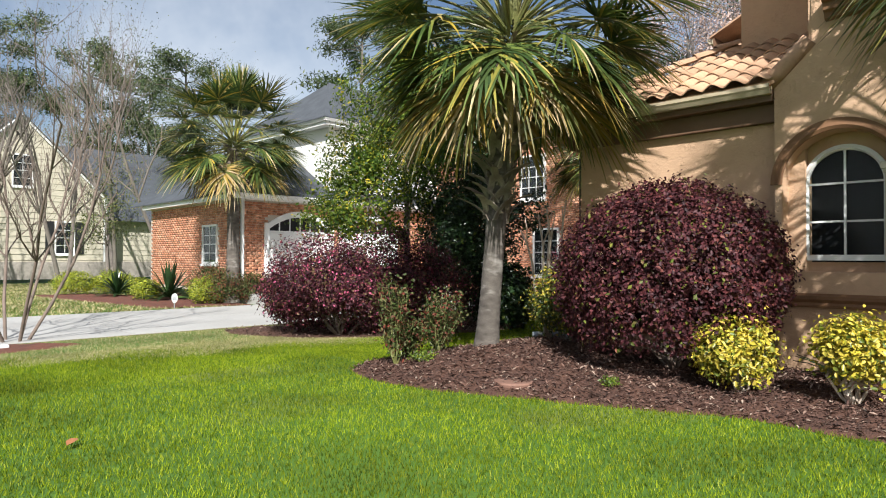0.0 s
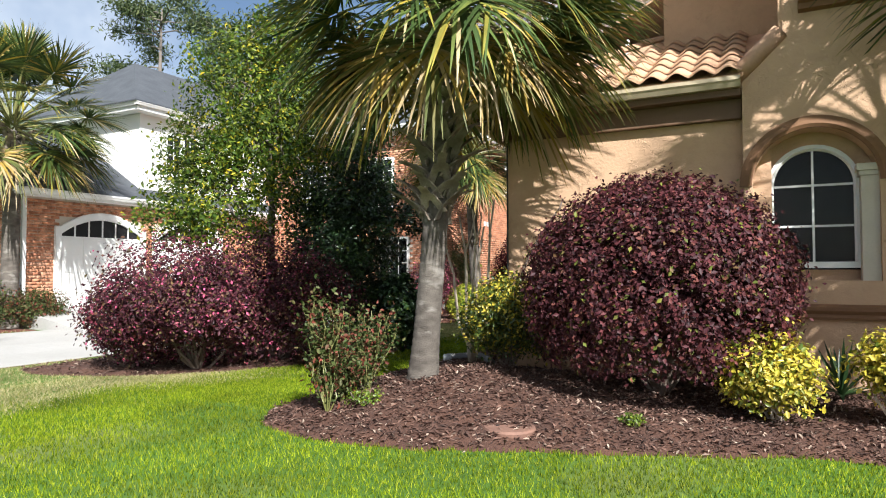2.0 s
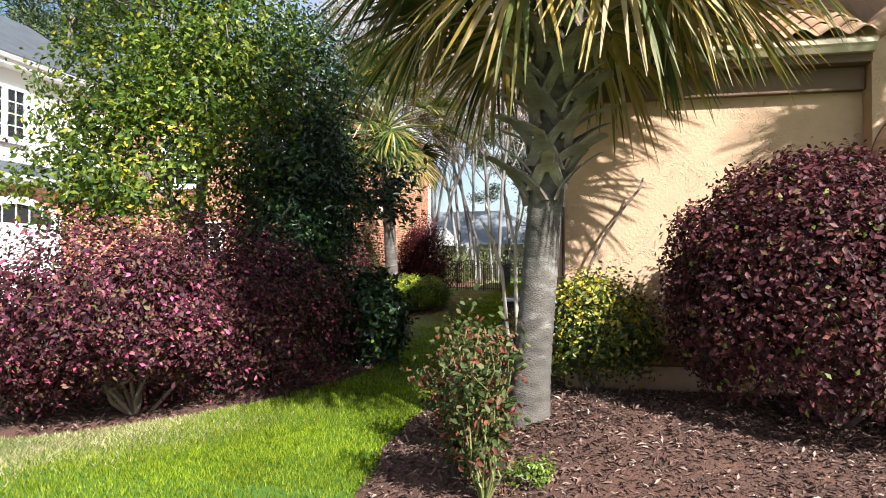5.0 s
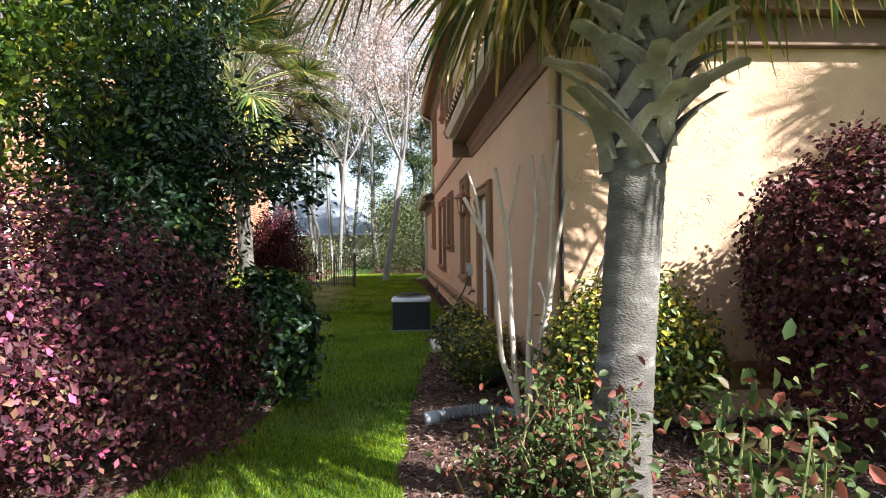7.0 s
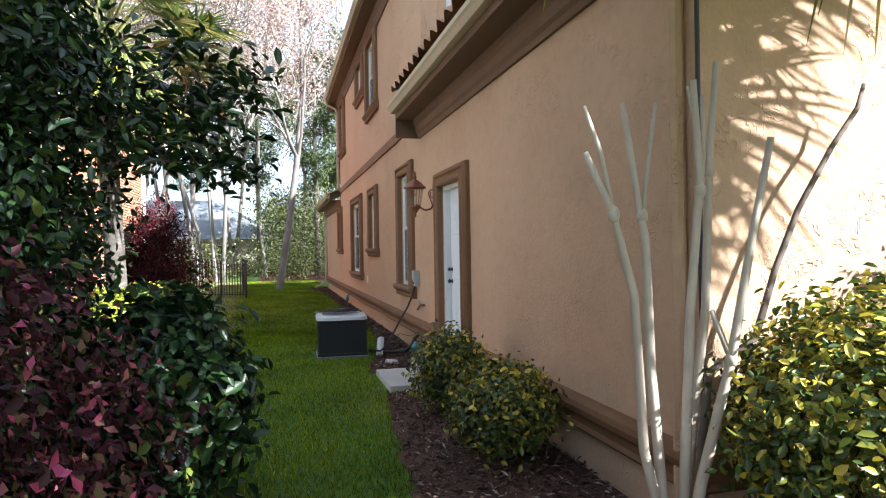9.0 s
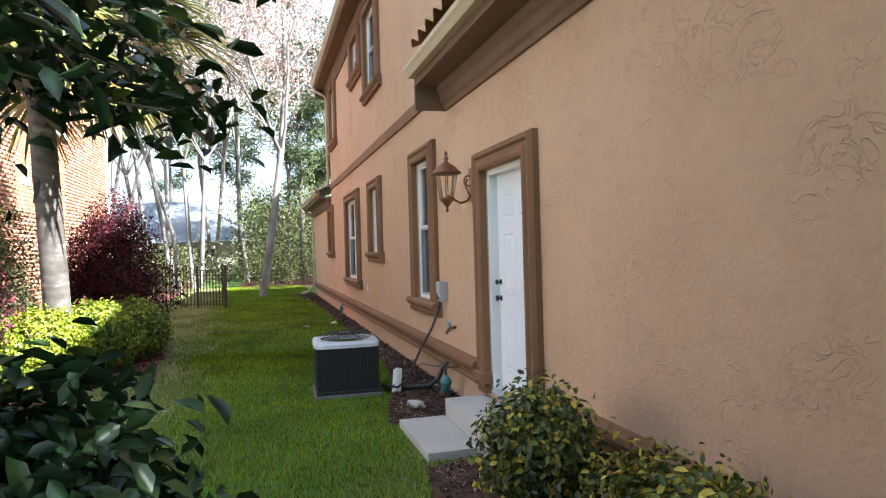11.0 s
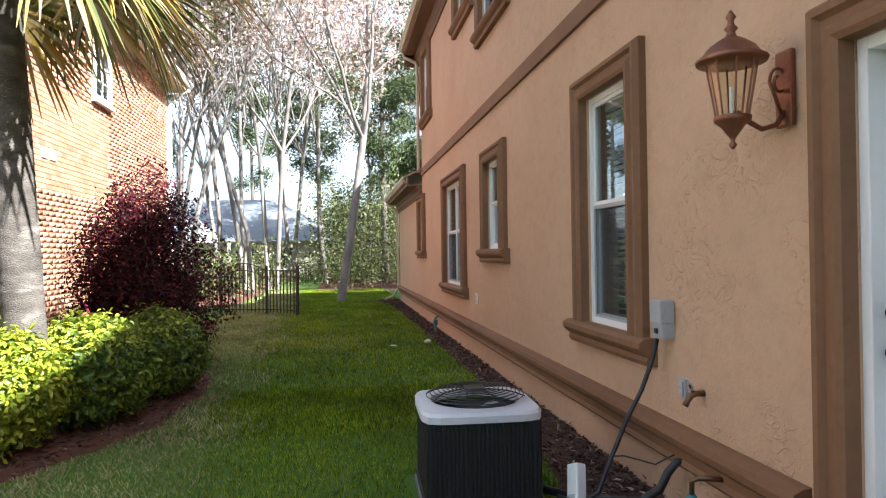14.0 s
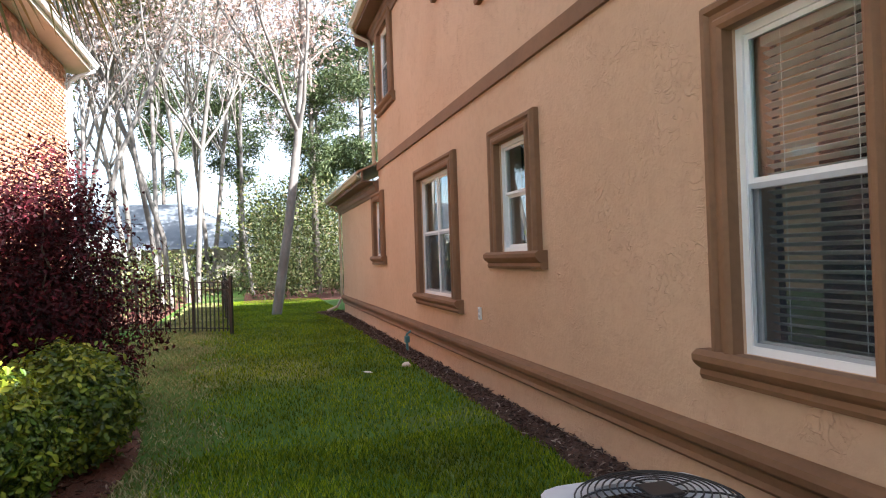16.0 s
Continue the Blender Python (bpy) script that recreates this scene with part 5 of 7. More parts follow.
# ---- shrubs and trees ----
def shrub(name, at, radii, label, mat, seed, clusters=900, per=12, size=0.045, aspect=0.5, lump=0.15, depth=0.3, spread=0.05, low=-0.7, six=False, stems=6, cz=None, group="", second=None, category="shrub", tilt=0.7, inner=True, barkmat=None, lift=0.0):
    """Leafy shrub: woody stems from the base, then clusters of leaves near an uneven outline."""
    r = rng_of(seed)
    t = thing(name, at, label, category, group)
    cz = radii[2] if cz is None else cz
    P, N = crown_points(r, clusters, per, (0, 0, cz), radii, lump, depth, spread, low)
    if inner:
        P2, N2 = crown_points(r, clusters // 3, per, (0, 0, cz), tuple(0.62 * v for v in radii), lump, 0.5, spread * 1.6, low)
        P, N = np.concatenate([P, P2]), np.concatenate([N, N2])
    ok = P[:, 2] > 0.03 + lift
    P, N = P[ok], N[ok]
    if second:
        m2, rule = second
        sel = rule(P, r)
        put("foliage", leaf_mesh("foliage", P[~sel], N[~sel], size, aspect, mat, r, six, tilt), t)
        put("foliage", leaf_mesh("foliage", P[sel], N[sel], size, aspect, m2, r, six, tilt), t)
    else:
        put("foliage", leaf_mesh("foliage", P, N, size, aspect, mat, r, six, tilt), t)
    if stems:
        tips = []
        for i in range(stems):
            a = r.uniform(0, 2 * math.pi)
            q = r.uniform(0.3, 0.85)
            tips.append((radii[0] * q * math.cos(a), radii[1] * q * math.sin(a), cz + radii[2] * r.uniform(-0.1, 0.7)))
        for tip in tips:
            part("stem", branch_set(bmesh.new(), r, (0, 0, -0.05), [tip], 0.012 + 0.014 * radii[2], 0.006, 0.25), barkmat or TWIG, t)
    return t


shrub("loropetalum_shrub", (7.95, 4.76, 0.10), (1.29, 1.40, 1.2), "large rounded purple-leaved shrub clipped dense in front of house", LOROP, 21, 2500, 20, 0.050, 0.6, 0.13, 0.20, 0.055, -0.62, stems=14, cz=1.14, lift=0.28)
shrub("loropetalum_shrub", (7.50, 11.0, 0.03), (1.35, 1.15, 0.92), "loose purple shrub with pink flowers beside the lawn", LOROPINK, 22, 1400, 18, 0.052, 0.55, 0.5, 0.5, 0.075, -0.8, stems=10, cz=0.86)
shrub("loropetalum_shrub", (8.80, 10.68, 0.03), (1.05, 0.95, 0.90), "loose purple shrub with pink flowers under the dark tree", LOROPINK, 23, 1100, 18, 0.052, 0.55, 0.5, 0.5, 0.075, -0.8, stems=8, cz=0.84)
shrub("loropetalum_shrub", (7.15, 11.95, 0.02), (0.75, 0.7, 0.7), "small purple shrub with pink flowers near the driveway", LOROPINK, 24, 900, 11, 0.055, 0.5, 0.35, 0.35, 0.07, -0.8, stems=8, cz=0.7)
shrub("camellia_shrub", (10.80, 9.70, 0.02), (0.44, 0.38, 0.62), "dark glossy large-leaved shrub beside the grass path", HOLLY, 25, 420, 9, 0.095, 0.55, 0.25, 0.4, 0.10, -0.8, six=True, stems=7, cz=0.62)
shrub("camellia_shrub", (11.3, 10.45, 0.02), (0.55, 0.55, 0.6), "dark glossy large-leaved shrub under the tree", HOLLY, 26, 420, 9, 0.09, 0.55, 0.25, 0.4, 0.10, -0.8, six=True, stems=7, cz=0.55)
shrub("euonymus_shrub", (8.68, 6.72, 0.16), (0.62, 0.62, 0.56), "green and yellow variegated shrub against the front wall", VARIEG, 27, 900, 10, 0.046, 0.55, 0.22, 0.35, 0.07, -0.8, six=True, stems=8, cz=0.62, second=(GOLD, lambda P, r: (P[:, 2] > 0.75) & (r.uniform(size=len(P)) < 0.35)))
shrub("euonymus_shrub", (12.2, 7.54, 0.05), (0.37, 0.31, 0.35), "dark green variegated shrub beside the door step", VARIEG, 28, 420, 10, 0.045, 0.55, 0.25, 0.35, 0.06, -0.85, six=True, stems=7, cz=0.42, second=(GOLD, lambda P, r: (P[:, 2] > 0.5) & (r.uniform(size=len(P)) < 0.14)))
shrub("euonymus_shrub", (11.0, 7.52, 0.06), (0.55, 0.34, 0.29), "low variegated shrub below the blank side wall", VARIEG, 29, 560, 10, 0.045, 0.55, 0.22, 0.35, 0.06, -0.85, six=True, stems=8, cz=0.36, second=(GOLD, lambda P, r: (P[:, 2] > 0.45) & (r.uniform(size=len(P)) < 0.3)))
for i, (x, y, s) in enumerate(((7.22, 3.70, 0.75), (7.42, 2.72, 0.92), (7.4, 1.4, 1.0))):
    shrub("golden_euonymus", (x, y, ground_at(x, y)), (0.46 * s, 0.48 * s, 0.40 * s), "bright yellow-gold leafed shrub in the mulch bed", GOLD, 31 + i, 380, 10, 0.052, 0.55, 0.4, 0.45, 0.06, -0.6, six=True, stems=12, cz=0.48 * s, group="golden shrubs before the entry", barkmat=CRAPE)


def rose(at, h, w, seed, label, blooms):
    r = rng_of(seed)
    t = thing("rose_bush", at, label, "rose bush", "roses by the palm")
    P, N, tips = [], [], []
    for i in range(24):
        a, q = r.uniform(0, 2 * math.pi), r.uniform(0.2, 1.0)
        tip = np.array([w * q * math.cos(a), w * q * math.sin(a), h * r.uniform(0.45, 1.05)])
        tips.append(tuple(tip))
        for k in range(62):
            f = r.uniform(0.3, 1.08)
            p = tip * np.array([f ** 1.2, f ** 1.2, f]) + r.normal(0, 0.055, 3)
            P.append(p)
            N.append(r.normal(0, 0.5, 3) + np.array([0, 0, 0.7]))
    put("foliage", leaf_mesh("foliage", np.array(P), np.array(N), 0.044, 0.62, ROSE, r, True, 0.6), t)
    for tip in tips:
        part("cane", branch_set(bmesh.new(), r, (0, 0, -0.05), [tip], 0.008, 0.003, 0.12, 5), STEMP, t)
    for b, mat in blooms:
        bm = bmesh.new()
        for k in range(11):
            a, rr = k * 2.4, 0.012 + 0.0022 * k
            bmesh.ops.create_circle(bm, cap_ends=True, radius=0.022, segments=7, matrix=pose(b[0] + rr * math.cos(a), b[1] + rr * math.sin(a), b[2] + 0.012 - 0.001 * k, 55 - 3 * k, 0, math.degrees(a) + 90))
        part("bloom", bm, mat, t, "red rose bloom" if mat is RED else "pink rose bloom")
    return t


rose((5.78, 7.40, ground_at(5.78, 7.40)), 1.0, 0.30, 51, "thin leggy rose bush in mulch at bed's tip", [((0.08, 0.12, 0.66), RED)])
rose((6.95, 7.84, ground_at(6.95, 7.84)), 0.85, 0.36, 52, "leggy rose bush with reddish young leaves by palm", [])
rose((6.72, 7.58, ground_at(6.72, 7.58)), 0.75, 0.33, 53, "leggy rose bush with reddish young leaves in mulch", [])
rose((6.15, 7.52, ground_at(6.15, 7.52)), 0.5, 0.28, 54, "low leggy rose bush in dark mulch", [])


t = thing("crape_myrtle", (9.0, 7.42, 0.1), "bare pruned crape myrtle with pale stems at the corner", "small tree")
CRAPE_STEMS = (
    (((0, 0.02, 0), (0.02, 0.06, 0.3), (-0.05, 0.18, 0.63), (-0.08, 0.23, 1.27), (-0.10, 0.33, 1.60), (-0.12, 0.46, 1.84)), ((-0.10, 0.33, 1.6), (-0.06, 0.36, 1.85), (-0.04, 0.42, 2.04))),
    (((0, 0, 0), (0.0, 0.06, 0.35), (0.03, 0.09, 0.93), (0.04, 0.10, 1.5), (0.05, 0.12, 1.62), (0.04, 0.20, 2.08)), ((0.05, 0.11, 1.6), (0.1, 0.05, 1.8), (0.12, -0.01, 2.11))),
    (((0, -0.02, 0), (-0.03, -0.03, 0.58), (-0.05, -0.05, 1.2), (-0.06, -0.10, 1.75), (-0.08, -0.06, 2.16)), ((-0.06, -0.10, 1.7), (-0.02, -0.15, 1.9), (0.0, -0.16, 2.12))),
    (((0.02, -0.03, 0), (0.06, -0.10, 0.48), (0.08, -0.22, 1.19), (0.08, -0.25, 1.84), (0.1, -0.31, 2.30)), ((0.08, -0.25, 1.8), (0.12, -0.22, 2.0), (0.16, -0.20, 2.2))),
    (((-0.03, 0.0, 0), (-0.12, -0.04, 0.5), (-0.16, -0.16, 1.0), (-0.22, -0.22, 1.5), (-0.24, -0.30, 1.9)), ((-0.16, -0.16, 1.0), (-0.12, -0.10, 1.2))))
for main, fork in CRAPE_STEMS:
    n = len(main)
    st = part("stem", tube_bm([Vector(p) for p in main], [0.027 - 0.014 * k / (n - 1) for k in range(n)], 8), CRAPE, t, smooth=True)
    part("side_shoot", tube_bm([Vector(p) for p in fork], [0.013, 0.011, 0.008][:len(fork)], 6), CRAPE, st, smooth=True)
    kn = bmesh.new()
    bmesh.ops.create_icosphere(kn, subdivisions=2, radius=0.026, matrix=Matrix.Translation(fork[0]) @ Matrix.Diagonal((1, 1, 1.4, 1)))
    part("knuckle", kn, CRAPE, st, smooth=True)
t = thing("bare_branch", (9.2, 7.05, 0.1), "single dark bent bare stem leaning by the wall", "branch")
part("stem", tube_bm([(-0.05, 0.15, 0.0), (0.0, 0.10, 0.5), (0, 0.05, 0.87), (0, -0.21, 1.02), (0, -0.33, 1.35), (0, -0.47, 1.64), (0, -0.67, 1.94), (0, -0.84, 2.15), (0, -0.88, 2.27)], [0.022, 0.021, 0.02, 0.018, 0.016, 0.015, 0.014, 0.013, 0.010], 8), TWIG, t, smooth=True)

# boxwoods and other shrubs of the bed by the brick house
for i, (x, y, s, m1) in enumerate(((17.8, 11.7, 0.98, GOLD_AND_SUNLIT), (18.85, 11.27, 1.0, BOXW), (20.05, 10.95, 0.88, BOXW))):
    # sunlight put into leaf colour: first shrub all over, others on top towards -x
    shrub("clipped_boxwood", (x, y, 0.03), (0.60 * s, 0.54 * s, 0.50 * s), "clipped round boxwood with sunlit yellow-green painted into its leaves", m1, 71 + i, 1500, 8, 0.056, 0.55, 0.12, 0.18, 0.045, -0.8, six=True, stems=5, cz=0.49 * s, group="clipped boxwoods", second=(GOLD_AND_SUNLIT, lambda P, r: (P[:, 2] > 0.72) & (P[:, 0] < 0.35) & (r.uniform(size=len(P)) < 0.8)))
shrub("japanese_maple", (21.9, 11.7, 0.02), (1.35, 1.0, 1.0), "dark purple-red maple with layered leafy branches", MAPLE, 75, 1500, 10, 0.06, 0.45, 0.35, 0.5, 0.08, -0.85, stems=10, cz=0.95)
shrub("japanese_maple", (21.8, 11.65, 0.02), (0.95, 0.75, 1.25), "tall upright purple-red maple against the brick wall", MAPLE, 76, 900, 10, 0.06, 0.45, 0.5, 0.5, 0.09, -0.9, stems=8, cz=1.75)
shrub("loropetalum_shrub", (17.3, 12.5, 0.0), (0.8, 0.6, 0.9), "pinkish shrub beside the brick wall", LOROPINK, 77, 700, 10, 0.055, 0.5, 0.3, 0.4, 0.08, -0.8, cz=0.95)
shrub("loropetalum_shrub", (19.7, 12.8, 0.0), (0.6, 0.45, 1.1), "tall green and pink shrub against the brick wall", WOOD_GREEN, 78, 600, 10, 0.06, 0.5, 0.3, 0.4, 0.08, -0.8, cz=1.15)
for i, (x, y, s) in enumerate(((19.7, 11.8, 0.55), (22.4, 11.8, 0.85), (24.0, 12.2, 0.9), (25.6, 12.5, 1.0), (21.7, 11.2, 0.5), (27.0, 12.7, 1.1))):
    shrub("camellia_shrub", (x, y, 0.02), (0.62 * s, 0.52 * s, 0.66 * s), "dark green leafy shrub in the reddish mulch", HOLLY, 80 + i, int(620 * s), 9, 0.06, 0.55, 0.25, 0.4, 0.07, -0.8, stems=6, cz=0.64 * s)
t = thing("pink_blooms", (19.65, 11.6, 0.0), "bright pink azalea flowers among dark leaves", "flowers")
P = np.concatenate([rng_of(90).normal(0, 0.05, (40, 3)) + np.array(c) for c in ((0, 0, 0.92), (0.08, 0.03, 0.86), (0.45, -0.1, 0.5))])
put("petals", leaf_mesh("petals", P, np.ones_like(P) * np.array([-0.5, -0.5, 0.8]), 0.05, 0.8, PINKP, rng_of(91)), t)
part("stalks", branch_set(bmesh.new(), rng_of(92), (0, 0, 0), [(0, 0, 0.9), (0.08, 0.03, 0.85), (0.45, -0.1, 0.5)], 0.008, 0.004), TWIG, t)


def leafy_tree(name, at, blobs, label, seed, mat, trunk_h, trunk_r, size=0.07, aspect=0.55, bark=None, per=11, six=False, spread=0.12, lump=0.35, depth=0.5, density=70, category="tree", second=None):
    """A trunk with limbs into several uneven masses of leaves. blobs: (x, y, z, rx, ry, rz)."""
    r = rng_of(seed)
    t = thing(name, at, label, category)
    bm = bmesh.new()
    top = Vector((0.05, 0.05, trunk_h))
    tube(bm, [(0, 0, -0.1), (0.03, 0.0, trunk_h * 0.4), (0.0, 0.05, trunk_h * 0.75), top], [trunk_r * 1.25, trunk_r, trunk_r * 0.85, trunk_r * 0.7], 10)
    PP, NN = [], []
    for b in blobs:
        c = Vector(b[:3])
        tips = [c + Vector(unit(r.normal(size=(1, 3)))[0] * np.array(b[3:]) * r.uniform(0.4, 0.9)) for _ in range(6)]
        branch_set(bm, r, top.lerp(Vector((0, 0, trunk_h * 0.6)), r.uniform(0, 1)), [c], trunk_r * 0.5, trunk_r * 0.28, 0.15)
        branch_set(bm, r, c, tips, trunk_r * 0.28, 0.006, 0.2)
        area = (b[3] * b[4] + b[3] * b[5] + b[4] * b[5])
        P, N = crown_points(r, int(density * area), per, b[:3], b[3:], lump, depth, spread)
        PP.append(P)
        NN.append(N)
    P, N = np.concatenate(PP), np.concatenate(NN)
    ok = P[:, 2] + at[2] > 0.05
    P, N = P[ok], N[ok]
    if second:
        m2, rule = second
        sel = rule(P, r)
        put("crown", leaf_mesh("crown", P[sel], N[sel], size, aspect, m2, r, six), t)
        P, N = P[~sel], N[~sel]
    put("crown", leaf_mesh("crown", P, N, size, aspect, mat, r, six), t)
    part("trunk", bm, bark or BARKG, t, smooth=True)
    return t


# the big two-toned tree between the lawns: bright outer leaves, dark inside
leafy_tree("ligustrum_tree", (9.8, 11.75, 0.0), [(-0.9, 0.2, 2.6, 1.1, 1.1, 0.9), (-0.4, -0.3, 3.6, 1.2, 1.1, 1.0), (-0.2, 0.4, 4.8, 1.2, 1.1, 1.1), (0.5, -0.3, 4.5, 1.1, 1.0, 1.1), (-0.9, 0.6, 3.5, 0.9, 0.9, 0.9), (0.2, 0.1, 5.7, 0.9, 0.8, 0.8), (-1.5, 0.5, 2.3, 0.7, 0.7, 0.5)],
           "tall evergreen tree with bright yellow-green leaves", 95, LIGUST, 2.6, 0.09, 0.08, 0.5, density=80, per=18, spread=0.10)
leafy_tree("holly_tree", (10.8, 11.0, 0.0), [(0.0, -0.1, 2.0, 1.05, 1.0, 1.1), (0.5, -0.2, 3.1, 1.0, 0.95, 1.0), (-0.5, 0.1, 3.0, 1.0, 0.95, 1.0), (0.1, -0.2, 4.2, 1.0, 0.9, 1.0), (-0.3, -0.3, 1.1, 1.1, 0.75, 0.8), (0.9, 0.0, 1.6, 0.9, 0.8, 1.1), (-0.9, -0.35, 1.7, 0.8, 0.7, 1.0), (-0.2, -0.5, 2.4, 0.9, 0.7, 0.9)],
           "dense dark evergreen tree with glossy leaves by the path", 96, HOLLY, 2.4, 0.10, 0.075, 0.5, density=90, per=16, spread=0.10, six=True)
t = thing("overhanging_bough", (10.97, 10.33, 2.30), "leafy glossy bough reaching over the grass path", "branch")
r = rng_of(97)
tips = [(-0.5, -0.95, 0.05), (-0.2, -1.1, 0.25), (-0.75, -0.75, -0.2), (0.15, -1.15, 0.45), (-0.4, -0.8, 0.5), (0.3, -0.9, -0.05), (0.55, -1.0, 0.0), (0.7, -0.85, 0.25), (0.1, -1.1, -0.2)]
P = np.concatenate([np.array(tp) * f + rng_of(98 + i).normal(0, 0.09, (26, 3)) for i, tp in enumerate(tips) for f in (0.55, 0.75, 0.9, 1.02)])
put("foliage", leaf_mesh("foliage", P, np.array([0, -0.3, 0.9]) + 0 * P, 0.10, 0.45, HOLLY, r, True, 0.5), t)
for tip in tips:
    part("twig", branch_set(bmesh.new(), r, (0, 0, 0), [tip], 0.016, 0.004, 0.15), TWIG, t)
# small plants of the bed
for i, (x, y, s) in enumerate(((6.02, 7.15, 0.16), (6.25, 7.5, 0.10), (6.5, 4.75, 0.08))):
    shrub("ground_plant", (x, y, ground_at(x, y)), (s, s, 0.5 * s), "small bright green weed in the mulch", BOXW, 110 + i, 60, 6, 0.03, 0.5, 0.3, 0.4, 0.02, -0.5, stems=3, cz=0.4 * s)


def spiky(at, seed, n, ln, label, mat, name, w=0.03, category="plant", flat=0.5):
    r = rng_of(seed)
    t = thing(name, at, label, category)
    for i in range(n):
        a, el = 137.5 * i, radians(r.uniform(15, 80))
        d = np.array([math.cos(radians(a)) * math.cos(el), math.sin(radians(a)) * math.cos(el), math.sin(el)])
        s = np.array([-math.sin(radians(a)), math.cos(radians(a)), 0])
        L = ln * r.uniform(0.8, 1.1)
        co = []
        for f, wd in ((0, 0.6), (0.35, 1.0), (0.7, 0.7), (1.0, 0.05)):
            c = d * L * f + np.array([0, 0, -flat * L * f * f * math.cos(el)]) + np.array([0, 0, 0.05])
            co += [c - s * w * wd, c + np.array([0, 0, -0.01]), c + s * w * wd]
        idx = [(3 * k + j, 3 * k + j + 1, 3 * k + j + 4, 3 * k + j + 3) for k in range(3) for j in range(2)]
        put("blade", quick_mesh("blade", co, idx, 4, mat), t)
    return t


spiky((8.55, 3.1, 0.1), 120, 26, 0.65, "spiky green clump against the front wall", HOLLY, "iris_clump", 0.022, flat=0.25)

# ---- the brick and white neighbour house ----
def brick_wall(name, axis, at, a0, a1, z0, z1, parent, holes=(), near=None, out=-1):
    """Running-bond bricks standing proud of a mortar wall. near: a stretch (a, b, c, d) whose bricks are single pieces, the rest is joined."""
    L, H, gap, d = 0.215, 0.071, 0.011, 0.012
    co, idx, single, shared = [], [], 0, None
    z, row = z0 + 0.01, 0
    while z + H < z1:
        a = a0 + (0.113 if row % 2 else 0.0)
        while a + L < a1 - 0.01:
            am, zm = a + L / 2, z + H / 2
            if not any(h[0] - 0.1 < am < h[1] + 0.1 and h[2] - 0.04 < zm < h[3] + 0.04 for h in holes):
                if near and near[0] < am < near[1] and near[2] < zm < near[3] and single < 300:
                    m = Matrix.Translation((am, at, zm)) if axis == 'y' else Matrix.Translation((at, am, zm)) @ pose(0, 0, 0, 0, 0, 90)
                    if shared is None:
                        bm = bmesh.new()
                        box(bm, -L / 2, -d, -H / 2, L / 2, d, H / 2)
                        shared = part("brick", bm, BRICK, parent, m=m).data
                    else:
                        put("brick", shared, parent, m)
                    single += 1
                else:
                    b = len(co)
                    q = [(a, 0), (a + L, 0), (a + L, 1), (a, 1)]
                    for o in (at, at + out * d):
                        for aa, k in q:
                            co.append((aa, o, z + k * H) if axis == 'y' else (o, aa, z + k * H))
                    idx += [(b + 4, b + 5, b + 6, b + 7), (b, b + 1, b + 5, b + 4), (b + 2, b + 3, b + 7, b + 6), (b + 1, b + 2, b + 6, b + 5), (b + 3, b, b + 4, b + 7)]
            a += L + gap
        z += H + gap
        row += 1
    if co:
        tagged(put("bricks", quick_mesh("bricks", co, idx, 4, BRICK_FAR), parent), kind="stuff")


def plain_window(parent, axis, at, a0, a1, z0, z1, out=-1, cols=2, rows=4, arch=False):
    """White window on a wall: casing, bars, glass over a near-black sheet painted as the unlit room."""
    def b(a, c, d, e, o0, o1):
        return (a, min(at + out * o0, at + out * o1), d, c, max(at + out * o0, at + out * o1), e) if axis == 'y' else (min(at + out * o0, at + out * o1), a, d, max(at + out * o0, at + out * o1), c, e)
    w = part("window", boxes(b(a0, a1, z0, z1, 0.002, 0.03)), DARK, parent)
    f = 0.07
    part("frame", boxes(b(a0 - f, a0, z0 - f, z1 + f, 0.0, 0.07), b(a1, a1 + f, z0 - f, z1 + f, 0.0, 0.07), b(a0, a1, z1, z1 + f, 0.0, 0.069), b(a0, a1, z0 - f, z0, 0.0, 0.069)), WHITE, w)
    part("sill", boxes(b(a0 - 0.12, a1 + 0.12, z0 - 0.15, z0 - f - 0.002, 0.0, 0.11)), WHITE, w)
    bars = [b(a0 + (a1 - a0) * i / cols - 0.012, a0 + (a1 - a0) * i / cols + 0.012, z0, z1, 0.034, 0.05) for i in range(1, cols)]
    bars += [b(a0, a1, z0 + (z1 - z0) * i / rows - 0.012, z0 + (z1 - z0) * i / rows + 0.012, 0.034, 0.049) for i in range(1, rows)]
    for bar in bars:
        part("bar", boxes(bar), WHITE, w)
    part("pane", boxes(b(a0, a1, z0, z1, 0.031, 0.033)), GLASS, w).visible_shadow = False
    return w


nb = thing("brick_house", (0, 0, 0), "two-storey brick and white house with grey shingle roof", "house")
BY = 13.4
for piece in ((19.4, BY, -0.1, 30.3, BY + 0.3, 6.2), (19.4, BY + 0.3, -0.1, 19.7, 22.0, 6.2), (30.0, BY + 0.3, -0.1, 30.3, 24, 6.2)):
    part("wall", boxes(piece), MORTAR, nb)
side_hole = (25.0, 25.85, 4.52, 5.8)
brick_wall("bricks", 'y', BY, 19.45, 30.25, 0.0, 6.0, nb, [side_hole], (22.5, 25.8, 2.6, 4.6))
plain_window(nb, 'y', BY, 25.05, 25.8, 4.58, 5.75)
front_holes = [(14.6, 15.6, 0.9, 2.5), (17.2, 18.2, 0.9, 2.5), (15.2, 16.2, 3.7, 5.2), (18.0, 19.0, 3.7, 5.2)]
brick_wall("bricks", 'x', 19.4, BY, 21.0, 0.0, 6.0, nb, front_holes)
for h in front_holes:
    plain_window(nb, 'x', 19.4, *h, cols=3, rows=4)
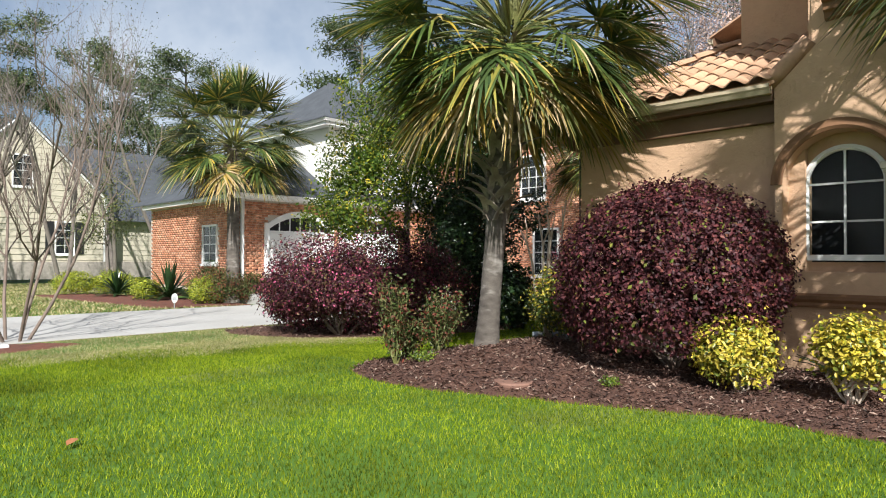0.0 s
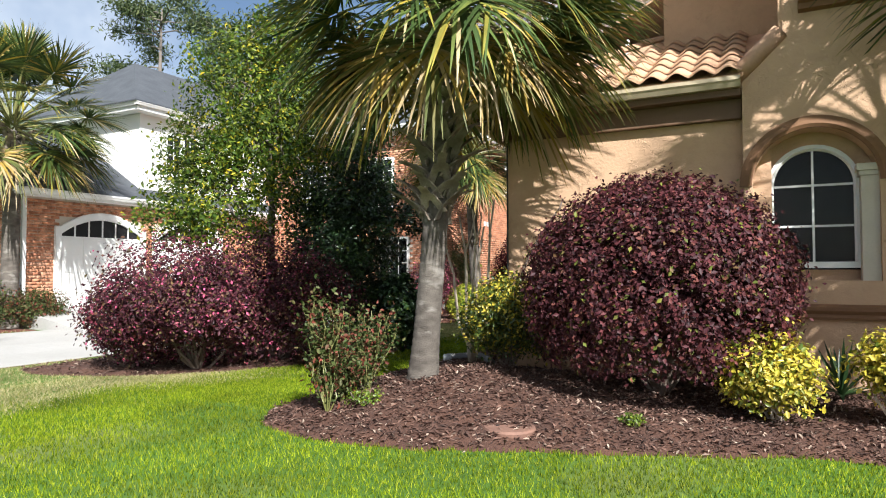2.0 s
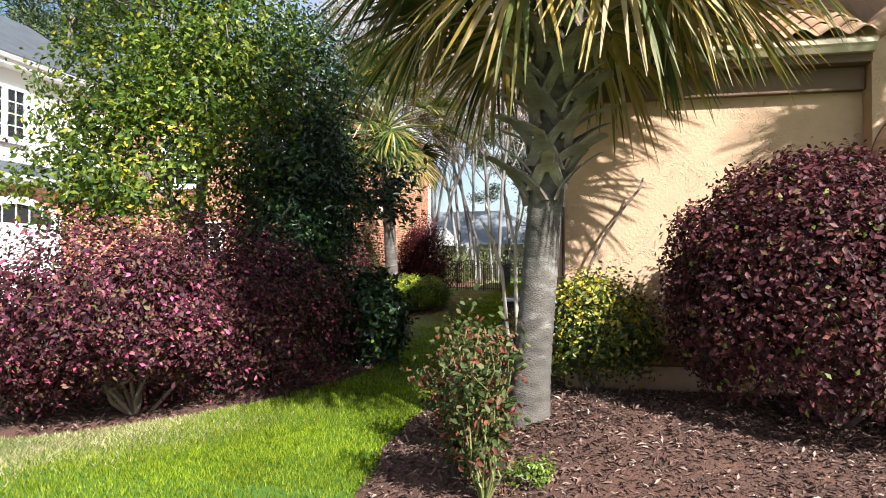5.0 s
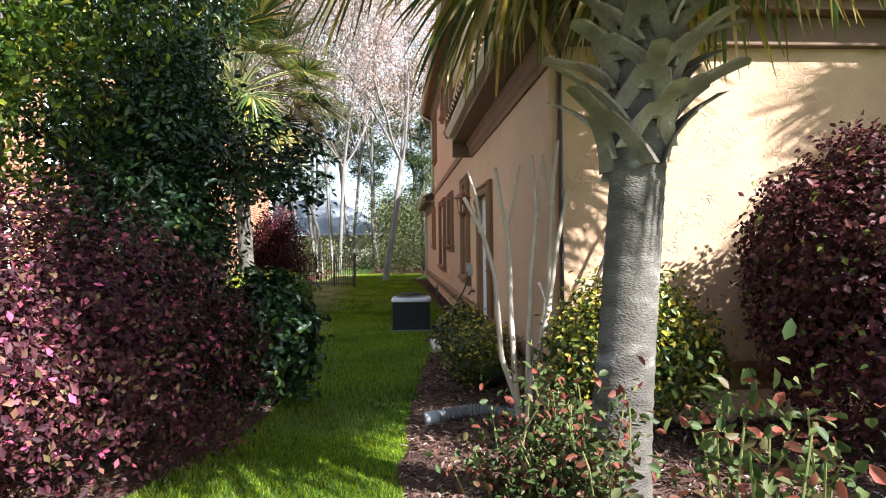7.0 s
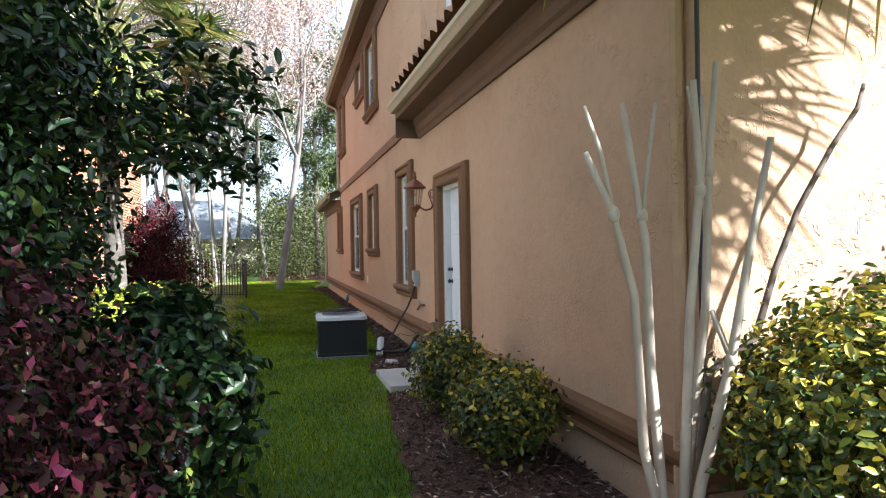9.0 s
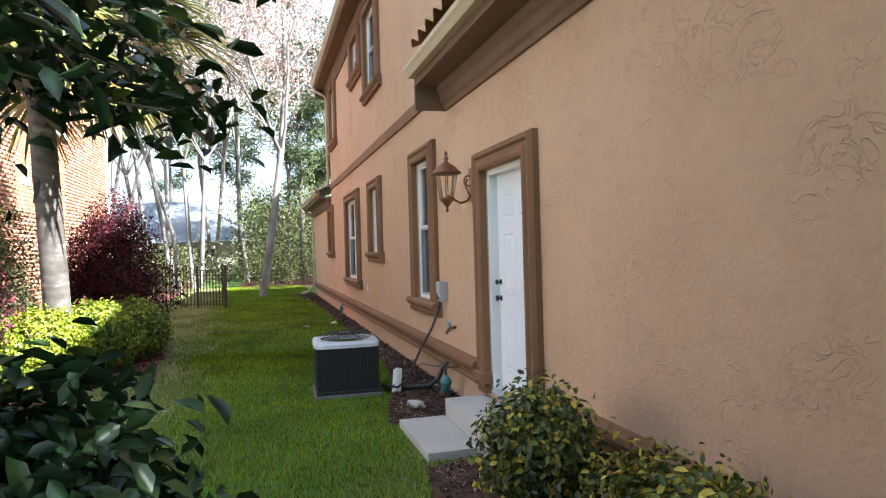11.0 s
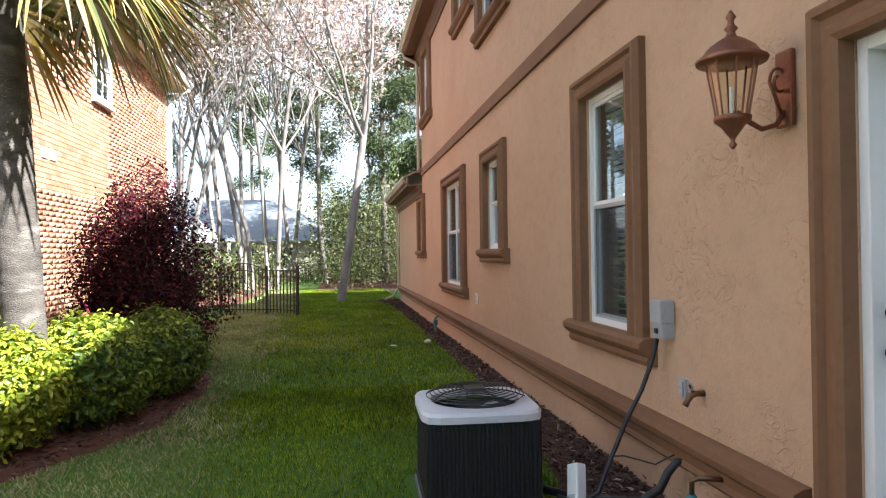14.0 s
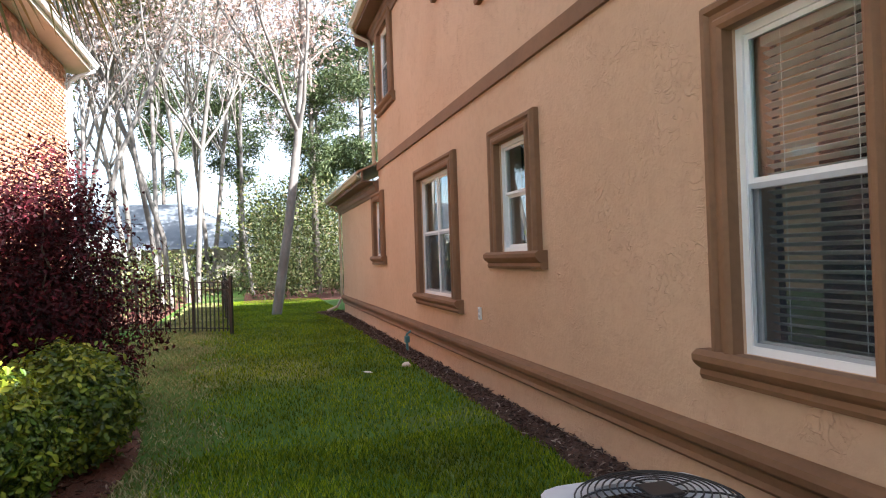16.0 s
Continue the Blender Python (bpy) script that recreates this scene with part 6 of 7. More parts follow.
part("vent", boxes((22.9, BY - 0.03, 3.1, 23.1, BY, 3.27), (23.2, BY - 0.03, 3.1, 23.4, BY, 3.27), bevel=0.005), PLASTIC, nb, "white wall vents")
part("soffit", boxes((19.0, BY - 0.42, 6.0, 30.7, BY + 0.1, 6.05)), CREAM, nb)
part("fascia", boxes((19.0, BY - 0.45, 6.01, 30.7, BY - 0.422, 6.23)), CREAM, nb)
part("gutter", extrude_profile(bmesh.new(), GUT, (18.95, BY - 0.452, 6.11), (30.75, BY - 0.452, 6.11), (0, -1, 0)), WHITE, nb)
part("gutter", extrude_profile(bmesh.new(), GUT, (18.95, BY - 0.5, 6.11), (18.95, 21.5, 6.11), (-1, 0, 0)), WHITE, nb)
part("downspout", tube_bm([(30.6, BY - 0.5, 6.05), (30.4, BY - 0.2, 5.85), (30.34, BY - 0.05, 5.7), (30.34, BY - 0.05, 0.2)], 0.05, 8), WHITE, nb, "white downspout")
part("downspout", tube_bm([(19.65, BY - 0.45, 6.05), (19.6, BY - 0.05, 5.75), (19.6, BY - 0.05, 0.2)], 0.05, 8), PLASTIC, nb, "pale downspout")
roof_sheet("roof", [(18.9, BY - 0.5, 6.23), (30.8, BY - 0.5, 6.23), (26.0, 19.5, 10.0), (25.0, 19.5, 10.0)], SHINGLE, nb)
roof_sheet("roof", [(18.9, BY - 0.5, 6.23), (25.0, 19.5, 10.0), (25.0, 22.0, 10.0), (18.9, 27.5, 6.23)], SHINGLE, nb)
roof_sheet("roof", [(30.8, BY - 0.5, 6.23), (30.8, 25.5, 6.23), (26.0, 19.5, 10.0)], SHINGLE, nb)
# garage block that faces the court
GY = 20.6
gb = thing("garage_house", (0.0, -0.1, 0.42), "brick and white garage wing with grey shingle roofs", "house")
for piece in ((10.3, GY, -0.1, 19.9, GY + 0.3, 3.0), (10.3, GY + 0.3, -0.1, 10.6, 28, 3.0)):
    part("wall", boxes(piece), MORTAR, gb)
gar = [(11.35, 13.75, 0.0, 2.45), (14.35, 16.75, 0.0, 2.45)]
brick_wall("bricks", 'y', GY, 10.32, 19.9, 0.0, 2.95, gb, gar)
brick_wall("bricks", 'x', 10.3, GY, 28, 0.0, 2.95, gb, [(22.1, 23.1, 0.9, 2.1)])
plain_window(gb, 'x', 10.3, 22.1, 23.1, 0.9, 2.1)
for a0, a1, z0, z1 in gar:
    d = part("garage_door", boxes((a0, GY - 0.02, 0.02, a1, GY - 0.016, 1.95)), WHITE, gb, "white arched garage door")
    for rr in range(4):
        for cc in range(4):
            w = (a1 - a0) / 4
            part("door_panel", boxes((a0 + cc * w + 0.04, GY - 0.035, 0.05 + rr * 0.47, a0 + (cc + 1) * w - 0.04, GY - 0.021, 0.48 + rr * 0.47), bevel=0.006), WHITE, d)
    c = (a0 + a1) / 2
    R, hh = 2.0, 0.42
    def arc(f, off):
        x = a0 + (a1 - a0) * f
        return x, 1.95 + 0.06 + hh * (1 - ((x - c) / (a1 - a0) * 2) ** 2) + off
    bm = bmesh.new()
    n = 16
    for y0, y1, lo, hi in ((GY - 0.09, GY - 0.01, 0.0, 0.20),):
        ring = [(arc(i / n, lo), arc(i / n, hi)) for i in range(n + 1)]
        for (p, q), (p2, q2) in zip(ring, ring[1:]):
            v = [bm.verts.new((x, y, z)) for y in (y0, y1) for x, z in (p, p2, q2, q)]
            for fidx in ((0, 1, 2, 3), (4, 7, 6, 5), (0, 4, 5, 1), (1, 5, 6, 2), (2, 6, 7, 3), (3, 7, 4, 0)):
                bm.faces.new([v[k] for k in fidx])
    bmesh.ops.remove_doubles(bm, verts=bm.verts, dist=0.001)
    part("door_arch", bm, WHITE, d)
    for xx in (a0 - 0.16, a1):
        part("door_jamb", boxes((xx, GY - 0.09, 0.0, xx + 0.16, GY - 0.01, 2.2)), WHITE, d)
    bm = bmesh.new()
    # near-black sheet in the arch, painted as the unlit inside
    vs = [bm.verts.new((arc(i / n, 0)[0], GY - 0.018, arc(i / n, 0)[1])) for i in range(n + 1)]
    vs += [bm.verts.new((a1, GY - 0.018, 1.95)), bm.verts.new((a0, GY - 0.018, 1.95))]
    bm.faces.new(vs)
    part("transom_glass", bm, DARK, d)
    for k in range(1, 6):
        x = a0 + (a1 - a0) * k / 6
        part("transom_bar", boxes((x - 0.02, GY - 0.03, 1.95, x + 0.02, GY - 0.019, arc(k / 6, 0)[1] - 0.001)), WHITE, d)
part("fascia", boxes((10.0, GY - 0.35, 2.92, 20.0, GY - 0.05, 3.08)), WHITE, gb)
part("gutter", extrude_profile(bmesh.new(), GUT, (9.95, GY - 0.352, 2.98), (20.0, GY - 0.352, 2.98), (0, -1, 0)), WHITE, gb)
part("fascia", boxes((9.95, GY - 0.3, 2.92, 10.25, 28, 3.08)), WHITE, gb)
part("downspout", boxes((10.34, GY - 0.10, 0.1, 10.44, GY - 0.01, 2.95)), WHITE, gb)
roof_sheet("roof", [(9.85, GY - 0.42, 3.10), (20.0, GY - 0.42, 3.10), (20.0, 24.0, 5.4), (13.2, 24.0, 5.4)], SHINGLE, gb)
roof_sheet("roof", [(9.85, GY - 0.42, 3.10), (13.2, 24.0, 5.4), (13.2, 26, 5.4), (9.85, 29, 3.10)], SHINGLE, gb)
for piece in ((13.9, GY + 0.25, 3.0, 18.2, GY + 0.55, 5.85), (13.9, GY + 0.55, 3.0, 14.2, 27, 5.85), (18.204, GY + 0.3, 3.0, 19.9, GY + 0.6, 5.95)):
    part("wall", boxes(piece), WHITEWALL, gb)
for a in (14.85, 15.5):
    plain_window(gb, 'y', GY + 0.25, a, a + 0.5, 4.1, 5.3, cols=2, rows=4)
part("fascia", boxes((13.5, GY - 0.15, 5.80, 18.4, GY + 0.24, 6.02), (13.5, GY + 0.24, 5.80, 13.88, 27, 6.02)), WHITE, gb)
part("gutter", extrude_profile(bmesh.new(), GUT, (13.4, GY - 0.152, 5.92), (18.4, GY - 0.152, 5.92), (0, -1, 0)), WHITE, gb)
part("gutter", extrude_profile(bmesh.new(), GUT, (13.498, GY - 0.25, 5.92), (13.498, 27, 5.92), (-1, 0, 0)), WHITE, gb)
roof_sheet("roof", [(13.35, GY - 0.28, 6.05), (19.6, GY - 0.28, 6.05), (19.6, 24.2, 8.5), (16.2, 24.2, 8.5)], SHINGLE, gb)
roof_sheet("roof", [(13.35, GY - 0.28, 6.05), (16.2, 24.2, 8.5), (13.35, 27.4, 6.05)], SHINGLE, gb)

# ---- the beige house across the lawn, and its lawn ----
bh = thing("siding_house", (9.2, 43.7, 0.3), "beige siding house with a gable and dark roof", "house", rz=0)
part("wall", boxes((-4.5, 0, 0.9, 4.2, 0.3, 4.6), (4.2, 1.5, 0.9, 16, 1.8, 3.6)), SIDING, bh)
bm = bmesh.new()
g = [bm.verts.new(p) for p in ((-4.5, -0.01, 4.6), (4.2, -0.01, 4.6), (-0.15, -0.01, 9.0), (-4.5, 0.29, 4.6), (4.2, 0.29, 4.6), (-0.15, 0.29, 9.0))]
for f in ((0, 1, 2), (5, 4, 3), (0, 3, 4, 1), (1, 4, 5, 2), (2, 5, 3, 0)):
    bm.faces.new([g[i] for i in f])
part("gable", bm, SIDING, bh)
for i in range(22):
    z = 1.0 + i * 0.34
    half = 4.35 if z < 4.6 else 4.35 * (9.0 - z) / 4.4
    if half > 0.2:
        part("clapboard", boxes((-0.15 - half, -0.035, z, -0.15 + half, -0.012, z + 0.025)), SIDING, bh)
for i in range(8):
    part("clapboard", boxes((4.3, 1.47, 1.0 + i * 0.32, 16, 1.498, 1.025 + i * 0.32)), SIDING, bh)
part("stone_base", boxes((-4.55, -0.12, -0.1, 4.25, 0.3, 0.9), (4.25, 1.4, -0.1, 16, 1.8, 0.9)), STONE, bh)
for s in (-1, 1):
    part("rake_trim", tube_bm([(-0.15 + s * 4.7, -0.06, 4.4), (-0.15, -0.06, 9.15)], 0.13, 4), WHITE, bh)
part("corner_trim", boxes((4.1, -0.06, 0.9, 4.28, 0.0, 4.7)), WHITE, bh)
for a, z0, z1 in ((-0.6, 5.2, 6.9), (1.55, 1.4, 3.2), (-3.2, 1.4, 3.2)):
    plain_window(bh, 'y', -0.02, a, a + 0.9, z0, z1)
    if z0 < 4:
        for b in (a - 0.55, a + 1.02):
            part("shutter", boxes((b, -0.07, z0 - 0.05, b + 0.43, -0.03, z1 + 0.05)), BLACK, bh, "dark shutter")
roof_sheet("roof", [(-5.0, -0.3, 4.3), (-0.15, -0.3, 9.2), (-0.15, 12, 9.2), (-5.0, 12, 4.3)], SHINGLE, bh)
roof_sheet("roof", [(-0.15, -0.3, 9.2), (4.7, -0.3, 4.3), (4.7, 12, 4.3), (-0.15, 12, 9.2)], SHINGLE, bh)
roof_sheet("roof", [(3.0, 0.9, 3.5), (17, 0.9, 3.5), (17, 8.5, 9.0), (-0.15, 8.5, 9.0)], SHINGLE, bh)

# far house behind the woods
fh = thing("far_house", (60.0, 19.0, -0.2), "low far house with a grey roof behind trees", "house", rz=-8)
part("wall", boxes((0, -9, 0, 0.4, 9, 2.9)), CREAM, fh)
for y in (-7, -4.2, -1.2, 2.0, 5.2):
    plain_window(fh, 'x', 0.0, y, y + 1.3, 0.9, 2.3)
for y in (-2.9, 1.2):
    part("column", boxes((-1.4, y, 0, -1.2, y + 0.2, 2.8)), WHITE, fh)
SLATE = surface("grey_far_shingle", (0.24, 0.26, 0.29), (0.19, 0.21, 0.24), 0.9, 1.0, 12.0, 0.3, 0.2)
roof_sheet("roof", [(-0.8, -9.8, 2.8), (-0.8, 9.8, 2.8), (5.5, 4.5, 6.2), (5.5, -4.5, 6.2)], SLATE, fh)
roof_sheet("roof", [(-0.8, 9.8, 2.8), (10, 9.8, 2.8), (5.5, 4.5, 6.2)], SLATE, fh)
roof_sheet("roof", [(-0.8, -9.8, 2.8), (5.5, -4.5, 6.2), (10, -9.8, 2.8)], SLATE, fh)
bm = bmesh.new()
for p, q in (((-1.5, -1.9), (-1.5, 0.9)),):
    v = [bm.verts.new(c) for c in ((-1.5, -2.4, 2.7), (-1.5, 0.9, 2.7), (-1.5, -0.75, 4.3), (-1.2, -2.4, 2.7), (-1.2, 0.9, 2.7), (-1.2, -0.75, 4.3))]
    for f in ((0, 1, 2), (5, 4, 3), (0, 3, 4, 1), (1, 4, 5, 2), (2, 5, 3, 0)):
        bm.faces.new([v[i] for i in f])
part("gable", bm, WHITE, fh)

# ---- black metal fence with an arched gate ----
def picket(h):
    bm = bmesh.new()
    box(bm, -0.011, -0.011, 0.06, 0.011, 0.011, h)
    me = bpy.data.meshes.new("picket")
    bm.to_mesh(me)
    bm.free()
    me.materials.append(BLACK)
    return me


PK = {}


def fence_run(name, p, q, label, arch=0.0, post0=True, post1=True):
    p, q = Vector((*p, 0)), Vector((*q, 0))
    ln = (q - p).length
    t = thing(name, tuple(p), label, "gate" if arch else "fence", rz=math.degrees(math.atan2(q.y - p.y, q.x - p.x)))
    if post0:
        part("post", boxes((-0.03, -0.03, -0.1, 0.03, 0.03, 1.27), (-0.038, -0.038, 1.272, 0.038, 0.038, 1.30)), BLACK, t)
    if post1:
        part("post", boxes((ln - 0.03, -0.03, -0.1, ln + 0.03, 0.03, 1.27), (ln - 0.038, -0.038, 1.272, ln + 0.038, 0.038, 1.30)), BLACK, t)
    for z, up in ((1.17, arch), (1.0, arch * 0.9), (0.13, 0)):
        part("rail", tube_bm([(0.03 + (ln - 0.06) * i / 12, 0, z + up * math.sin(math.pi * i / 12)) for i in range(13)], 0.016, 4), BLACK, t)
    n = int(ln / 0.105)
    for i in range(1, n):
        x = ln * i / n
        h = round(1.17 + arch * math.sin(math.pi * x / ln), 2)
        if h not in PK:
            PK[h] = picket(h)
        put("picket", PK[h], t, pose(x, 0, 0))
    return t


fence_run("metal_gate", (30.6, 12.15), (30.2, 10.9), "arched black metal garden gate, closed", 0.20)
fence_run("metal_fence", (30.2, 10.9), (29.6, 10.06), "low black metal fence panel beside the gate", post0=False)
fence_run("metal_fence", (29.6, 10.06), (34.0, 10.35), "low black metal fence running back to the woods", post0=False)
fence_run("metal_fence", (34.0, 10.35), (38.5, 10.6), "low black metal fence running back to the woods", post0=False)
fence_run("metal_fence", (30.6, 12.15), (30.75, 13.3), "low black metal fence panel against brick wall", post0=False)


# ---- bare spring trees and pines behind ----
def bare_tree(at, h, r0, seed, label, bark, buds, lean=0.06, forks=1, bud_size=0.09, count=2600, budmat=None, spread=0.35):
    r = rng_of(seed)
    t = thing("bare_tree", at, label, "tree", "woods behind the houses")
    bm = bmesh.new()
    ends = []

    def grow(p, d, ln, rad, level):
        n = 5
        pts, rr = [p], [rad]
        for i in range(n):
            d = (d + Vector(r.normal(0, 0.075 + 0.045 * level, 3)) + Vector((0, 0, 0.04 + 0.07 * level))).normalized()
            p = p + d * (ln / n)
            pts.append(p)
            rr.append(rad * (1 - 0.42 * (i + 1) / n))
        tube(bm, pts, rr, 8 if level == 0 else (6 if level == 1 else (4 if level == 2 else 3)), cap=False)
        if level >= 2:
            ends.extend(pts[2:])
        if level < 4:
            k = (7, 4, 3, 2)[level]
            for j in range(k):
                f = r.uniform(0.35, 1.0) if level == 0 else r.uniform(0.25, 1.0)
                b = pts[min(n, max(1, int(round(f * n))))]
                ax = Vector(r.normal(size=3)).cross(d).normalized()
                nd = (d + ax * r.uniform(0.35, 0.8)).normalized()
                grow(b, nd, ln * (r.uniform(0.28, 0.48) if level == 0 else r.uniform(0.5, 0.68)), rr[min(n, int(f * n))] * 0.55, level + 1)

    for i in range(forks):
        a = 2 * math.pi * i / forks + seed
        d = Vector((lean * math.cos(a) * (1.0 if forks == 1 else 3.0), lean * math.sin(a) * (1.0 if forks == 1 else 3.0), 1)).normalized()
        grow(Vector((0.18 * math.cos(a) if forks > 1 else 0, 0.18 * math.sin(a) if forks > 1 else 0, -0.1)), d, h * r.uniform(0.8, 0.95), r0, 0)
    part("trunk", bm, bark, t, smooth=True)
    if buds:
        e = np.array([tuple(v) for v in ends])
        P = e[r.integers(0, len(e), count)] + r.normal(0, spread, (count, 3))
        put("blossom", leaf_mesh("blossom", P, r.normal(size=P.shape), bud_size, 0.6, budmat or PINKBUD, r), t)
    return t


def pine(at, h, r0, seed, label, crown=0.5):
    r = rng_of(seed)
    t = thing("pine_tree", at, label, "pine tree", "woods behind the houses")
    bm = bmesh.new()
    tube(bm, [(0, 0, -0.1), (0.1, 0.05, h * 0.35), (0.05, 0.1, h * 0.7), (0.1, 0.0, h)], [r0, r0 * 0.8, r0 * 0.55, r0 * 0.15], 8)
    P = []
    for i in range(30):
        z = h * r.uniform(1 - crown, 1.0)
        a = r.uniform(0, 2 * math.pi)
        q = (h - z) / (h * crown)
        ln = (0.9 + 2.2 * math.sin(math.pi * min(1, 0.25 + 0.75 * q))) * h / 14 * r.uniform(0.6, 1.1)
        tip = np.array([ln * math.cos(a), ln * math.sin(a), z + ln * r.uniform(-0.05, 0.35)])
        branch_set(bm, r, (0.05, 0.03, z - 0.3), [tuple(tip)], 0.05 * h / 14, 0.012, 0.1, 4)
        for f in (0.55, 0.75, 0.9, 1.0):
            c = np.array([0, 0, z - 0.3]) * (1 - f) + tip * f
            P.append(c + r.normal(0, 0.36 * h / 14, (80, 3)) * np.array([1, 1, 0.65]))
    P = np.concatenate(P)
    put("needles", leaf_mesh("needles", P, r.normal(size=P.shape) + np.array([0, 0, 0.6]), 0.26 * h / 14, 0.24, PINE, r), t)
    part("trunk", bm, BARKG, t, smooth=True)
    return t


bare_tree((34.4, 8.95, 0), 15, 0.15, 201, "tall pale-barked tree with bare budding limbs on the lawn", BARKW, True, 0.03, count=8000, spread=0.4, bud_size=0.13)
for i, (x, y, h, r0, fk) in enumerate(((39.5, 12.6, 13, 0.16, 3), (37.2, 14.6, 12, 0.15, 2), (43.0, 12.0, 15, 0.19, 2), (41.0, 15.6, 13, 0.15, 1), (46.0, 14.8, 16, 0.2, 2), (36.4, 18.0, 12, 0.16, 1), (47.0, 9.6, 16, 0.17, 1), (51.0, 11.8, 17, 0.2, 2), (44.5, 18.5, 15, 0.18, 1), (53.0, 7.0, 16, 0.18, 1), (49.5, 17.5, 16, 0.18, 1))):
    bare_tree((x, y, 0), h + 3, r0 * 0.6, 210 + i, "slender pale-barked tree with pink spring buds", BARKW, True, 0.05, fk, count=8000, spread=0.4, bud_size=0.15, budmat=WOOD_GREEN if i % 4 == 3 else PINKBUD)
for i, (x, y, h) in enumerate(((56, 10.2, 16), (52, 20, 18), (46, 6.6, 13), (60, 5, 17), (47, 4.0, 15), (68, 16, 17), (40, 23, 16), (52, 0, 17), (60, 26, 19))):
    pine((x, y, 0), h, 0.19, 230 + i, "tall green pine in the woods behind the houses", 0.6)
for i, (x, y, h) in enumerate(((18, 64, 20), (11, 66, 21), (24, 66, 19), (3, 70, 19), (30, 40, 19), (34, 33, 18), (20, 48, 16), (28, 30, 16), (32, -4, 15), (36, -9, 17), (26, -14, 18))):
    pine((x, y, 0), h, 0.26, 250 + i, "tall pine above the roofs", 0.5)
# trees by the beige house
bare_tree((2.95, 14.2, 0.0), 4.8, 0.03, 270, "bare multi-stem crape myrtle beside the driveway", TWIG, False, 0.14, 6)
for i, (x, y, h) in enumerate(((2.0, 36, 9), (5.5, 38, 9.5), (9.5, 37.0, 10), (12.5, 39, 11), (14, 34, 10))):
    bare_tree((x, y, 0), h, 0.11, 275 + i, "bare grey tree before the beige house", BARKG, i > 2, 0.12, 2, count=1500, budmat=WOOD_GREEN)
leafy_tree("young_tree", (9.4, 30.3, 0.0), [(0, 0, 3.2, 1.2, 1.2, 1.4), (0.2, 0.1, 4.6, 1.0, 1.0, 1.1), (-0.7, 0.2, 2.5, 0.8, 0.8, 0.7)], "young tree with thin grey-green leaves by neighbour bed", 285, WOOD_GREEN, 2.4, 0.08, 0.08, 0.5, density=38, lump=0.4)

# woodland floor: undergrowth along the far edge of the lawn
r = rng_of(300)
uc = np.concatenate([np.stack([r.uniform(42, 60, 420), r.uniform(-2, 30, 420), 0 * r.uniform(0, 1, 420)], 1), np.stack([r.uniform(32.6, 44, 120), r.uniform(12.6, 24, 120), np.zeros(120)], 1)])
hs = r.uniform(0.5, 2.6, len(uc))
P = np.repeat(uc, 60, 0)
hh = np.repeat(hs, 60)
P = P + np.stack([r.normal(0, 0.5, len(P)), r.normal(0, 0.6, len(P)), r.uniform(0.05, 1, len(P)) ** 1.2 * hh], 1)
tagged(put("undergrowth", leaf_mesh("undergrowth", P, r.normal(size=P.shape) + np.array([-0.4, 0, 0.5]), 0.17, 0.5, WOOD_GREEN, r)), "thin green undergrowth along the wood's edge", "undergrowth", kind="stuff")
uc = np.stack([r.uniform(36, 70, 500), r.uniform(4, 9.8, 500), np.zeros(500)], 1)
uc = uc[uc[:, 0] > 44]
P = np.repeat(uc, 110, 0)
P = P + np.stack([r.normal(0, 0.7, len(P)), r.normal(0, 0.7, len(P)), r.uniform(0.05, 1, len(P)) * 5.5], 1)
tagged(put("thicket", leaf_mesh("thicket", P, r.normal(size=P.shape) + np.array([-0.4, 0, 0.5]), 0.16, 0.5, WOOD_GREEN, r)), "tall yellow-green thicket behind the lawn", "undergrowth", kind="stuff")
# brown leaf litter strip where the lawn ends
bm = boxes((40.5, -3, -0.05, 58, 10.0, 0.012), (33.6, 12.2, -0.05, 58, 30, 0.012))
tagged(part("wood_floor", bm, PINEBED), "brown leaf litter under the trees", "ground", kind="structure")

# planting beyond the driveway
for i, (x, y, s) in enumerate(((7.8, 29.0, 1.2), (9.1, 28.6, 1.2), (9.8, 28.2, 0.8), (9.4, 20.7, 1.0), (8.8, 24.2, 0.8))):
    shrub("golden_privet", (x, y, 0.02), (0.62 * s, 0.5 * s, 0.40 * s), "clipped yellow-green shrub beyond the driveway", GOLD_AND_SUNLIT, 310 + i, 420, 8, 0.06, 0.55, 0.12, 0.25, 0.05, -0.8, stems=4, cz=0.38 * s)
for i, (x, y, s) in enumerate(((9.27, 23.4, 1.5), (8.7, 26.8, 1.2))):
    spiky((x, y, 0.05), 320 + i, 70, 0.95 * s, "dark green sago palm with arching stiff fronds", HOLLY, "sago_palm", 0.055, "sago palm", 0.45)
for i, (x, y, s) in enumerate(((9.9, 20.3, 1.0), (10.6, 20.15, 0.9), (10.0, 21.6, 1.1))):
    shrub("heath_shrub", (x, y, 0.02), (0.8 * s, 0.5 * s, 0.55 * s), "loose reddish-green shrub before the brick garage", ROSE, 330 + i, 500, 9, 0.06, 0.5, 0.3, 0.4, 0.08, -0.8, stems=5, cz=0.52 * s)
t = thing("marker_sign", (7.9, 19.6, 0.0), "small white oval marker sign on a stake", "sign")
part("stake", boxes((-0.012, -0.006, -0.1, 0.012, 0.006, 0.22)), GREYBOX, t)
bm = bmesh.new()
lathe(bm, [(0.11, -0.008), (0.115, 0.0), (0.11, 0.008)], 20)
part("plate", bm, PLASTIC, t, m=pose(0, -0.014, 0.30, 90, 0, 0) @ Matrix.Diagonal((0.8, 1.25, 1, 1)))
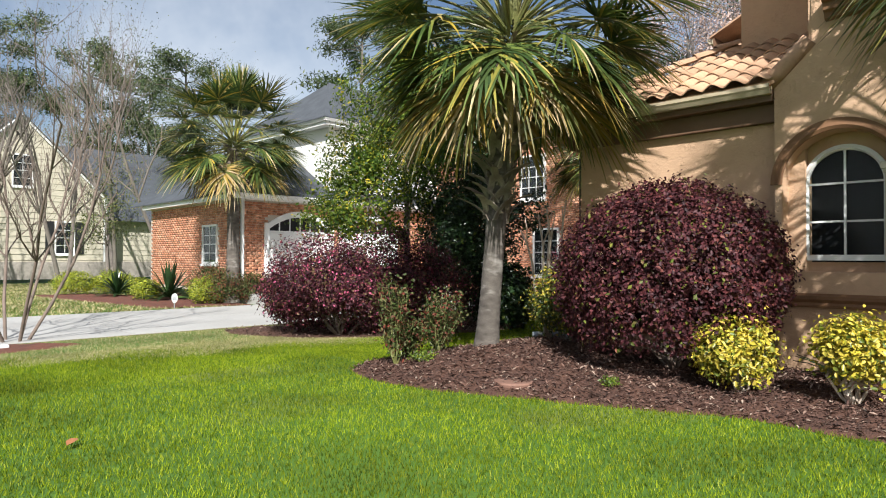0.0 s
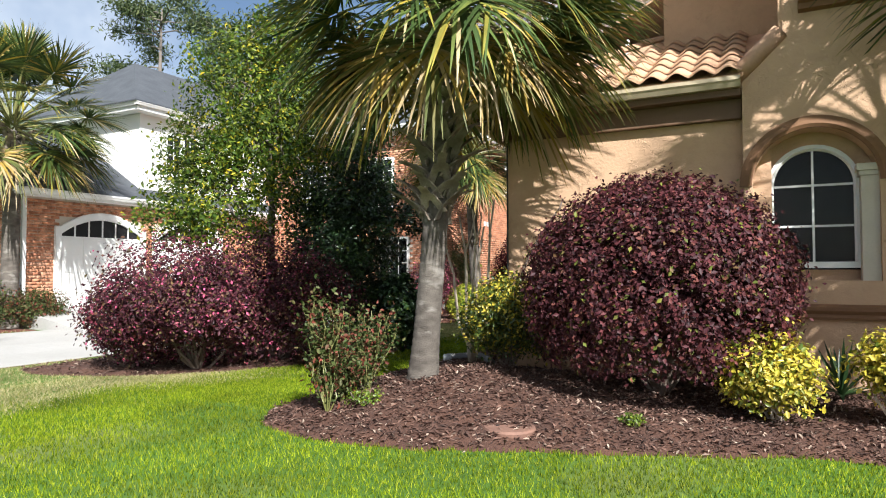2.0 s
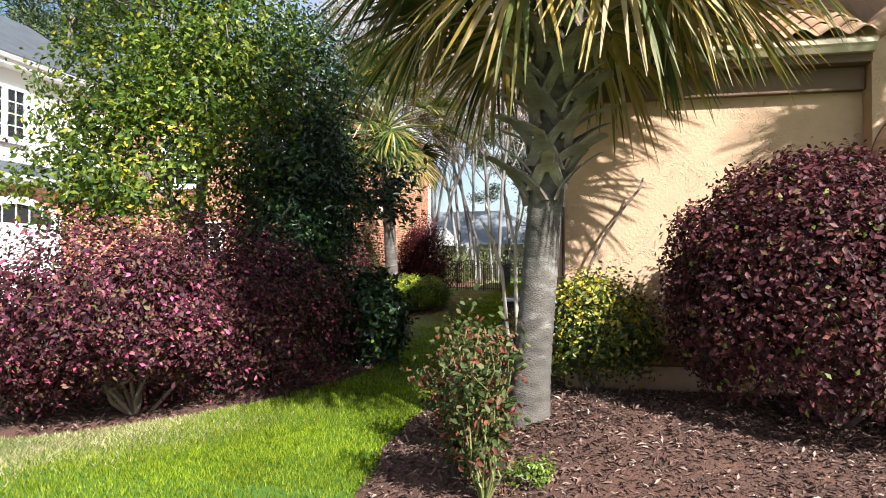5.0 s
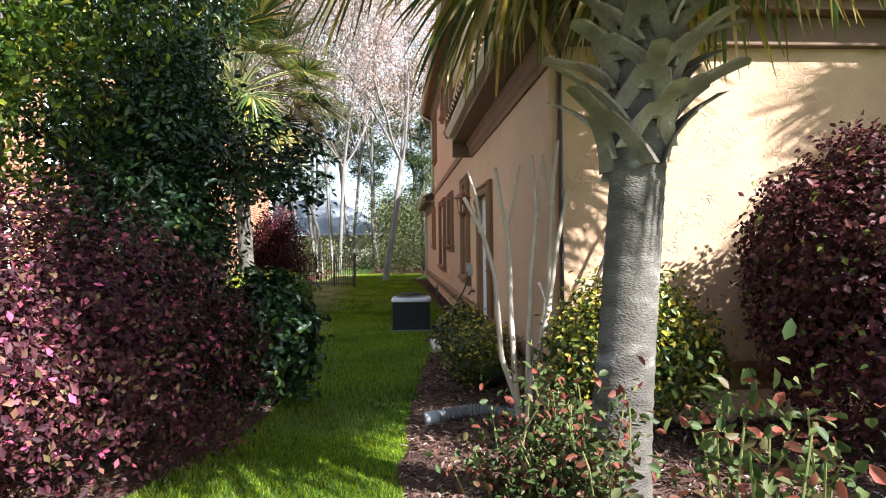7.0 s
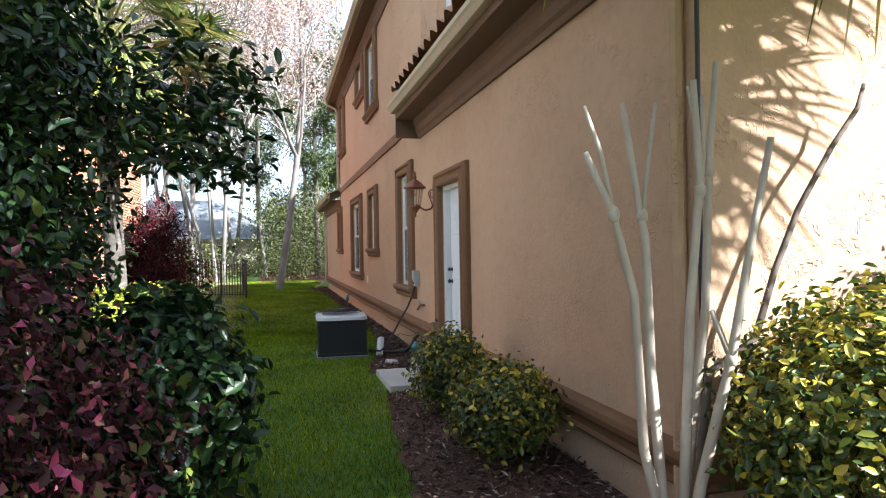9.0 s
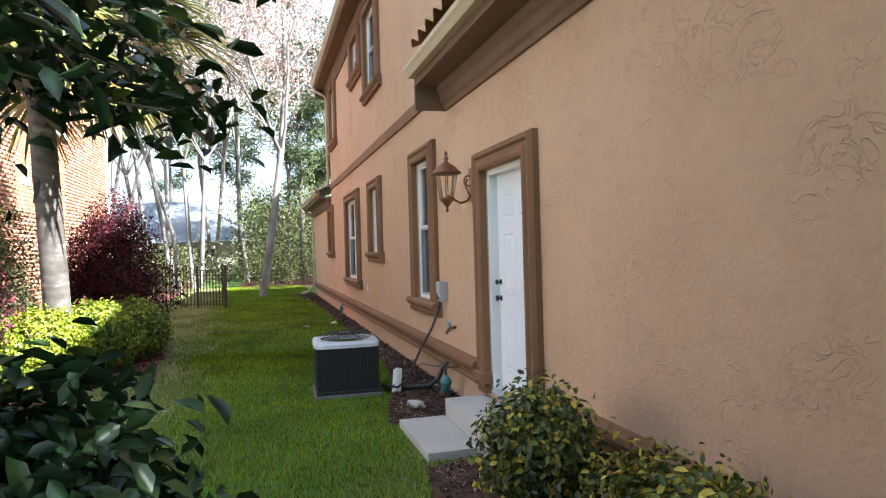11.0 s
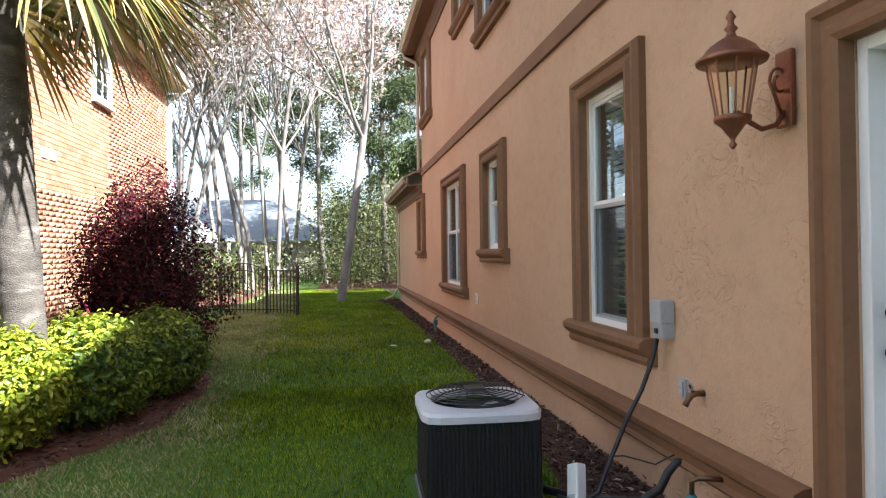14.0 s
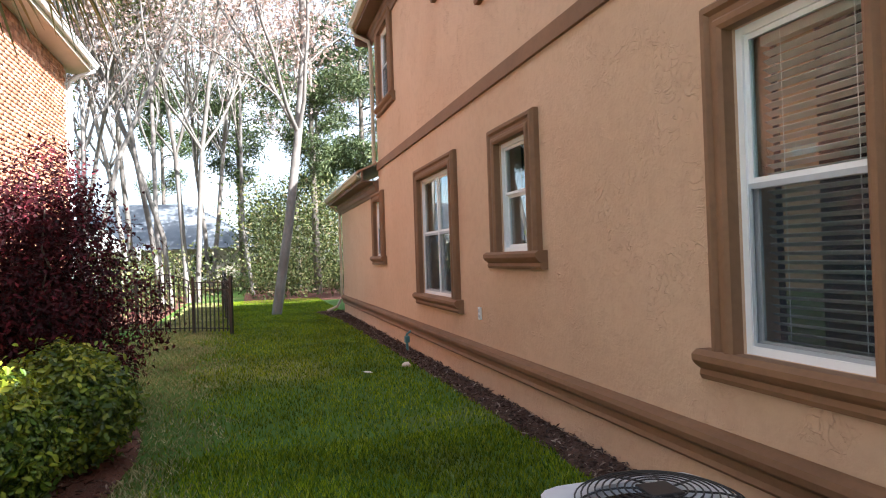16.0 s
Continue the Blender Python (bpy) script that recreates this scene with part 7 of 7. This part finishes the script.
part("mark", boxes((-0.05, -0.026, 0.26, 0.05, -0.023, 0.30), (-0.04, -0.026, 0.32, 0.04, -0.023, 0.35)), GREYBOX, t)
t = thing("paver", (2.6, 13.1, 0.03), "small pale block in the reddish mulch", "block")
part("block", boxes((-0.09, -0.06, 0, 0.09, 0.06, 0.05), bevel=0.01), PLASTIC, t)

# ---- fallen leaves, mulch chips, grass ----
for i, (x, y) in enumerate(((1.86, 6.55), (1.93, 3.15))):
    bm = bmesh.new()
    c = [bm.verts.new(p) for p in ((-0.06, 0, 0.0), (-0.02, 0.035, 0.012), (0.03, 0.03, 0.015), (0.065, 0, 0.004), (0.03, -0.03, 0.014), (-0.02, -0.035, 0.016))]
    m_ = bm.verts.new((0, 0, 0.002))
    for k in range(6):
        bm.faces.new((c[k], c[(k + 1) % 6], m_))
    tagged(part("fallen_leaf", bm, DRYLEAF if i < 2 else PLASTIC, m=pose(x, y, 0.05, 6, -8, 40 + 70 * i)), "dry brown fallen leaf lying on the grass" if i < 2 else "small pale scrap lying on the grass", "leaf" if i < 2 else "scrap")


def chips(name, poly, n, height, seed, label, size=0.05):
    r = rng_of(seed)
    p = np.array(poly)
    x = r.uniform(p[:, 0].min(), p[:, 0].max(), n * 3)
    y = r.uniform(p[:, 1].min(), p[:, 1].max(), n * 3)
    ok = signed(poly, x, y) > 0.0
    x, y = x[ok][:n], y[ok][:n]
    P = np.stack([x, y, height(x, y) + 0.008], 1)
    me = leaf_mesh(name, P, np.tile([0, 0, 1.0], (len(P), 1)), size, 0.28, CHIP, r, False, 0.35, 0.7)
    tagged(put(name, me), label, "mulch", kind="stuff")


NEAR_BED = [(q[0], max(q[1], 0.0)) for q in BED]
chips("mulch_chips", NEAR_BED, 42000, bed_height, 400, "dark brown shredded bark chips over the bed")
chips("mulch_chips", LEFT_BED, 9000, flat_bed(LEFT_BED), 401, "bark chips under the purple shrubs")
chips("mulch_chips", WALL_BED, 16000, flat_bed(WALL_BED), 402, "dark bark chips along the wall")
chips("mulch_chips", RIGHT_BED, 14000, flat_bed(RIGHT_BED), 403, "reddish bark chips below the boxwoods")


def blades(name, x, y, h, w, mat, r, label, lean=0.45):
    n = len(x)
    P = np.stack([x, y, np.full(n, -0.005)], 1)
    a = r.uniform(0, 2 * np.pi, n)
    s = np.stack([np.cos(a), np.sin(a), np.zeros(n)], 1)
    b = r.uniform(0, 2 * np.pi, n)
    tip = np.stack([np.cos(b) * lean, np.sin(b) * lean, np.ones(n)], 1) * (h * r.uniform(0.6, 1.25, n))[:, None]
    co = np.stack([P - s * w, P + s * w, P + tip], 1).reshape(-1, 3)
    me = quick_mesh(name, co, np.arange(3 * n).reshape(-1, 3), 3, mat)
    return tagged(put(name, me), label, "grass", kind="stuff")


def lawn_points(r, n, x0, x1, y0, y1):
    x, y = r.uniform(x0, x1, n), r.uniform(y0, y1, n)
    ok = np.ones(n, bool)
    for poly in (BED, LEFT_BED, RIGHT_BED, WALL_BED, CORNER_BED, NEIGHBOUR_BED):
        ok &= signed(poly, x, y) + 0.035 * waves(2.2 * x, 2.2 * y) < -0.005
    ok &= ~((x > 9.2) & (y < 7.02) & (x < 34))
    ok &= ~((y > 13.72) & (y < 19.38) & (x < 19.5))
    ok &= ~((x > 13.6) & (x < 14.68) & (y < 7.88))
    ok &= ~((abs(x - 16.43) < 0.40) & (abs(y - 8.12) < 0.42))
    return x[ok], y[ok]


r = rng_of(500)
parts_x, parts_y = [], []
for n, x0, x1, y0, y1 in ((330000, -0.5, 9.5, 0.2, 12.0), (160000, 6.0, 20.0, 7.2, 11.2), (110000, 20.0, 42.0, 7.0, 12.0), (90000, -3.0, 7.5, 9.0, 13.9), (70000, 11.5, 21.0, 11.0, 13.8)):
    x, y = lawn_points(r, n, x0, x1, y0, y1)
    parts_x.append(x)
    parts_y.append(y)
x, y = np.concatenate(parts_x), np.concatenate(parts_y)
dry = np.where(x < 9, (y - 11.0 + 0.25 * (x - 3)) / 0.9, np.where(x > 12.5, (y - 9.7 - 0.03 * (x - 14)) / 0.6, -1.0)) + 0.35 * waves(0.9 * x, 1.1 * y)
pick = dry + r.normal(0, 0.35, len(x)) > 0.3
far = x > 18
hgt = np.where(far, 0.05, 0.042)
wid = np.where(far, 0.007, 0.0042)
blades("grass", x[~pick], y[~pick], hgt[~pick], wid[~pick][:, None], GRASS, r, "short bright green mown lawn grass")
blades("dormant_grass", x[pick], y[pick], 0.8 * hgt[pick], wid[pick][:, None], GRASS_DRY, r, "straw-coloured dormant lawn grass", 0.9)
x, y = lawn_points(r, 60000, -8, 10, 19.4, 42)
blades("dormant_grass", x, y, np.full(len(x), 0.07), np.full((len(x), 1), 0.02), GRASS_DRY, r, "straw-coloured dormant lawn beyond the driveway", 0.9)
